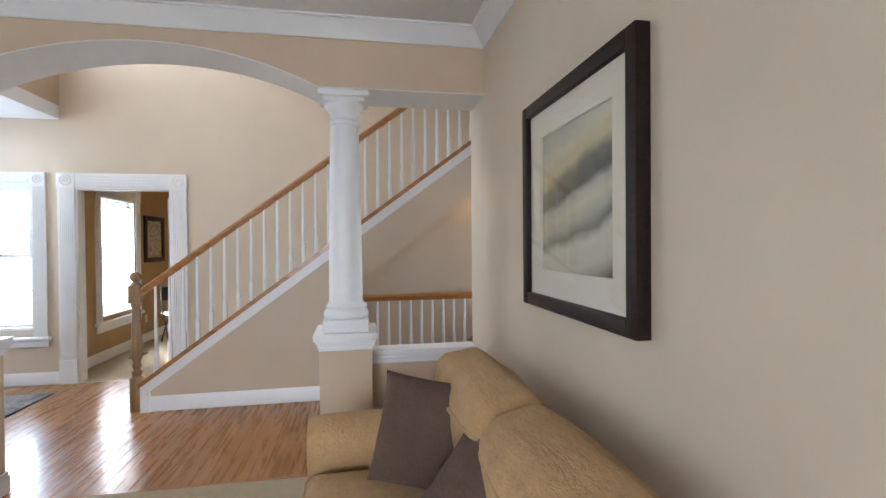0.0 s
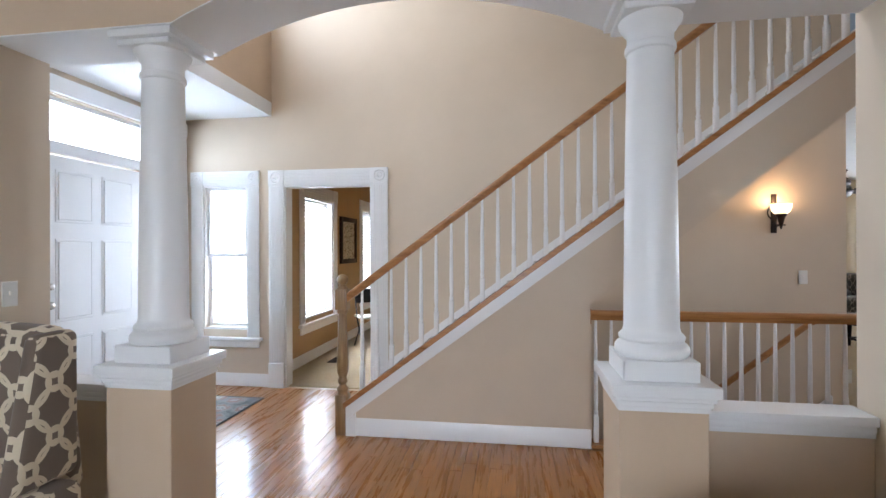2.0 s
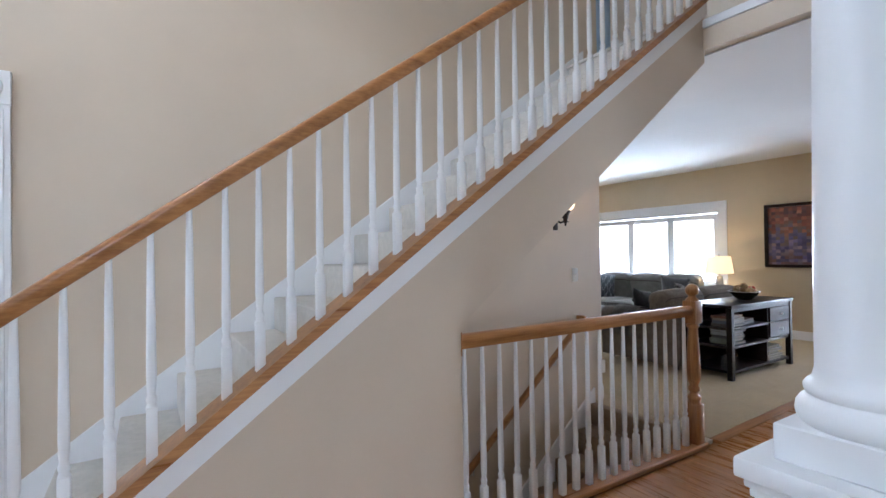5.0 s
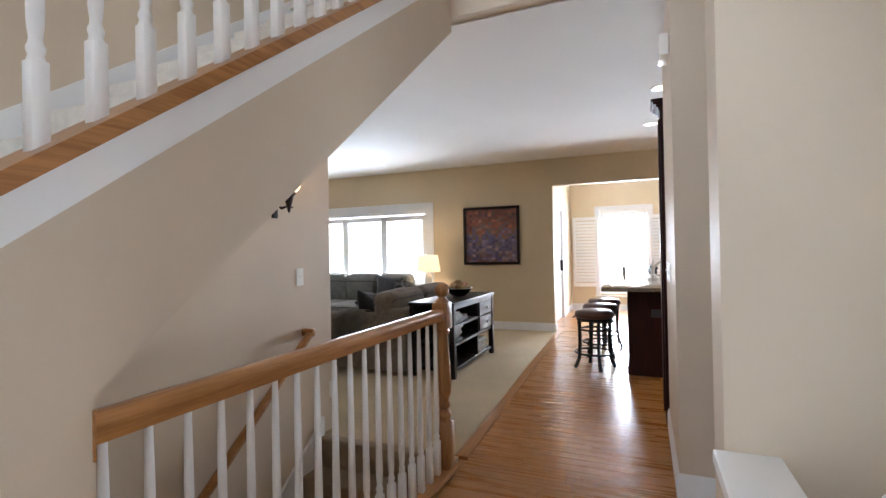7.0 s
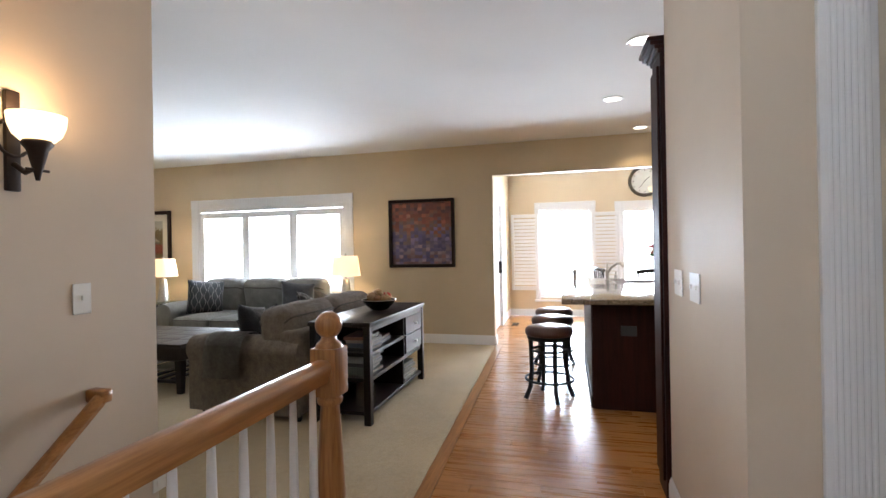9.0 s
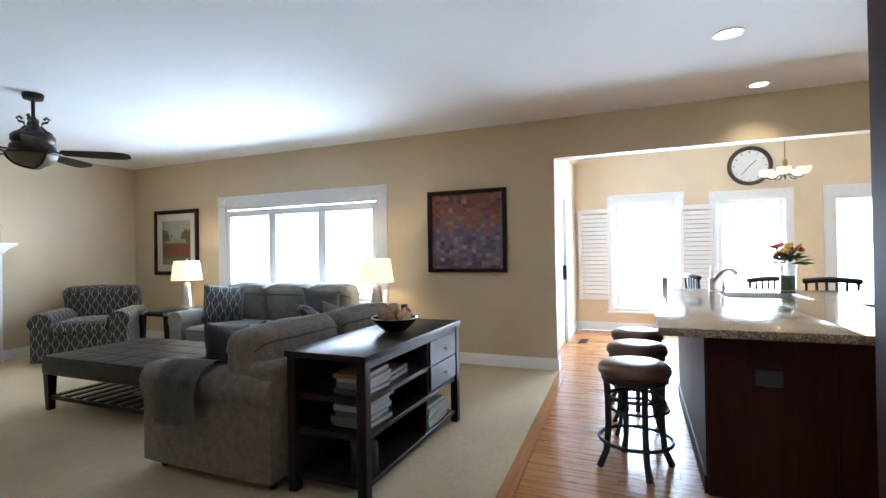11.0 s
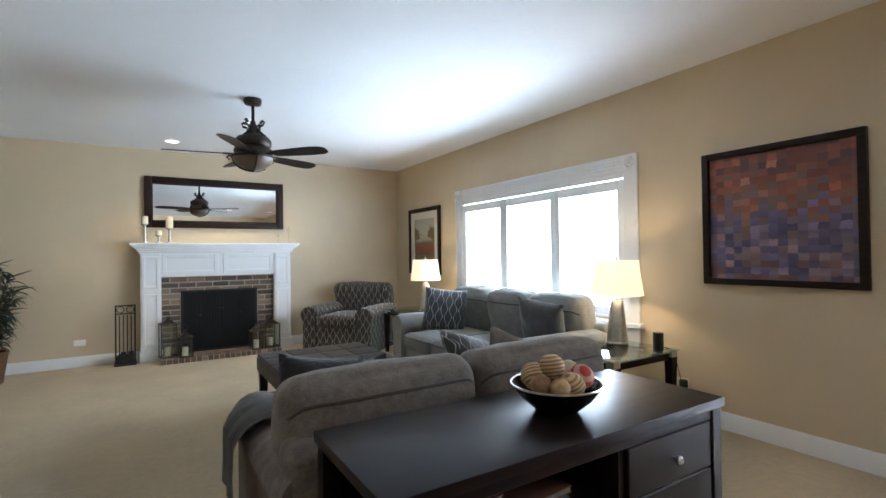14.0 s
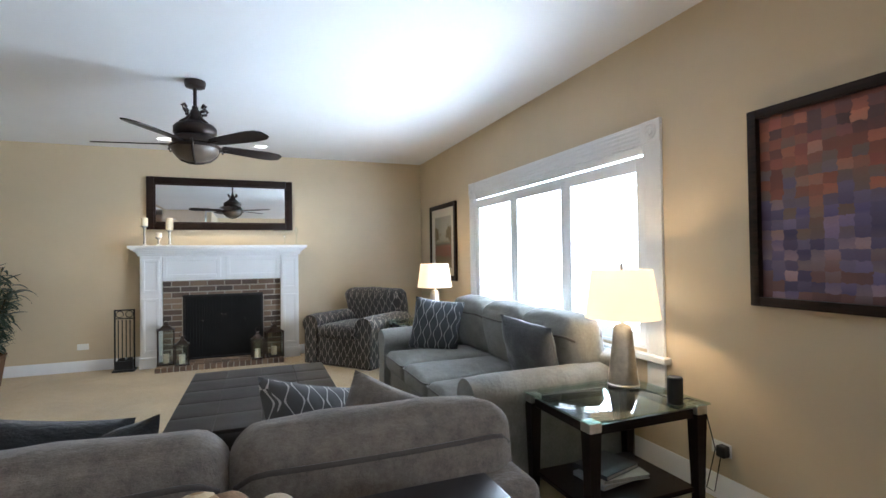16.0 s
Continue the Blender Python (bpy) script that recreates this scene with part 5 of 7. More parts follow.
vase = thing("glass_jar", "clear glass jar on the lower console shelf", "jar", pose(4.07, 4.98, 0.101))
bm = bmesh.new()
lathe(bm, [(0.05, 0), (0.075, 0.02), (0.075, 0.17), (0.06, 0.185), (0.065, 0.2)], seg=24, caps=False)
part("body", bm, M_CLEAR, vase)

# bowl with balls
bowl = thing("bowl", "dark lacquered bowl with a silver lined rim", "bowl", pose(4.66, 5.10, CH + 0.001))
bm = bmesh.new()
lathe(bm, [(0.055, 0), (0.075, 0.006), (0.12, 0.045), (0.152, 0.088), (0.158, 0.092), (0.150, 0.094), (0.115, 0.052), (0.07, 0.016), (0.001, 0.012)], seg=40, caps=False)
part("shell", bm, metal("bowl_lacquer", (0.03, 0.028, 0.03), 0.25, 0.6), bowl, smooth=60)
bm = bmesh.new()
tube(bm, [(0.155 * math.cos(2 * math.pi * k / 40), 0.155 * math.sin(2 * math.pi * k / 40), 0.0935) for k in range(40)], 0.0035, 6, True)
part("rim", bm, M_STEEL, bowl, "silver rim", smooth=60)
for (x, y, z, r), m, lb in (((-0.062, 0.045, 0.118, 0.045), M_TWINEBALL, "straw twine wrapped ball"), ((0.0, -0.070, 0.098, 0.044), M_TWINEBALL, "straw twine wrapped ball"),
                            ((-0.095, -0.025, 0.105, 0.036), M_BROWNBALL, "brown woven ball"), ((0.02, 0.055, 0.115, 0.046), M_BROWNBALL, "tan woven ball"),
                            ((0.072, -0.045, 0.112, 0.044), M_REDBALL, "red and cream striped ball"), ((0.098, 0.038, 0.110, 0.042), M_CREAMBALL, "cream woven ball"),
                            ((-0.018, -0.012, 0.062, 0.044), M_CREAMBALL, "cream woven ball"), ((-0.02, 0.0, 0.150, 0.044), M_TWINEBALL, "straw twine wrapped ball"), ((0.055, 0.01, 0.07, 0.04), M_STRAW, "straw ball"),
                            ((-0.06, -0.075, 0.10, 0.034), M_STRAW, "small straw ball")):
    bm = bmesh.new()
    bmesh.ops.create_uvsphere(bm, u_segments=24, v_segments=16, radius=r)
    for v in bm.verts:
        v.co *= 1 + 0.02 * math.sin(60 * v.co.z / r * 0.4) + 0.02 * noise.noise(v.co * 60)
    ob = part("decorative_ball", bm, m, smooth=80)
    ob.matrix_basis = pose(4.66 + x, 5.10 + y, CH + z, x * 600, y * 400, 0)
    tagged(ob, lb + " in the bowl", "ornament", "balls in the bowl")

# tufted leather ottoman
ott = thing("ottoman", "tufted dark brown leather ottoman with a slatted shelf", "ottoman", pose(4.74, 7.62, 0))
bm = bmesh.new()
OW, OD = 0.96, 1.42
softbox(bm, (0, 0, 0.385), (OW, OD, 0.15), 0.035, (0, 0, 0.01), 6)
part("body", bm, M_LEATHER, ott)
for i in range(4):
    for j in range(5):
        w, d = (OW - 0.02) / 4, (OD - 0.02) / 5
        bm = bmesh.new()
        softbox(bm, (-OW / 2 + 0.01 + w * (i + 0.5), -OD / 2 + 0.01 + d * (j + 0.5), 0.455), (w - 0.0012, d - 0.0012, 0.030), 0.005, (0, 0, 0.0015), 4)
        part("tuft", bm, M_LEATHER, ott)
for sx in (-1, 1):
    for sy in (-1, 1):
        bm = bmesh.new()
        vs = box(bm, -0.035, 0.035, -0.035, 0.035, 0.006, 0.32)
        for v in vs:
            if v.co.z < 0.1:
                v.co.x *= 0.7
                v.co.y *= 0.7
        part("leg", bm, M_ESP, ott, "", pose(sx * (OW / 2 - 0.05), sy * (OD / 2 - 0.05), 0))
for sx in (-1, 1):
    part("shelf_rail", one_box(sx * (OW / 2 - 0.05) - 0.015, sx * (OW / 2 - 0.05) + 0.015, -OD / 2 + 0.06, OD / 2 - 0.06, 0.10, 0.13, 0.002), M_ESP, ott)
for k in range(9):
    y = -OD / 2 + 0.14 + (OD - 0.28) * k / 8
    part("slat", one_box(-OW / 2 + 0.05, OW / 2 - 0.05, y - 0.03, y + 0.03, 0.131, 0.145, 0.002), M_ESP, ott)
book(pose(4.55, 7.3, 0.1455, 0, 0, 10), 0.28, 0.22, 0.02, TONES[1], "magazine", "magazine on the ottoman shelf")
book(pose(4.70, 7.75, 0.1455, 0, 0, -20), 0.28, 0.22, 0.03, TONES[3], "magazine", "magazine on the ottoman shelf")

# patterned armchair in the corner
ac = thing("armchair", "brown and cream ogee patterned armchair in the corner", "armchair", pose(5.95, 10.40, 0, 0, 0, 130))
ac.scale = (1.08, 1.08, 1.0)
bm = bmesh.new()
softbox(bm, (0, 0.02, 0.20), (0.86, 0.80, 0.38), 0.03, n=5)
part("skirt", bm, M_CHAIR, ac)
for sx in (-1, 1):
    rolled_arm(ac, sx * 0.39 - 0.115, sx * 0.39 + 0.115, -0.34, 0.44, 0.63, M_CHAIR, 0.02)
bm = bmesh.new()
softbox(bm, (0, 0, 0), (0.86, 0.24, 0.62), 0.09, (0, 0.03, 0.02), 8, 0.01)
part("backrest", bm, M_CHAIR, ac, "", pose(0, -0.34, 0.60, -12))
bm = bmesh.new()
softbox(bm, (0, 0, 0), (0.56, 0.66, 0.16), 0.06, (0, 0, 0.03), 8, 0.006)
part("seat_cushion", bm, M_CHAIR, ac, "", pose(0, 0.12, 0.42))


def table_lamp(at, label):
    t = thing("table_lamp", label, "lamp", at, "matching table lamps")
    bm = bmesh.new()
    lathe(bm, [(0.085, 0), (0.088, 0.012), (0.082, 0.018), (0.050, 0.33), (0.040, 0.345), (0.012, 0.355), (0.010, 0.40)], seg=32)
    part("base", bm, M_HAMMER, t, "tapered hammered silver base")
    bm = bmesh.new()
    lathe(bm, [(0.205, 0.385), (0.165, 0.66)], seg=40, caps=False)
    bmesh.ops.solidify(bm, geom=bm.faces[:], thickness=0.003)
    part("shade", bm, M_SHADE, t, "lit cream linen drum shade", smooth=60)
    bm = bmesh.new()
    for k in range(3):
        a = 2 * math.pi * k / 3
        tube(bm, [(0, 0, 0.64), (0.165 * math.cos(a), 0.165 * math.sin(a), 0.655)], 0.002, 5)
    lathe(bm, [(0.008, 0.64), (0.012, 0.68), (0.006, 0.695), (0.001, 0.70)], seg=12)
    part("finial", bm, M_STEEL, t)
    bm = bmesh.new()
    bmesh.ops.create_uvsphere(bm, u_segments=12, v_segments=8, radius=0.03, matrix=Matrix.Translation((0, 0, 0.46)))
    part("bulb", bm, M_FROST, t)
    return t


def end_table(at, w, d, h, label):
    t = thing("end_table", label, "side table", at, "glass-topped end tables")
    bm = bmesh.new()
    box(bm, -w / 2, w / 2, -d / 2, d / 2, h - 0.010, h, 0.003, 2)
    part("glass_top", bm, M_TABLEGLASS, t, "bevelled clear glass top")
    for sx in (-1, 1):
        for sy in (-1, 1):
            lx, ly = sx * (w / 2 - 0.045), sy * (d / 2 - 0.045)
            bm = bmesh.new()
            vs = box(bm, -0.032, 0.032, -0.032, 0.032, 0.006, h - 0.055)
            for v in vs:
                if v.co.z < 0.1:
                    v.co.x *= 0.6
                    v.co.y *= 0.6
            lg = part("leg", bm, M_ESP, t, "", pose(lx, ly, 0))
            part("bracket", one_box(-0.034, 0.034, -0.034, 0.034, h - 0.056, h - 0.0105, 0.002), M_STEEL, lg, "brushed metal corner")
    bm = bmesh.new()
    for sy in (-1, 1):
        box(bm, -w / 2 + 0.08, w / 2 - 0.08, sy * (d / 2 - 0.045) - 0.012, sy * (d / 2 - 0.045) + 0.012, h - 0.075, h - 0.03, 0.002)
    for sx in (-1, 1):
        box(bm, sx * (w / 2 - 0.045) - 0.012, sx * (w / 2 - 0.045) + 0.012, -d / 2 + 0.08, d / 2 - 0.08, h - 0.074, h - 0.031, 0.002)
    part("apron", bm, M_ESP, t)
    part("shelf", one_box(-w / 2 + 0.05, w / 2 - 0.05, -d / 2 + 0.05, d / 2 - 0.05, 0.13, 0.155, 0.003), M_ESP, t, "dark lower shelf")
    return t


end_table(pose(6.46, 6.29, 0), 0.74, 0.58, 0.585, "dark wood end table with a glass top")
end_table(pose(6.50, 9.58, 0), 0.66, 0.56, 0.585, "dark wood end table between sofa and armchair")
table_lamp(pose(6.66, 6.42, 0.586), "silver table lamp with a lit drum shade")
table_lamp(pose(6.66, 9.52, 0.586), "silver table lamp with a lit drum shade")
point_lamp("lamp_glow", (6.66, 6.42, 1.10), 13)
point_lamp("lamp_glow_b", (6.66, 9.52, 1.10), 13)
spk = thing("speaker", "small black cylindrical speaker on the end table", "speaker", pose(6.66, 6.06, 0.586))
bm = bmesh.new()
lathe(bm, [(0.034, 0), (0.037, 0.004), (0.037, 0.128), (0.033, 0.133)], seg=28)
part("body", bm, M_BLACKPLASTIC, spk)
bm = bmesh.new()
tube(bm, [(0.036, 0, 0.01), (0.10, 0.02, 0.01), (0.19, 0.0, -0.02), (0.23, -0.03, -0.25), (0.20, 0.0, -0.45), (0.28, 0.02, -0.50), (0.375, 0.05, -0.31)], 0.003, 6)
part("cable", bm, M_BLACKPLASTIC, spk, smooth=70)
mz = 0.156
for dx, dy, r, c in ((-0.14, -0.10, 8, TONES[3]), (-0.13, -0.09, -6, TONES[5]), (-0.12, -0.10, 14, TONES[2])):
    book(pose(6.46 + dx, 6.29 + dy, mz, 0, 0, r), 0.27, 0.21, 0.022, c, "magazine", "magazine stacked under the glass table")
    mz += 0.0228

# ---- fireplace ----
fp = thing("fireplace", "white panelled mantel with brick surround and black firebox", "fireplace", pose(4.295, FIRE, 0), "", "structure")
bm = bmesh.new()
for hw, d, z0, z1 in ((1.035, 0.30, 1.475, 1.512), (1.01, 0.275, 1.455, 1.475), (0.985, 0.245, 1.435, 1.455), (0.965, 0.22, 1.41, 1.435), (0.95, 0.20, 1.385, 1.41)):
    box(bm, -hw, hw, -d, -0.001, z0, z1, 0.005, 2)
part("mantel_shelf", bm, M_WHITE, fp, "white stepped mantel shelf")
bm = bmesh.new()
box(bm, -0.70, 0.70, -0.15, -0.001, 1.07, 1.385, 0.002)
for a, b in ((-0.69, -0.03), (0.03, 0.69)):
    for q in ((a, a + 0.05, 1.10, 1.37), (b - 0.05, b, 1.10, 1.37), (a + 0.05, b - 0.05, 1.10, 1.15), (a + 0.05, b - 0.05, 1.32, 1.37)):
        box(bm, q[0], q[1], -0.165, -0.149, q[2], q[3], 0.003)
part("frieze", bm, M_WHITE, fp, "white panelled frieze")
for s in (-1, 1):
    bm = bmesh.new()
    a, b = (s * 0.70, s * 0.93) if s > 0 else (s * 0.93, s * 0.70)
    box(bm, a, b, -0.17, -0.001, 0, 1.385, 0.003)
    box(bm, a - 0.012, b + 0.012, -0.185, -0.001, 0, 0.14, 0.004)
    for z0, z1 in ((0.19, 0.86), (0.93, 1.34)):
        for q in ((a + 0.02, a + 0.055, z0, z1), (b - 0.055, b - 0.02, z0, z1), (a + 0.055, b - 0.055, z0, z0 + 0.035), (a + 0.055, b - 0.055, z1 - 0.035, z1)):
            box(bm, q[0], q[1], -0.183, -0.169, q[2], q[3], 0.003)
    part("pilaster", bm, M_WHITE, fp, "white panelled pilaster")
bm = bmesh.new()
box(bm, -0.70, -0.475, -0.095, -0.001, 0.07, 1.07)
box(bm, 0.475, 0.70, -0.095, -0.001, 0.07, 1.07)
box(bm, -0.475, 0.475, -0.095, -0.001, 0.885, 1.07)
box(bm, -0.72, 0.72, -0.50, -0.001, 0.004, 0.058)
part("mortar_bed", bm, M_MORTAR, fp, "grey mortar")
# thin slab in even near-black, behind the fire screen
bm = bmesh.new()
box(bm, -0.475, 0.475, -0.03, -0.001, 0.06, 0.885)
part("firebox", bm, paint("firebox_black", (0.006, 0.006, 0.006), 0.95, 0.2, 0.3), fp, "black firebox")
scr = part("fire_screen", one_box(-0.475, 0.475, -0.115, -0.10, 0.855, 0.885, 0.002), M_BLACK, fp, "black mesh fire screen")
bm = bmesh.new()
box(bm, -0.475, -0.45, -0.115, -0.10, 0.062, 0.855, 0.002)
box(bm, 0.45, 0.475, -0.115, -0.10, 0.062, 0.855, 0.002)
box(bm, -0.45, 0.45, -0.115, -0.10, 0.062, 0.085, 0.002)
part("screen_frame", bm, M_BLACK, fp)
bm = bmesh.new()
for k in range(4):
    x = -0.45 + 0.225 * k
    box(bm, x + 0.004, x + 0.221, -0.11, -0.104, 0.09, 0.85)
    for j in range(6):
        box(bm, x + 0.02 + 0.034 * j, x + 0.026 + 0.034 * j, -0.118, -0.11, 0.09, 0.85)
part("screen_panel", bm, paint("screen_mesh", (0.004, 0.004, 0.004), 0.9, 0.2, 0.3), fp)
for x in (-0.25, -0.02, 0.02, 0.25):
    bm = bmesh.new()
    bmesh.ops.create_uvsphere(bm, u_segments=10, v_segments=8, radius=0.011, matrix=Matrix.Translation((x, -0.125, 0.62 if abs(x) < 0.1 else 0.55)))
    part("knob", bm, M_BRONZE, scr)
# bricks: surround courses, soldier course, hearth
rb = random.Random(9)
bm = bmesh.new()
box(bm, -0.5, 0.5, -0.5, 0.5, -0.5, 0.5, 0.03)
master = mesh_of("brick", bm, M_BRICK)


def brick(x0, x1, y0, y1, z0, z1):
    o = new("brick", master)
    o.parent = fp
    o.matrix_basis = Matrix.LocRotScale(((x0 + x1) / 2, (y0 + y1) / 2, (z0 + z1) / 2), Euler((rb.uniform(-0.01, 0.01), 0, rb.uniform(-0.01, 0.01))), (x1 - x0, y1 - y0, z1 - z0))


row, z = 0, 0.066
while z < 1.06:
    h = 0.056
    for a, b in ([(-0.70, -0.48), (0.48, 0.70)] if z < 0.85 else [(-0.70, 0.70)]):
        cuts = [a]
        x = a + (0.10 if row % 2 else 0.20)
        while x < b - 0.04:
            cuts.append(x)
            x += 0.203
        cuts.append(b)
        for p, q in zip(cuts, cuts[1:]):
            brick(p + 0.007, q - 0.007, -0.105 + rb.uniform(-0.002, 0.002), -0.06, z, z + h)
    z += 0.072
    row += 1
x = -0.72
while x < 0.715:
    brick(x + 0.004, x + 0.060, -0.506, -0.44, 0.006, 0.062)
    x += 0.0655
for j in range(6):
    x = -0.72 - (0.1 if j % 2 else 0)
    while x < 0.72:
        p, q = max(x, -0.72), min(x + 0.2, 0.72)
        if q - p > 0.03:
            brick(p + 0.004, q - 0.004, -0.435 + 0.068 * j, -0.375 + 0.068 * j, 0.03, 0.064)
        x += 0.2

mir = thing("wall_mirror", "wide mirror in a dark moulded frame above the mantel", "mirror", pose(4.285, FIRE, 2.055))
for q in ((-0.875, -0.79, -0.335, 0.335), (0.79, 0.875, -0.335, 0.335), (-0.79, 0.79, 0.25, 0.335), (-0.79, 0.79, -0.335, -0.25)):
    bm = bmesh.new()
    box(bm, q[0], q[1], -0.045, -0.004, q[2], q[3], 0.008, 2)
    part("frame_bar", bm, M_FRAME, mir)
bm = bmesh.new()
for q in ((-0.795, -0.775, -0.255, 0.255), (0.775, 0.795, -0.255, 0.255), (-0.775, 0.775, 0.235, 0.255), (-0.775, 0.775, -0.255, -0.235)):
    box(bm, q[0], q[1], -0.03, -0.012, q[2], q[3], 0.004)
part("inner_bead", bm, M_FRAME, mir)
part("mirror_glass", one_box(-0.785, 0.785, -0.018, -0.006, -0.245, 0.245), mirror_mat(), mir, "clear mirror glass")


def picture(at, w, h, art, frame_w=0.04, mat_w=0.0, depth=0.035, label="", glazed=False, name="framed_picture"):
    """Framed picture hung on a wall at y = 0, room towards -y."""
    t = thing(name, label, "picture", at)
    for q in ((0, frame_w, 0, h), (w - frame_w, w, 0, h), (frame_w, w - frame_w, h - frame_w, h), (frame_w, w - frame_w, 0, frame_w)):
        bm = bmesh.new()
        box(bm, q[0], q[1], -depth, -0.003, q[2], q[3], 0.005, 2)
        part("frame_bar", bm, M_FRAME, t)
    if mat_w:
        bm = bmesh.new()
        a, b = frame_w, frame_w + mat_w
        for q in ((a, b, a, h - a), (w - b, w - a, a, h - a), (b, w - b, h - b, h - a), (b, w - b, a, b)):
            box(bm, q[0], q[1], -depth * 0.55, -depth * 0.3, q[2], q[3])
        part("mat_board", bm, M_MAT, t, "cream mat board")
    i = frame_w + mat_w
    bm = bmesh.new()
    vs = [bm.verts.new(p) for p in ((i - 0.002, -depth * 0.32, i - 0.002), (w - i + 0.002, -depth * 0.32, i - 0.002), (w - i + 0.002, -depth * 0.32, h - i + 0.002), (i - 0.002, -depth * 0.32, h - i + 0.002))]
    bm.faces.new(vs)
    ob = part("print", bm, art, t)
    ob.location.z = 0
    for lp in ob.data.uv_layers[0].data:
        lp.uv = (lp.uv[0] / w, lp.uv[1] / h + 1.2)
    if glazed:
        a, b, c, y = frame_w * 0.8, w - frame_w * 0.8, h - frame_w * 0.8, -depth * 0.72
        bm = bmesh.new()
        bm.faces.new([bm.verts.new(p) for p in ((a, y, a), (b, y, a), (b, y, c), (a, y, c))])
        g = part("glazing", bm, M_PICGLASS, t)
        g.visible_shadow = False
    return t


picture(pose(EAST, 5.91, 1.07, 0, 0, -90), 0.965, 0.96, art_mosaic(), 0.045, 0, 0.045, "abstract red and violet mosaic painting in a dark frame")
picture(pose(EAST, 10.68, 1.02, 0, 0, -90), 0.95, 1.01, art_field(), 0.06, 0.105, 0.035, "landscape print with cream mat in a dark frame", True)
picture(pose(RIGHT, 1.727, 1.166, 0, 0, -90), 0.885, 0.865, art_hills(), 0.052, 0.105, 0.05, "misty abstract print with cream mat in a dark frame", True)
picture(pose(-2.95, 7.385, 1.19, 0, 0, 90), 0.70, 0.70, art_sketch(), 0.07, 0.0, 0.04, "small dark framed print on the study wall", True)

# family window with shutters
fw = casing("window_4", pose(EAST, 0, 0, 0, 0, -90), -9.18, -6.62, 2.03, 0.14, 0.14, False, 0.5, "white triple window with plantation shutters")
jamb(fw, -9.18, -6.62, 0.72, 2.03, 0.14, None, True)
part("sill", one_box(-9.36, -6.44, -0.06, -0.001, 0.66, 0.70, 0.006), M_WHITE, fw)
part("transom_rail", one_box(-9.16, -6.64, -0.012, 0.05, 1.974, 2.03, 0.004), M_WHITE, fw)
for k in range(3):
    x0 = -9.16 + 0.84 * k
    bm = bmesh.new()
    for q in ((x0, x0 + 0.064, 0.74, 1.962), (x0 + 0.776, x0 + 0.84, 0.74, 1.962), (x0 + 0.064, x0 + 0.776, 0.74, 0.82), (x0 + 0.064, x0 + 0.776, 1.87, 1.962)):
        box(bm, q[0], q[1], 0.0, 0.03, q[2], q[3], 0.003)
    sh = part("shutter_frame", bm, M_SHUTTER, fw, "white shutter frame")
    bm = bmesh.new()
    for i in range(11):
        z = 0.87 + 0.092 * i
        prism(bm, [(-0.002, z), (0.002, z + 0.003), (0.028, z + 0.003), (0.032, z), (0.028, z - 0.002), (0.002, z - 0.002)], x0 + 0.066, x0 + 0.774, "x")
    tagged(part("louvers", bm, M_SHUTTER, sh, "open white louvers"), kind="stuff")
backdrop(pose(9.0, 11.4, 0, 0, 0, -90), 13.0, 4.5, 1.3)

# ceiling fan
fan = thing("ceiling_fan", "dark bronze ceiling fan with five blades and bowl light", "ceiling fan", pose(4.27, 8.42, H))
bm = bmesh.new()
lathe(bm, [(0.075, -0.001), (0.078, -0.02), (0.07, -0.05), (0.03, -0.06)], seg=28)
part("canopy", bm, M_BRONZE, fan)
bm = bmesh.new()
lathe(bm, [(0.014, -0.05), (0.014, -0.20), (0.024, -0.205), (0.022, -0.235), (0.03, -0.24)], seg=16)
part("downrod", bm, M_BRONZE, fan)
bm = bmesh.new()
lathe(bm, [(0.03, -0.23), (0.042, -0.26), (0.05, -0.30), (0.085, -0.335), (0.135, -0.35), (0.155, -0.375), (0.155, -0.42), (0.135, -0.44), (0.155, -0.45), (0.165, -0.47), (0.16, -0.50), (0.10, -0.515)], seg=32)
part("motor_housing", bm, M_BRONZE, fan, "dark bronze motor housing", smooth=50)
for k in range(4):
    a = radians(45 + 90 * k)
    bm = bmesh.new()
    tube(bm, [(0.075, 0, -0.225), (0.095, 0, -0.205), (0.115, 0, -0.22), (0.10, 0, -0.245), (0.065, 0, -0.255), (0.055, 0, -0.285), (0.085, 0, -0.32), (0.13, 0, -0.35)], 0.011, 8)
    part("scroll", bm, M_BRONZE, fan, "", pose(0, 0, 0, 0, 0, math.degrees(a)), 60)
for k in range(5):
    blade_at = pose(0, 0, 0, 0, 0, 27 + 72 * k)
    bm = bmesh.new()
    outline = [(0.20, -0.05), (0.30, -0.062), (0.57, -0.078), (0.67, -0.07), (0.715, -0.04), (0.72, 0.0), (0.715, 0.04), (0.67, 0.07), (0.55, 0.078), (0.30, 0.062), (0.20, 0.05)]
    prism(bm, outline, -0.004, 0.004, "z")
    bmesh.ops.rotate(bm, verts=bm.verts[:], matrix=Matrix.Rotation(radians(-12), 3, "X"))
    bmesh.ops.translate(bm, verts=bm.verts[:], vec=(0, 0, -0.505))
    bl = part("blade", bm, M_ESP, fan, "dark walnut blade", blade_at)
    bm = bmesh.new()
    box(bm, 0.11, 0.25, -0.018, 0.018, -0.512, -0.50, 0.003)
    part("blade_arm", bm, M_BRONZE, bl)
bm = bmesh.new()
prof = [(0.172 * math.cos(radians(a)), -0.53 - 0.112 * math.sin(radians(a))) for a in range(0, 91, 10)]
prof[-1] = (0.004, prof[-1][1])
lathe(bm, prof, seg=32, caps=False)
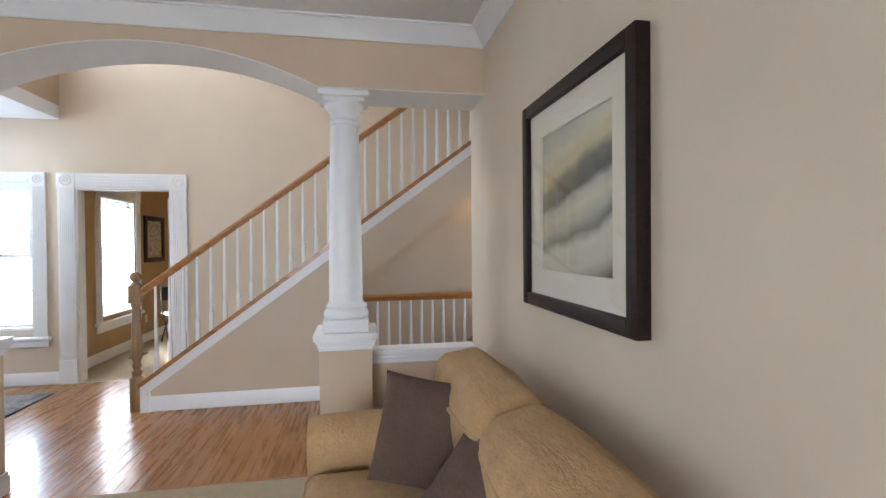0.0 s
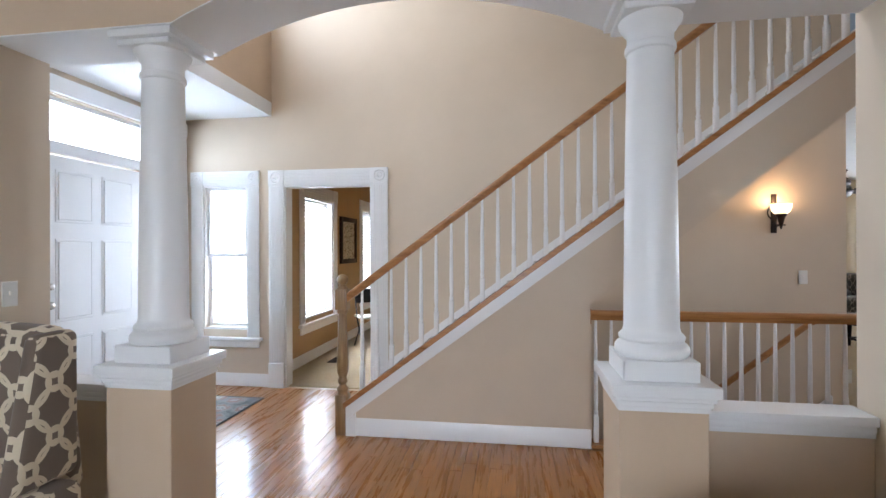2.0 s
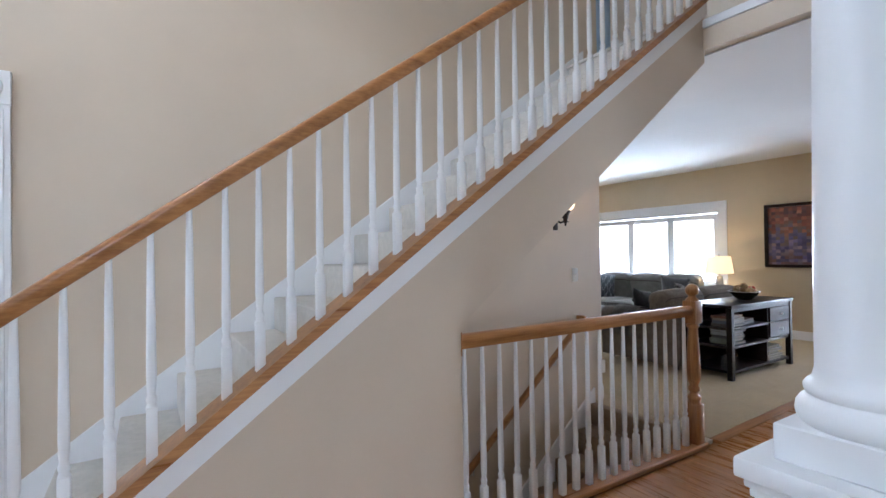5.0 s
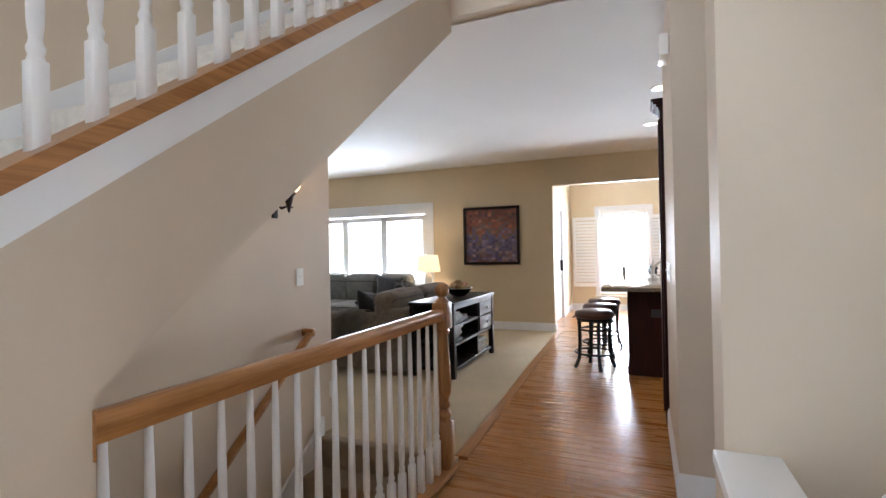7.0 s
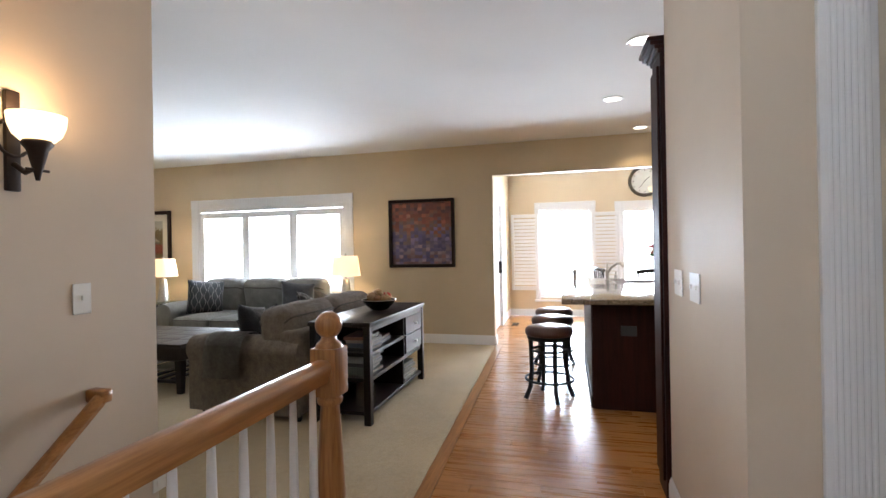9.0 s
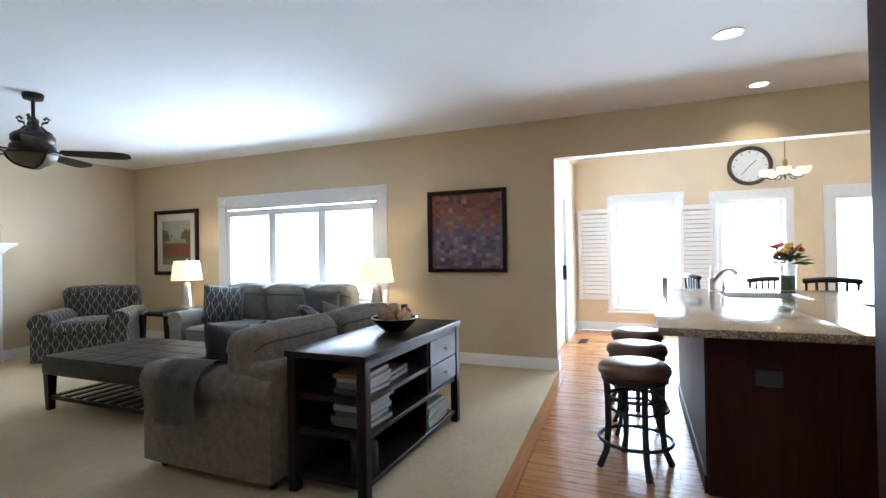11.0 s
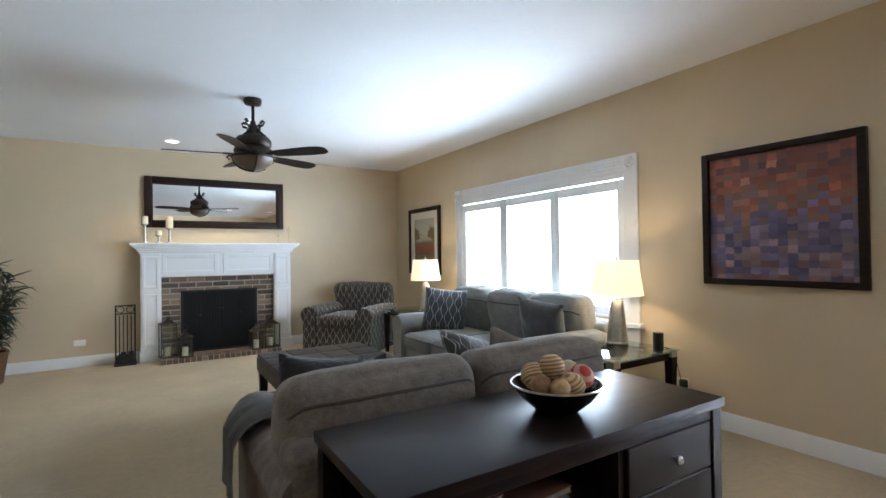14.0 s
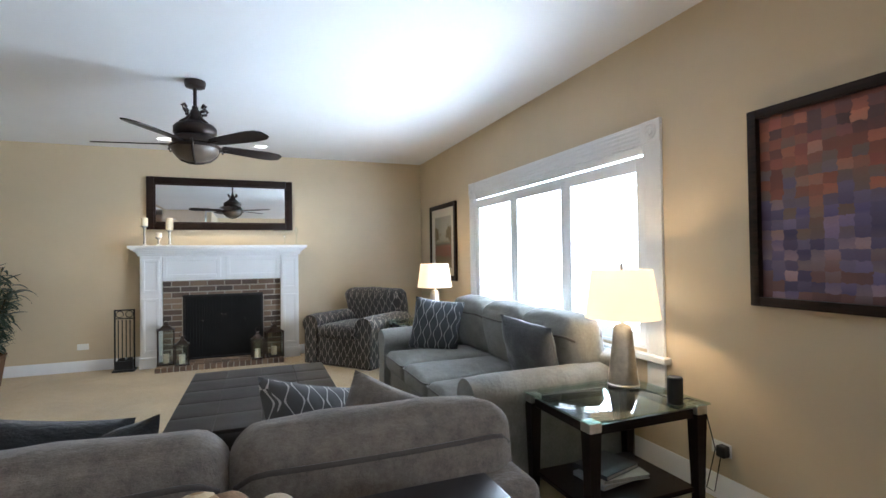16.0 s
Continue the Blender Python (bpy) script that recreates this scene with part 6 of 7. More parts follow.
part("light_bowl", bm, paint("amber_glass", (0.12, 0.09, 0.065), 0.42, 0.15, 0.0, 8.0), fan, "smoky alabaster light bowl", smooth=60)
bm = bmesh.new()
lathe(bm, [(0.10, -0.508), (0.182, -0.515), (0.190, -0.525), (0.182, -0.538), (0.170, -0.535)], seg=32, caps=False)
part("fitter_ring", bm, M_BRONZE, fan)
for k in range(3):
    bm = bmesh.new()
    tube(bm, [(0.215, 0, -0.545), (0.235, 0, -0.525), (0.22, 0, -0.505), (0.19, 0, -0.522), (0.168, 0, -0.575), (0.12, 0, -0.619), (0.055, 0, -0.643), (0.0, 0, -0.652)], 0.009, 8)
    part("bowl_strap", bm, M_BRONZE, fan, "", pose(0, 0, 0, 0, 0, 30 + 120 * k), 60)


def downlight(x, y, z=H, power=8.0):
    t = thing("recessed_light", "white recessed ceiling downlight, switched on", "light", pose(x, y, z), "recessed ceiling lights")
    bm = bmesh.new()
    lathe(bm, [(0.095, -0.001), (0.092, -0.008), (0.075, -0.006), (0.070, -0.001)], seg=28, caps=False)
    part("trim_ring", bm, M_WHITE, t)
    bm = bmesh.new()
    lathe(bm, [(0.070, -0.003), (0.001, -0.003)], seg=28, caps=False)
    part("lens", bm, M_CAN, t, "glowing lens")
    d = lamp_data("SPOT", "downlight_beam", power, (1, 0.78, 0.50))
    d.spot_size, d.spot_blend, d.shadow_soft_size = radians(110), 0.6, 0.06
    o = new("downlight_beam", d)
    o.location = (x, y, z - 0.03)


for p in ((5.50, 2.99), (6.75, 2.57), (4.19, 2.92), (3.71, 10.53), (4.76, 10.60)):
    downlight(*p, H, 36.0 if p[1] > 8 else 22.0)

# things on mantel and hearth
def candle(x, y, z, r, h, stand):
    t = thing("candle_holder", "cream pillar candle on a silvered glass holder", "candle", pose(x, y, z), "candles on the mantel")
    bm = bmesh.new()
    lathe(bm, [(0.038, 0), (0.036, 0.008), (0.012, 0.02), (0.012, stand - 0.03), (0.02, stand - 0.015), (0.040, stand - 0.006), (0.041, stand)], seg=20)
    part("stand", bm, M_MERCURY, t, "pale silvered glass stand", smooth=60)
    bm = bmesh.new()
    lathe(bm, [(r, stand), (r, stand + h - 0.004), (r - 0.006, stand + h), (0.004, stand + h - 0.006), (0.002, stand + h + 0.01)], seg=20)
    part("wax", bm, M_CANDLE, t, "cream wax pillar")


for q in ((3.42, 10.98, 0.038, 0.10, 0.24), (3.57, 10.99, 0.036, 0.06, 0.10), (3.69, 10.98, 0.042, 0.15, 0.19)):
    candle(q[0], q[1], 1.513, q[2], q[3], q[4])
for x, h in ((5.05, 0.15), (5.20, 0.25)):
    t = thing("bird_figurine", "small clear glass bird ornament on the mantel", "ornament", pose(x, 10.99, 1.513))
    bm = bmesh.new()
    lathe(bm, [(0.028, 0), (0.03, 0.01), (0.008, 0.02), (0.008, h * 0.55), (0.026, h * 0.7), (0.022, h * 0.85), (0.004, h)], seg=16)
    part("body", bm, M_CLEAR, t, smooth=60)


def lantern(x, y, s, h, z=0.065):
    t = thing("lantern", "dark metal candle lantern with glass sides on the hearth", "lantern", pose(x, y, z, 0, 0, 8), "lanterns on the hearth")
    for sx in (-1, 1):
        for sy in (-1, 1):
            part("post", one_box(sx * s - 0.006, sx * s + 0.006, sy * s - 0.006, sy * s + 0.006, 0.012, h, 0.001), M_BRONZE, t)
    bm = bmesh.new()
    box(bm, -s - 0.012, s + 0.012, -s - 0.012, s + 0.012, 0, 0.014, 0.003)
    part("base", bm, M_BRONZE, t)
    bm = bmesh.new()
    lathe(bm, [((s + 0.015) * 1.41, h), (s * 1.2, h + 0.01), (s * 0.55, h + 0.05), (s * 0.4, h + 0.055), (s * 0.4, h + 0.075), (0.004, h + 0.095)], seg=4)
    bmesh.ops.rotate(bm, verts=bm.verts[:], matrix=Matrix.Rotation(radians(45), 3, "Z"))
    part("roof", bm, M_BRONZE, t)
    bm = bmesh.new()
    tube(bm, [(0.03 * math.cos(2 * math.pi * k / 16), 0, h + 0.115 + 0.03 * math.sin(2 * math.pi * k / 16)) for k in range(16)], 0.003, 6, True)
    part("ring", bm, M_BRONZE, t, smooth=60)
    for q in ((-s, s, -s, -s + 0.002), (-s, s, s - 0.002, s), (-s, -s + 0.002, -s, s), (s - 0.002, s, -s, s)):
        p = part("glass_pane", one_box(q[0], q[1], q[2], q[3], 0.014, h), M_CLEAR, t)
        p.visible_shadow = False
    bm = bmesh.new()
    lathe(bm, [(0.034, 0.014), (0.034, 0.12), (0.002, 0.125), (0.001, 0.135)], seg=16)
    part("candle", bm, M_CANDLE, t, "cream candle")


lantern(3.66, 10.88, 0.085, 0.42)
lantern(3.85, 10.77, 0.068, 0.25)
lantern(4.70, 10.77, 0.064, 0.25)
lantern(4.90, 10.86, 0.10, 0.32)

tool = thing("fireplace_tools", "black iron fireplace tool set in a rack", "fireplace tools", pose(3.21, 10.98, 0))
bm = bmesh.new()
box(bm, -0.115, 0.115, -0.08, 0.08, 0.006, 0.03, 0.004)
part("base", bm, M_BLACK, tool)
for x in (-0.10, 0.10):
    part("post", one_box(x - 0.008, x + 0.008, -0.008, 0.008, 0.03, 0.74, 0.002), M_BLACK, tool)
bm = bmesh.new()
box(bm, -0.108, 0.108, -0.012, 0.012, 0.73, 0.745, 0.002)
box(bm, -0.10, 0.10, -0.008, 0.008, 0.63, 0.642, 0.002)
for x in (-0.05, 0.05):
    tube(bm, [(x + 0.038 * math.cos(2 * math.pi * k / 16), 0, 0.687 + 0.038 * math.sin(2 * math.pi * k / 16)) for k in range(16)], 0.005, 6, True)
part("scroll_top", bm, M_BLACK, tool)
for k, x in enumerate((-0.06, -0.02, 0.02, 0.06)):
    bm = bmesh.new()
    tube(bm, [(x, -0.02, 0.62), (x, -0.02, 0.16)], 0.006, 8)
    if k % 2:
        box(bm, x - 0.03, x + 0.03, -0.03, -0.012, 0.07, 0.17, 0.004)
    else:
        tube(bm, [(x, -0.02, 0.16), (x, -0.02, 0.08)], [0.006, 0.018], 8)
    part("tool", bm, M_BLACK, tool)
bm = bmesh.new()
box(bm, -0.09, 0.09, -0.05, 0.04, 0.03, 0.13, 0.006)
part("bin", bm, M_BLACK, tool)

# plant in a wicker basket
pl = thing("potted_plant", "leafy green plant in a brown wicker basket", "plant", pose(1.99, 10.72, 0))
bm = bmesh.new()
rows = []
for k in range(15):
    z = 0.006 + 0.33 * k / 14
    r = 0.135 + 0.045 * k / 14
    rows.append([bm.verts.new(((r + 0.006 * (1 if (i + k) % 2 else -1)) * math.cos(2 * math.pi * i / 48), (r + 0.006 * (1 if (i + k) % 2 else -1)) * math.sin(2 * math.pi * i / 48), z)) for i in range(48)])
for a, b in zip(rows, rows[1:]):
    for i in range(48):
        bm.faces.new((a[i], a[(i + 1) % 48], b[(i + 1) % 48], b[i]))
bm.faces.new(rows[0][::-1])
bk = part("basket", bm, M_WICKER, pl, "brown wicker basket", smooth=20)
bm = bmesh.new()
tube(bm, [(0.182 * math.cos(2 * math.pi * k / 32), 0.182 * math.sin(2 * math.pi * k / 32), 0.337) for k in range(32)], 0.012, 8, True)
part("rim", bm, M_WICKER, bk, smooth=60)
bm = bmesh.new()
lathe(bm, [(0.172, 0.30), (0.001, 0.31)], seg=24, caps=False)
part("soil", bm, paint("soil", (0.03, 0.02, 0.014), 1.0, 0.3, 0.8, 40.0), pl)
rp = random.Random(21)
stems, leaves = bmesh.new(), bmesh.new()
for s in range(15):
    a, lean, hh = rp.uniform(0, 2 * math.pi), rp.uniform(0.05, 0.30), rp.uniform(0.45, 1.0)
    pts = [Vector((0.06 * math.cos(a), 0.06 * math.sin(a), 0.30)) + Vector((math.cos(a) * lean * (k / 6) ** 1.5, math.sin(a) * lean * (k / 6) ** 1.5, hh * k / 6)) for k in range(7)]
    tube(stems, pts, [0.008 - 0.0008 * k for k in range(7)], 6)
    for j in range(36):
        t = rp.uniform(0.12, 1.0) * 6
        k = min(5, int(t))
        base = pts[k].lerp(pts[k + 1], t - k)
        b = rp.uniform(0, 2 * math.pi)
        ln, wd, dr = rp.uniform(0.14, 0.27), rp.uniform(0.014, 0.026), rp.uniform(-0.1, 0.9)
        out = Vector((math.cos(b), math.sin(b), 0))
        side = Vector((-math.sin(b), math.cos(b), 0))
        prev = None
        for m in range(6):
            u = m / 5
            c = base + out * (ln * u * (1 - 0.15 * u * u)) + Vector((0, 0, ln * (0.35 * u - dr * u * u)))
            w = wd * math.sin(math.pi * (0.06 + 0.94 * u) ** 0.8) + 0.0008
            cur = (leaves.verts.new(c - side * w + Vector((0, 0, w * 0.4))), leaves.verts.new(c - Vector((0, 0, 0.001))), leaves.verts.new(c + side * w + Vector((0, 0, w * 0.4))))
            if prev:
                leaves.faces.new((prev[0], prev[1], cur[1], cur[0]))
                leaves.faces.new((prev[1], prev[2], cur[2], cur[1]))
            prev = cur
part("stem", stems, M_STEM, pl, smooth=60)
tagged(part("foliage", leaves, M_LEAF, pl, "long narrow dark green leaves", smooth=80), kind="stuff")


def wall_plate(name, at, w, h, label, kind):
    """Switch or outlet plate on a wall at y = 0."""
    t = thing(name, label, "switch" if kind == "switch" else "outlet", at)
    part("plate", one_box(-w / 2, w / 2, -0.006, -0.001, -h / 2, h / 2, 0.002), M_PLASTIC, t)
    n = max(1, round(w / 0.075)) if kind == "switch" else 2
    for i in range(n):
        if kind == "switch":
            x = -w / 2 + w * (i + 0.5) / n
            part("toggle", one_box(x - 0.006, x + 0.006, -0.014, -0.005, -0.006, 0.012, 0.002), M_PLASTIC, t)
        else:
            q = (-0.025 + 0.05 * i) if w > h else 0
            z = 0 if w > h else (-0.022 + 0.044 * i)
            part("socket", one_box(q - 0.014, q + 0.014, -0.008, -0.005, z - 0.014, z + 0.014, 0.002), M_PLASTIC, t)
    return t


wall_plate("light_switch", pose(2.06, BACK, 1.145), 0.072, 0.118, "white light switch on the stair wall", "switch")
wall_plate("light_switch", pose(-2.778, 2.64, 1.195, 0, 0, 90), 0.072, 0.118, "white light switch on the entry wall", "switch")
wall_plate("light_switch", pose(2.74, 2.945, 1.14, 0, 0, 180), 0.15, 0.118, "double white light switch on the hall wall", "switch")
wall_plate("light_switch", pose(3.03, 2.945, 1.14, 0, 0, 180), 0.15, 0.118, "double white light switch on the hall wall", "switch")
wall_plate("wall_outlet", pose(2.74, FIRE, 0.30), 0.118, 0.072, "white wall outlet near the fireplace", "outlet")
wall_plate("wall_outlet", pose(EAST, 6.12, 0.28, 0, 0, -90), 0.118, 0.072, "white wall outlet with a black plug", "outlet")
wall_plate("wall_outlet", pose(2.40, BACK, 0.30), 0.072, 0.118, "white wall outlet at the stair wall", "outlet")
wall_plate("wall_outlet", pose(-2.95, 7.45, 0.35, 0, 0, 90), 0.072, 0.118, "white wall outlet in the study", "outlet")
wall_plate("wall_outlet", pose(10.0, 2.75, 0.30, 0, 0, -90), 0.118, 0.072, "white wall outlet in the nook", "outlet")
plug = thing("power_plug", "black power adapter in the wall outlet", "plug", pose(EAST - 0.008, 6.09, 0.28))
part("body", one_box(-0.05, 0, -0.025, 0.025, -0.03, 0.03, 0.006), M_BLACKPLASTIC, plug)

# ---- kitchen and breakfast nook ----
isl = thing("kitchen_island", "dark cherry kitchen island with panelled sides", "kitchen island", pose(0, 0, 0))
part("body", one_box(4.68, 6.55, 2.78, 3.25, 0.004, 0.875, 0.003), M_CHERRY, isl, "dark cherry carcass")
part("end_panel", one_box(4.660, 4.6815, 2.70, 3.255, 0.004, 0.875, 0.004), M_CHERRY, isl, "smooth cherry end panel")
part("return_body", one_box(4.68, 5.79, 2.28, 2.779, 0.004, 0.875, 0.003), M_CHERRY, isl, "dark cherry carcass")
part("return_panel", one_box(4.660, 4.6795, 2.275, 2.698, 0.004, 0.875, 0.004), M_CHERRY, isl, "smooth cherry end panel")
part("side_panel", one_box(4.682, 6.55, 3.249, 3.262, 0.10, 0.875, 0.003), M_CHERRY, isl, "smooth cherry side panel")
part("base_moulding", one_box(4.682, 6.55, 3.249, 3.272, 0.004, 0.098, 0.004), M_CHERRY, isl)
part("outlet", one_box(4.656, 4.664, 2.92, 3.04, 0.60, 0.68, 0.003), M_BLACKPLASTIC, isl, "black outlet plate")
wing = thing("base_cabinet", "dark cherry base cabinets of the counter wing", "cabinet", pose(0, 0, 0))
part("body", one_box(5.82, 6.55, 1.2, 2.775, 0.004, 0.875, 0.003), M_CHERRY, wing)
for k in range(3):
    y = 1.24 + 0.51 * k
    d = part("cabinet_door", one_box(5.798, 5.819, y, y + 0.48, 0.12, 0.68, 0.004), M_CHERRY, wing, "cherry cabinet door")
    part("handle", one_box(5.775, 5.79, y + 0.03, y + 0.045, 0.56, 0.66, 0.004), M_STEEL, d)
    d = part("drawer", one_box(5.798, 5.819, y, y + 0.48, 0.70, 0.86, 0.004), M_CHERRY, wing, "cherry drawer front")
    part("handle", one_box(5.775, 5.79, y + 0.19, y + 0.29, 0.775, 0.788, 0.004), M_STEEL, d)

# granite counter with the sink cut out
ct = thing("countertop", "polished speckled granite countertop with overhang", "countertop", pose(0, 0, 0))
part("bar_slab", one_box(4.38, 5.95, 2.69, 3.49, 0.876, 0.918, 0.006, seg=2), M_GRANITE, ct, "polished brown granite overhang")
part("return_slab", one_box(4.38, 5.779, 2.24, 2.6895, 0.876, 0.918, 0.004), M_GRANITE, ct, "polished brown granite beside the sink")
bm = bmesh.new()
for q in ((5.951, 6.95, 2.95, 3.49), (5.951, 6.02, 2.40, 2.95), (6.62, 6.95, 2.40, 2.95), (5.951, 6.95, 2.32, 2.40)):
    box(bm, q[0], q[1], q[2], q[3], 0.876, 0.918)
part("sink_slab", bm, M_GRANITE, ct, "polished brown granite round the sink")
part("wing_slab", one_box(5.78, 6.95, 1.15, 2.319, 0.876, 0.918, 0.004), M_GRANITE, ct, "polished brown granite wing")
part("corner_slab", one_box(5.78, 5.95, 2.3195, 2.6895, 0.876, 0.918, 0.002), M_GRANITE, ct)
bm = bmesh.new()
for q in ((6.02, 6.62, 2.40, 2.42, 0.72, 0.912), (6.02, 6.62, 2.93, 2.95, 0.72, 0.912), (6.02, 6.04, 2.42, 2.93, 0.72, 0.912), (6.60, 6.62, 2.42, 2.93, 0.72, 0.912), (6.02, 6.62, 2.40, 2.95, 0.70, 0.72)):
    box(bm, *q)
sk = thing("kitchen_sink", "stainless steel undermount sink in the counter", "sink", pose(0, 0, 0))
part("basin", bm, M_STEEL, sk)
fc = thing("faucet", "brushed nickel pull-out kitchen faucet", "faucet", pose(6.56, 2.99, 0.919, 0, 0, -120))
bm = bmesh.new()
lathe(bm, [(0.028, 0), (0.028, 0.01), (0.020, 0.02), (0.020, 0.10), (0.024, 0.12), (0.012, 0.14)], seg=16)
part("body", bm, M_STEEL, fc)
bm = bmesh.new()
tube(bm, [(0, 0, 0.08), (0.05, 0, 0.15), (0.12, 0, 0.20), (0.17, 0, 0.20), (0.20, 0, 0.16)], [0.016, 0.016, 0.016, 0.018, 0.020], 10)
part("spout", bm, M_STEEL, fc, smooth=60)
bm = bmesh.new()
tube(bm, [(0, 0, 0.13), (-0.01, 0.02, 0.17), (-0.02, 0.05, 0.21)], [0.010, 0.009, 0.007], 8)
part("lever", bm, M_STEEL, fc, smooth=60)
sd = thing("soap_dispenser", "brushed nickel soap dispenser by the sink", "soap dispenser", pose(6.70, 2.88, 0.919))
bm = bmesh.new()
lathe(bm, [(0.018, 0), (0.018, 0.05), (0.008, 0.06), (0.008, 0.09), (0.02, 0.095), (0.004, 0.105)], seg=14)
part("body", bm, M_STEEL, sd)
sp = thing("salt_mill", "small steel and glass mill on the counter", "mill", pose(6.60, 3.36, 0.919))
bm = bmesh.new()
lathe(bm, [(0.024, 0), (0.024, 0.05), (0.020, 0.055), (0.026, 0.07), (0.026, 0.12), (0.004, 0.13)], seg=18)
part("body", bm, M_STEEL, sp)

# flowers
fl = thing("flower_vase", "glass vase with red and yellow flowers", "flowers", pose(6.88, 2.36, 0.919))
fl.scale = (1.35, 1.35, 1.35)
bm = bmesh.new()
lathe(bm, [(0.040, 0), (0.045, 0.01), (0.045, 0.12), (0.050, 0.17)], seg=24, caps=False)
part("vase", bm, M_CLEAR, fl, "clear glass vase", smooth=60)
bm = bmesh.new()
lathe(bm, [(0.042, 0.004), (0.042, 0.10), (0.001, 0.101)], seg=24)
part("water", bm, paint("vase_stems", (0.05, 0.09, 0.05), 0.3, 0.4, 0.1, 60.0), fl, "green stems in water")
rf = random.Random(3)
lv = bmesh.new()
for k in range(60):
    a, e = rf.uniform(0, 2 * math.pi), rf.uniform(0.1, 1.2)
    d = Vector((math.cos(a) * math.cos(e), math.sin(a) * math.cos(e), math.sin(e)))
    s = d.cross(Vector((0, 0, 1))).normalized()
    p0, ln, w = Vector((0, 0, 0.17)) + d * rf.uniform(0.02, 0.07), rf.uniform(0.06, 0.12), rf.uniform(0.012, 0.024)
    v = [lv.verts.new(p0), lv.verts.new(p0 + d * ln * 0.5 + s * w), lv.verts.new(p0 + d * ln - Vector((0, 0, 0.02))), lv.verts.new(p0 + d * ln * 0.5 - s * w)]
    lv.faces.new(v)
tagged(part("leaves", lv, paint("bouquet_leaf", (0.06, 0.14, 0.03), 0.5, 0.3, 0.1, 20.0), fl), kind="stuff")
for k in range(11):
    a, r = rf.uniform(0, 2 * math.pi), rf.uniform(0.02, 0.10)
    bm = bmesh.new()
    for j in range(9):
        b = 2 * math.pi * j / 9
        bmesh.ops.create_icosphere(bm, subdivisions=1, radius=0.014, matrix=Matrix.Translation((0.018 * math.cos(b), 0.018 * math.sin(b), 0.004 * (j % 2))) @ Matrix.Diagonal((1, 1, 0.6, 1)))
    bmesh.ops.create_icosphere(bm, subdivisions=1, radius=0.014, matrix=Matrix.Translation((0, 0, 0.006)))
    part("blossom", bm, M_FLOWERS[k % 3], fl, "", pose(r * math.cos(a), r * math.sin(a), 0.25 + rf.uniform(-0.02, 0.05), rf.uniform(-40, 40), rf.uniform(-40, 40)), 80)


def bar_stool():
    t = thing("bar_stool", "backless bar stool with brown leather seat and black legs", "stool", pose(0, 0, 0), "stools at the island")
    bm = bmesh.new()
    prof = [(0.16, 0.545), (0.195, 0.55), (0.207, 0.57), (0.205, 0.60), (0.185, 0.622), (0.12, 0.634), (0.04, 0.638), (0.001, 0.638)]
    lathe(bm, prof, seg=36)
    part("seat", bm, M_STOOL, t, "domed brown leather seat", smooth=60)
    bm = bmesh.new()
    lathe(bm, [(0.185, 0.515), (0.19, 0.52), (0.19, 0.548), (0.17, 0.55)], seg=36)
    part("seat_ring", bm, M_BLACK, t)
    for k in range(4):
        bm = bmesh.new()
        pts = [(0.165, 0, 0.53), (0.160, 0, 0.40), (0.158, 0, 0.25), (0.172, 0, 0.10), (0.215, 0, 0.002)]
        tube(bm, [Vector(p) for p in pts], [0.021, 0.019, 0.019, 0.019, 0.021], 4)
        part("leg", bm, M_BLACK, t, "", pose(0, 0, 0, 0, 0, 20 + 90 * k), 40)
    for z, r in ((0.17, 0.205), (0.42, 0.150)):
        bm = bmesh.new()
        tube(bm, [(r * math.cos(2 * math.pi * k / 36), r * math.sin(2 * math.pi * k / 36), z) for k in range(36)], 0.011, 8, True)
        part("foot_ring" if z < 0.3 else "upper_ring", bm, M_BLACK, t, smooth=60)
    return t


st = bar_stool()
st.matrix_basis = pose(4.90, 3.61, 0.001)
copy_thing(st, pose(5.52, 3.60, 0.001, 0, 0, 30))
copy_thing(st, pose(6.14, 3.60, 0.001, 0, 0, -20))

# tall cabinet beside the hall wall
tc = thing("tall_cabinet", "tall dark cherry cabinet with crown moulding", "cabinet", pose(0, 0, 0))
part("body", one_box(3.275, 3.50, 2.42, 2.966, 0.004, 2.30, 0.004), M_CHERRY, tc)
part("side_panel", one_box(3.30, 3.485, 2.967, 2.979, 0.10, 2.24, 0.003), M_CHERRY, tc)
bm = bmesh.new()
for k, d in enumerate((0.01, 0.025, 0.045, 0.06)):
    box(bm, 3.275, 3.50 + d, 2.42, 2.966 + d, 2.30 + 0.022 * k, 2.322 + 0.022 * k, 0.004)
part("crown", bm, M_CHERRY, tc, "stepped cherry crown")

# clock and chandelier
ck = thing("wall_clock", "large round wall clock with a bronze rim", "clock", pose(10.0, 2.05, 2.51, 0, 0, -90))
bm = bmesh.new()
lathe(bm, [(0.285, 0), (0.29, 0.02), (0.275, 0.04), (0.245, 0.045), (0.235, 0.03), (0.23, 0.02)], seg=48, caps=False)
bmesh.ops.rotate(bm, verts=bm.verts[:], matrix=Matrix.Rotation(radians(90), 3, "X"))
part("rim", bm, metal("clock_rim", (0.10, 0.085, 0.065), 0.5, 0.5), ck, smooth=60)
bm = bmesh.new()
lathe(bm, [(0.24, 0.012), (0.001, 0.012)], seg=48, caps=False)
bmesh.ops.rotate(bm, verts=bm.verts[:], matrix=Matrix.Rotation(radians(90), 3, "X"))
part("dial", bm, paint("dial", (0.80, 0.83, 0.80), 0.6, 0.05, 0.05, 6.0), ck, "pale aged dial")
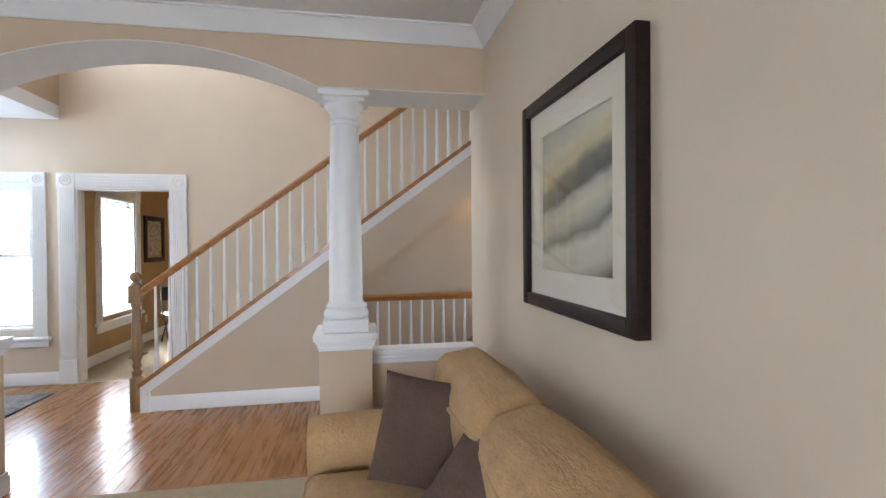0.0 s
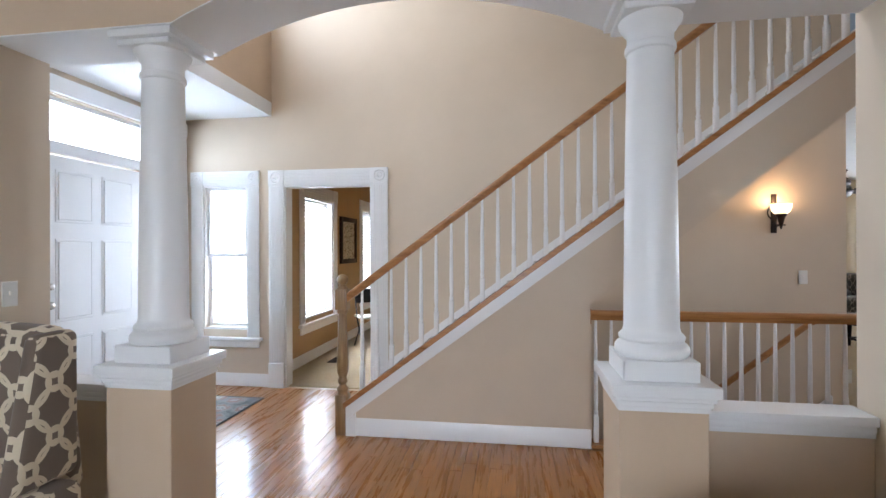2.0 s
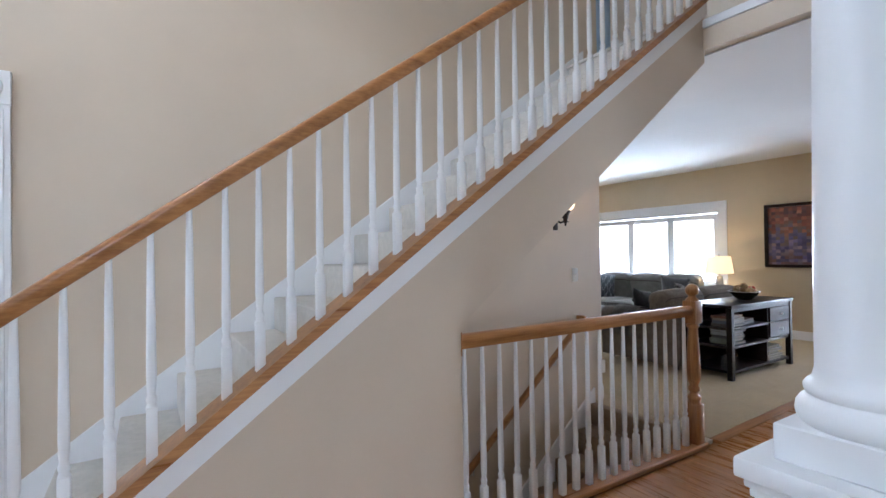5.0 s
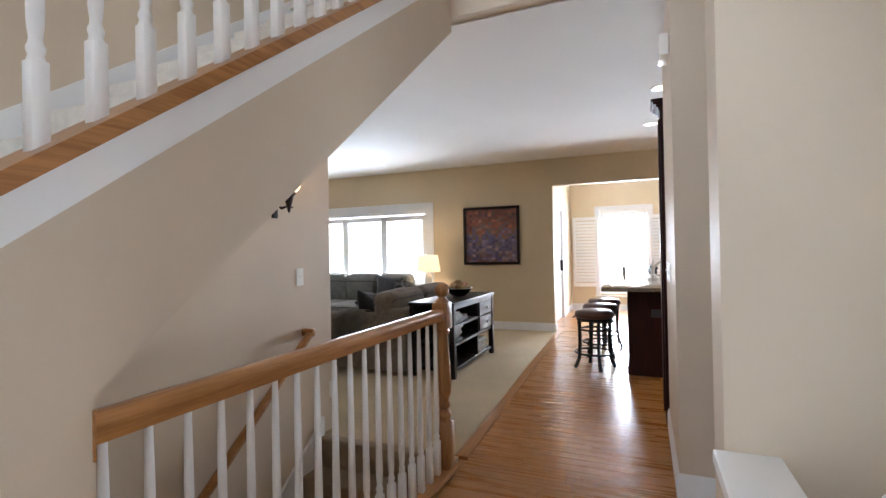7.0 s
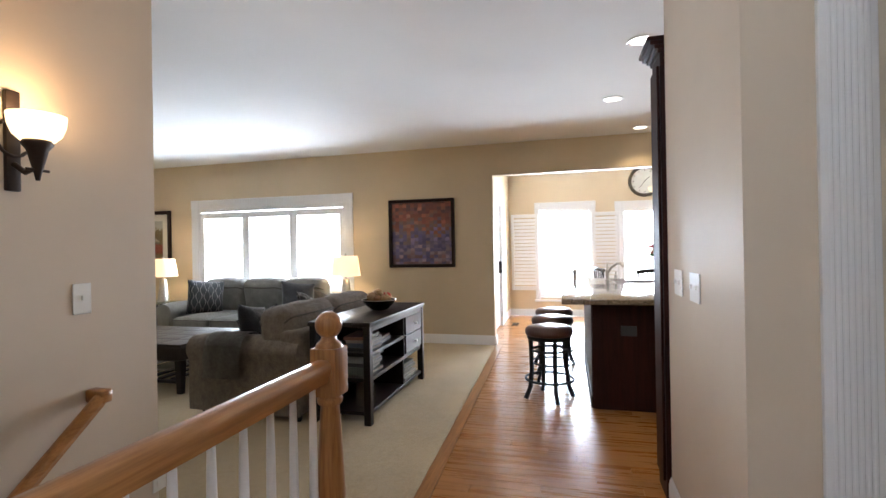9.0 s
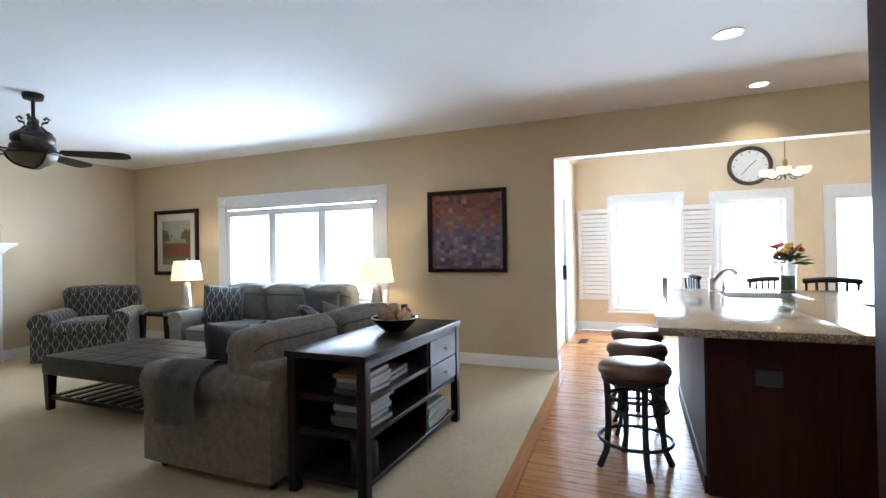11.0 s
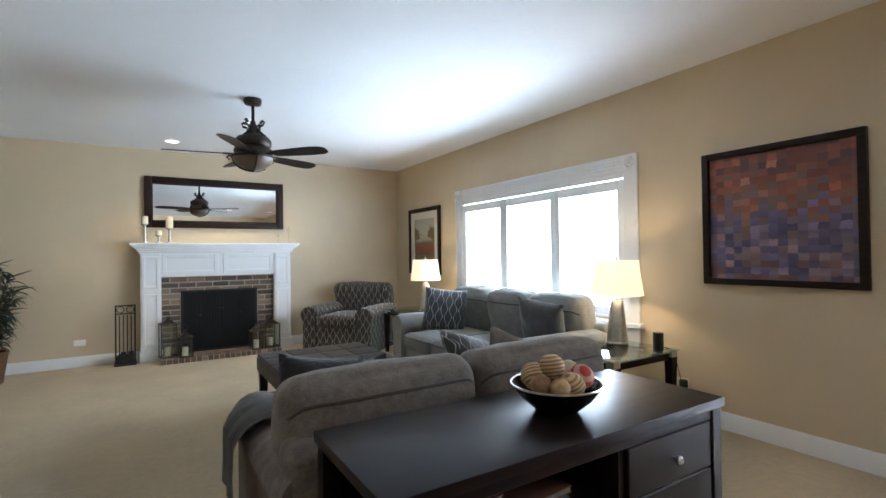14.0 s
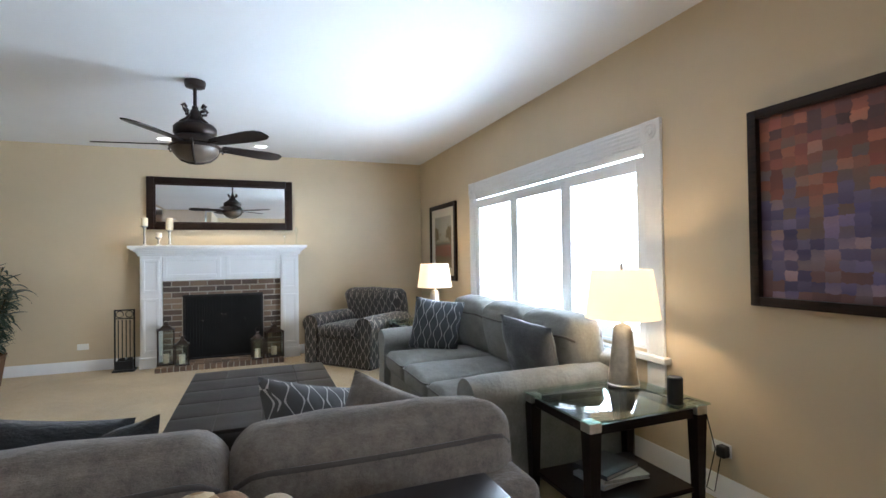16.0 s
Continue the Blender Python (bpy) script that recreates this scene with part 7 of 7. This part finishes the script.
for k in range(12):
    part("hour_mark", one_box(-0.0035, 0.0035, -0.018, -0.013, 0.185, 0.213), M_BLACK, ck, "", pose(0, 0, 0, 0, 30 * k))
for ang, ln in ((48, 0.11), (-140, 0.16)):
    part("hand", one_box(-0.004, 0.004, -0.024, -0.020, -0.03, ln), M_BLACK, ck, "", pose(0, 0, 0, 0, ang))
ch = thing("chandelier", "five-light chandelier with frosted glass shades", "chandelier", pose(8.60, 1.95, 0))
bm = bmesh.new()
tube(bm, [(0, 0, 3.3), (0, 0, 2.30)], 0.008, 8)
lathe(bm, [(0.012, 2.36), (0.03, 2.33), (0.024, 2.28), (0.035, 2.22), (0.02, 2.16), (0.01, 2.12), (0.001, 2.10)], seg=16)
part("stem", bm, metal("antique_brass", (0.30, 0.22, 0.13), 0.4), ch)
for k in range(5):
    bm = bmesh.new()
    tube(bm, [(0.02, 0, 2.20), (0.09, 0, 2.13), (0.16, 0, 2.12), (0.19, 0, 2.15)], 0.008, 8)
    a = part("arm", bm, M_BRONZE, ch, "", pose(0, 0, 0, 0, 0, 20 + 72 * k), 60)
    bm = bmesh.new()
    lathe(bm, [(0.025, 2.15), (0.055, 2.17), (0.072, 2.21), (0.070, 2.235)], at=(0.19, 0, 0), seg=20, caps=False)
    part("shade", bm, M_NOOKGLASS, a, "frosted glass shade", smooth=60)
point_lamp("chandelier_glow", (8.60, 1.95, 2.32), 10)

# nook windows, shutters, door, table and chairs
for i, (a, b, top) in enumerate(((3.02, 3.95, 2.06), (1.62, 2.48, 2.03), (0.5, 1.08, 2.03))):
    nw = casing("window_%d" % (i + 5), pose(10.0, 0, 0, 0, 0, -90), -b, -a, top, 0.10, 0.13, False, 0.32, "white framed nook window")
    jamb(nw, -b, -a, 0.35, top, 0.15, None, True)
    sash(nw, -b + 0.02, -a - 0.02, 0.06, 0.36, top - 0.01, 1, 1, 0.05)
    part("sill", one_box(-b - 0.12, -a + 0.12, -0.04, -0.001, 0.28, 0.318, 0.005), M_WHITE, nw)
for i, (y0, y1) in enumerate(((3.97, 4.50), (2.49, 3.00))):
    t = thing("window_shutter", "white louvered shutter panel folded open", "shutter", pose(9.93, 0, 0), "open nook shutters")
    bm = bmesh.new()
    for q in ((y0, y0 + 0.05, 0.50, 1.97), (y1 - 0.05, y1, 0.50, 1.97), (y0 + 0.05, y1 - 0.05, 0.50, 0.58), (y0 + 0.05, y1 - 0.05, 1.90, 1.97)):
        box(bm, 0, 0.028, q[0], q[1], q[2], q[3], 0.003)
    part("frame", bm, M_SHUTTER, t)
    for k in range(19):
        z = 0.60 + 0.068 * k
        bm = bmesh.new()
        prism(bm, [(0.0, z), (0.005, z), (0.028, z + 0.058), (0.023, z + 0.058)], y0 + 0.052, y1 - 0.052, "y")
        part("louver", bm, M_SHUTTER, t)
backdrop(pose(12.0, 2.6, 0, 0, 0, -90), 8.0, 6.0, 1.6)
nd = casing("door_4", pose(0, 4.55, 0), 7.75, 8.75, 2.06, 0.11, 0.12)
jamb(nd, 7.75, 8.75, 0, 2.06, 0.13)
lf = panel_door(nd, "door_leaf", 7.77, 8.73, 0.02, 0.01, 2.04, M_WHITE, six, label="white six-panel door leaf")
part("handle", one_box(8.62, 8.66, -0.035, 0.02, 0.90, 1.10, 0.006), M_BLACK, lf, "black door handle")
picture(pose(7.27, 4.55, 1.34), 0.22, 0.44, art_sketch(), 0.02, 0.0, 0.02, "narrow black framed picture in the nook", False)
tb = thing("dining_table", "dark round breakfast table in the nook", "table", pose(8.75, 1.95, 0))
bm = bmesh.new()
lathe(bm, [(0.55, 0.715), (0.57, 0.725), (0.57, 0.745), (0.56, 0.75), (0.001, 0.75)], seg=48)
part("tabletop", bm, M_ESP, tb)
bm = bmesh.new()
lathe(bm, [(0.28, 0.001), (0.27, 0.03), (0.07, 0.06), (0.05, 0.15), (0.07, 0.40), (0.06, 0.66), (0.12, 0.714)], seg=24)
part("pedestal", bm, M_ESP, tb)


def dining_chair():
    t = thing("dining_chair", "black wooden dining chair with a curved top rail", "chair", pose(0, 0, 0), "chairs in the nook")
    bm = bmesh.new()
    softbox(bm, (0, 0, 0.455), (0.44, 0.42, 0.05), 0.02, n=4)
    part("seat", bm, M_BLACK, t)
    for sx in (-1, 1):
        bm = bmesh.new()
        tube(bm, [(sx * 0.20, 0.19, 0.001), (sx * 0.20, 0.19, 0.45), (sx * 0.205, 0.23, 0.95)], [0.018, 0.018, 0.014], 6)
        part("back_leg", bm, M_BLACK, t)
        bm = bmesh.new()
        tube(bm, [(sx * 0.19, -0.18, 0.001), (sx * 0.19, -0.18, 0.44)], [0.014, 0.019], 6)
        part("front_leg", bm, M_BLACK, t)
    bm = bmesh.new()
    tube(bm, [(-0.23, 0.225, 0.95), (-0.12, 0.255, 0.965), (0, 0.265, 0.97), (0.12, 0.255, 0.965), (0.23, 0.225, 0.95)], 0.028, 8)
    part("top_rail", bm, M_BLACK, t, smooth=60)
    for k in range(4):
        x = -0.12 + 0.08 * k
        part("slat", one_box(x - 0.012, x + 0.012, 0.215, 0.228, 0.47, 0.95, 0.002), M_BLACK, t)
    return t


dc = dining_chair()
dc.matrix_basis = pose(8.05, 2.45, 0.001, 0, 0, 125)
copy_thing(dc, pose(7.95, 1.75, 0.001, 0, 0, 80))
copy_thing(dc, pose(8.55, 2.75, 0.001, 0, 0, 15))


def floor_vent(at, label):
    t = thing("floor_vent", label, "vent", at, "floor registers")
    part("frame", one_box(-0.15, 0.15, -0.06, 0.06, 0.0, 0.006, 0.002), M_BRONZE, t)
    for k in range(9):
        part("slat", one_box(-0.135 + 0.03 * k, -0.120 + 0.03 * k, -0.05, 0.05, 0.006, 0.009), M_BRONZE, t)


floor_vent(pose(8.9, 4.33, 0.001), "brown metal floor register by the nook door")
floor_vent(pose(-2.64, 6.44, 0.009, 0, 0, 90), "brown metal floor register in the study carpet")

# ---- front room, foyer and study things ----
sofa("sofa", "camel velvet loveseat under the framed print", pose(0.935, 1.10, 0, 0, 0, 90), 1.74, 0.98, 2, M_BEIGE_SOFA, 0.47, 0.67, 0.92, 0.20, "", M_BEIGE_SOFA)
throw_pillow(pose(0.43, 1.50, 0.70, -17, 6, -24), 0.40, 0.42, 0.20, M_MOCHA, "mocha brown throw pillow on the camel sofa", 8)
throw_pillow(pose(0.54, 1.08, 0.64, -30, 18, -62), 0.38, 0.38, 0.17, M_MOCHA, "mocha brown throw pillow on the camel sofa", 9)

wc = thing("wing_chair", "slipper wing chair in grey fabric with cream rings", "armchair", pose(-2.56, 2.12, 0, 0, 0, 180))
bm = bmesh.new()
softbox(bm, (0, 0.05, 0.40), (0.86, 0.68, 0.18), 0.05, (0, 0, 0.03), 8)
part("seat", bm, M_RING, wc)
bm = bmesh.new()
softbox(bm, (0, 0, 0), (0.66, 0.13, 0.70), 0.05, (0, 0.02, 0.02), 8)
part("backrest", bm, M_RING, wc, "", pose(0, -0.30, 0.74, -6))
for sx in (-1, 1):
    bm = bmesh.new()
    softbox(bm, (0, 0, 0), (0.075, 0.24, 0.58), 0.035, (0.01, 0, 0), 6, 0.0, 0, lambda o: (o[0], o[1] - 0.18 * (o[2] + 0.05) if o[1] > 0 else o[1], o[2]))
    part("wing", bm, M_RING, wc, "", pose(sx * 0.335, -0.20, 0.79))
    for y in (-0.24, 0.28):
        bm = bmesh.new()
        vs = box(bm, -0.022, 0.022, -0.022, 0.022, 0.008, 0.31)
        for v in vs:
            if v.co.z < 0.1:
                v.co.x *= 0.65
                v.co.y *= 0.65
        part("leg", bm, M_ESP, wc, "dark wooden leg", pose(sx * 0.28, y, 0))

rug = thing("door_rug", "blue-grey floral rug with a dark border inside the door", "rug", pose(-3.21, 4.15, 0))
part("field", one_box(-0.44, 0.44, -0.73, 0.73, 0.001, 0.009, 0.002), rug_mat(), rug)
bm = bmesh.new()
for q in ((-0.46, -0.44, -0.75, 0.75), (0.44, 0.46, -0.75, 0.75), (-0.44, 0.44, -0.75, -0.73), (-0.44, 0.44, 0.73, 0.75)):
    box(bm, q[0], q[1], q[2], q[3], 0.001, 0.010, 0.002)
part("border", bm, fabric("rug_border", (0.02, 0.02, 0.024), 0.2), rug, "dark woven border")

sc = thing("wall_sconce", "dark bronze wall sconce with a lit frosted glass bowl", "sconce", pose(1.825, BACK, 1.69))
bm = bmesh.new()
box(bm, -0.022, 0.022, -0.02, -0.001, -0.16, 0.18, 0.006, 2)
part("back_plate", bm, M_BRONZE, sc)
bm = bmesh.new()
tube(bm, [(0.052 * math.cos(2 * math.pi * k / 24), -0.018, 0.02 + 0.062 * math.sin(2 * math.pi * k / 24)) for k in range(24)], 0.006, 8, True)
part("ring", bm, M_BRONZE, sc, smooth=60)
bm = bmesh.new()
tube(bm, [(0, -0.02, -0.07), (0, -0.07, -0.10), (0, -0.125, -0.085), (0, -0.125, -0.02)], [0.010, 0.009, 0.009, 0.012], 10)
tube(bm, [(0, -0.02, 0.10), (0, -0.06, 0.03), (0, -0.10, -0.06)], 0.008, 8)
lathe(bm, [(0.006, -0.13), (0.010, -0.11), (0.03, -0.03), (0.045, -0.01), (0.040, 0.002)], at=(0, -0.125, 0), seg=20)
tube(bm, [(-0.035, -0.125, -0.095), (0.035, -0.125, -0.095)], 0.005, 8)
part("arm", bm, M_BRONZE, sc, smooth=60)
bm = bmesh.new()
lathe(bm, [(0.045, 0.0), (0.065, 0.02), (0.076, 0.05), (0.080, 0.085)], at=(0, -0.125, 0), seg=32, caps=False)
part("glass_bowl", bm, M_FROST, sc, "glowing frosted glass bowl", smooth=60)
point_lamp("sconce_glow", (1.825, BACK - 0.125, 1.81), 3.6, (1, 0.64, 0.32), 0.03)

dbc = thing("door_chime", "white door chime box high on the hall wall", "door chime", pose(2.45, 2.945, 2.42, 0, 0, 180))
part("cover", one_box(-0.09, 0.09, -0.05, -0.001, -0.06, 0.06, 0.008, seg=2), M_PLASTIC, dbc)

fc2 = thing("folding_chair", "black folding chair with a pale seat in the study", "chair", pose(-2.42, 7.25, 0.009, 0, 0, 35))
bm = bmesh.new()
softbox(bm, (0, 0, 0.44), (0.40, 0.38, 0.03), 0.012, n=3)
part("seat", bm, M_MAT, fc2, "pale padded seat")
for sx in (-1, 1):
    bm = bmesh.new()
    tube(bm, [(sx * 0.20, -0.24, 0.0), (sx * 0.20, 0.05, 0.45), (sx * 0.19, 0.20, 0.84)], 0.011, 8)
    part("frame_tube", bm, M_BLACK, fc2, smooth=60)
    bm = bmesh.new()
    tube(bm, [(sx * 0.18, 0.24, 0.0), (sx * 0.18, -0.14, 0.43)], 0.010, 8)
    part("rear_leg", bm, M_BLACK, fc2, smooth=60)
bm = bmesh.new()
box(bm, -0.19, 0.19, 0.165, 0.18, 0.62, 0.82, 0.006)
part("backrest", bm, M_BLACK, fc2)

# window behind the front room
sw2 = casing("window_8", pose(0, -3.05, 0, 0, 0, 180), 0.1, 2.7, 2.25, 0.13, 0.14, False, 0.65, "white wide front room window with blinds")
jamb(sw2, 0.1, 2.7, 0.75, 2.25, 0.15, None, True)
for k in range(3):
    sash(sw2, 0.12 + 0.855 * k, 0.96 + 0.855 * k, 0.08, 0.77, 2.23, 1, 2)
part("sill", one_box(-0.06, 2.86, -0.05, -0.001, 0.60, 0.645, 0.005), M_WHITE, sw2)
bm = bmesh.new()
for i in range(30):
    z = 0.80 + 0.047 * i
    prism(bm, [(0.012, z), (0.052, z + 0.012), (0.052, z + 0.015), (0.012, z + 0.003)], 0.13, 2.67, "x")
tagged(part("blind", bm, M_WHITE, sw2, "white slatted blind"), kind="stuff")
backdrop(pose(-1.4, -4.6, 0, 0, 0, 180), 6.0, 4.0, 1.5)

# ---- oak strip floor ----
BW, GAP = 0.083, 0.0011
rfl = random.Random(5)
LENGTHS = (0.55, 0.75, 0.95, 1.2, 1.5)


def board_verts(x0, x1, y0, y1, top):
    c = 0.0013
    return [(x0, y0, -0.019), (x1, y0, -0.019), (x1, y1, -0.019), (x0, y1, -0.019), (x0, y0, top - c), (x1, y0, top - c), (x1, y1, top - c), (x0, y1, top - c),
            (x0 + c, y0 + c, top), (x1 - c, y0 + c, top), (x1 - c, y1 - c, top), (x0 + c, y1 - c, top)]


BOARD_FACES = [(0, 1, 5, 4), (1, 2, 6, 5), (2, 3, 7, 6), (3, 0, 4, 7), (4, 5, 9, 8), (5, 6, 10, 9), (6, 7, 11, 10), (7, 4, 8, 11), (8, 9, 10, 11)]


def mesh_from(name, verts, faces, material):
    me = bpy.data.meshes.new(name)
    me.from_pydata(verts, [], faces)
    me.materials.append(material)
    return me


floor_thing = thing("floor", "honey oak strip floor with a satin finish", "floor", pose(0, 0, 0), "", "structure")
cache = {}
far_v, far_f = [], []
count = 0


def far_edge(x):
    """Where the boards end towards +y."""
    if x < -1.66:
        return BACK - 0.001
    if x < 0.02:
        return 4.155
    if x < 2.28:
        return 4.128
    if x < EAST:
        return 4.135 + 0.18 * (x - 2.28) / (EAST - 2.28)
    return 4.548


col = 0
x = FRONT + 0.002
while x < 9.95:
    lo = 2.69 if x < 1.17 else (1.2 if x < 2.2 else (2.95 if x < 3.27 else 0.202))
    hi = far_edge(x + BW / 2)
    y = lo - rfl.uniform(0, 0.7)
    while y < hi - 0.02:
        ln = LENGTHS[rfl.randrange(5)]
        a, b = max(y, lo), min(y + ln, hi)
        if hi - b < 0.15:
            b = hi
        near = -2.6 < x < 4.2 and a > 2.3
        if near and count < 300:
            key = round(b - a, 2)
            b = a + key if b < hi else hi
            key = round(b - a, 3)
            if key not in cache:
                cache[key] = mesh_from("floor_board", board_verts(0, BW - GAP, 0, key - GAP, 0), BOARD_FACES, M_FLOOR)
            o = new("floor_board", cache[key])
            o.parent = floor_thing
            o.location = (x, a, 0)
            count += 1
        else:
            n = len(far_v)
            far_v += board_verts(x, x + BW - GAP, a, b - GAP, 0)
            far_f += [tuple(n + i for i in f) for f in BOARD_FACES]
        y = b
    x += BW
    col += 1
ob = new("floor_boards", mesh_from("floor_boards", far_v, far_f, M_FLOOR_FAR))
ob.parent = floor_thing
tagged(ob, "honey oak strips", kind="stuff")
# border strip along the carpet
bm = bmesh.new()
prism(bm, [(2.28, 4.136), (EAST, 4.317), (EAST, 4.398), (2.28, 4.218)], -0.018, 0.004, "z")
part("border_strip", bm, M_OAK, floor_thing, "oak border strip beside the carpet")
part("reducer", one_box(FRONT, RIGHT, 2.686, 2.708, 0.0005, 0.011, 0.003), M_OAK, floor_thing)
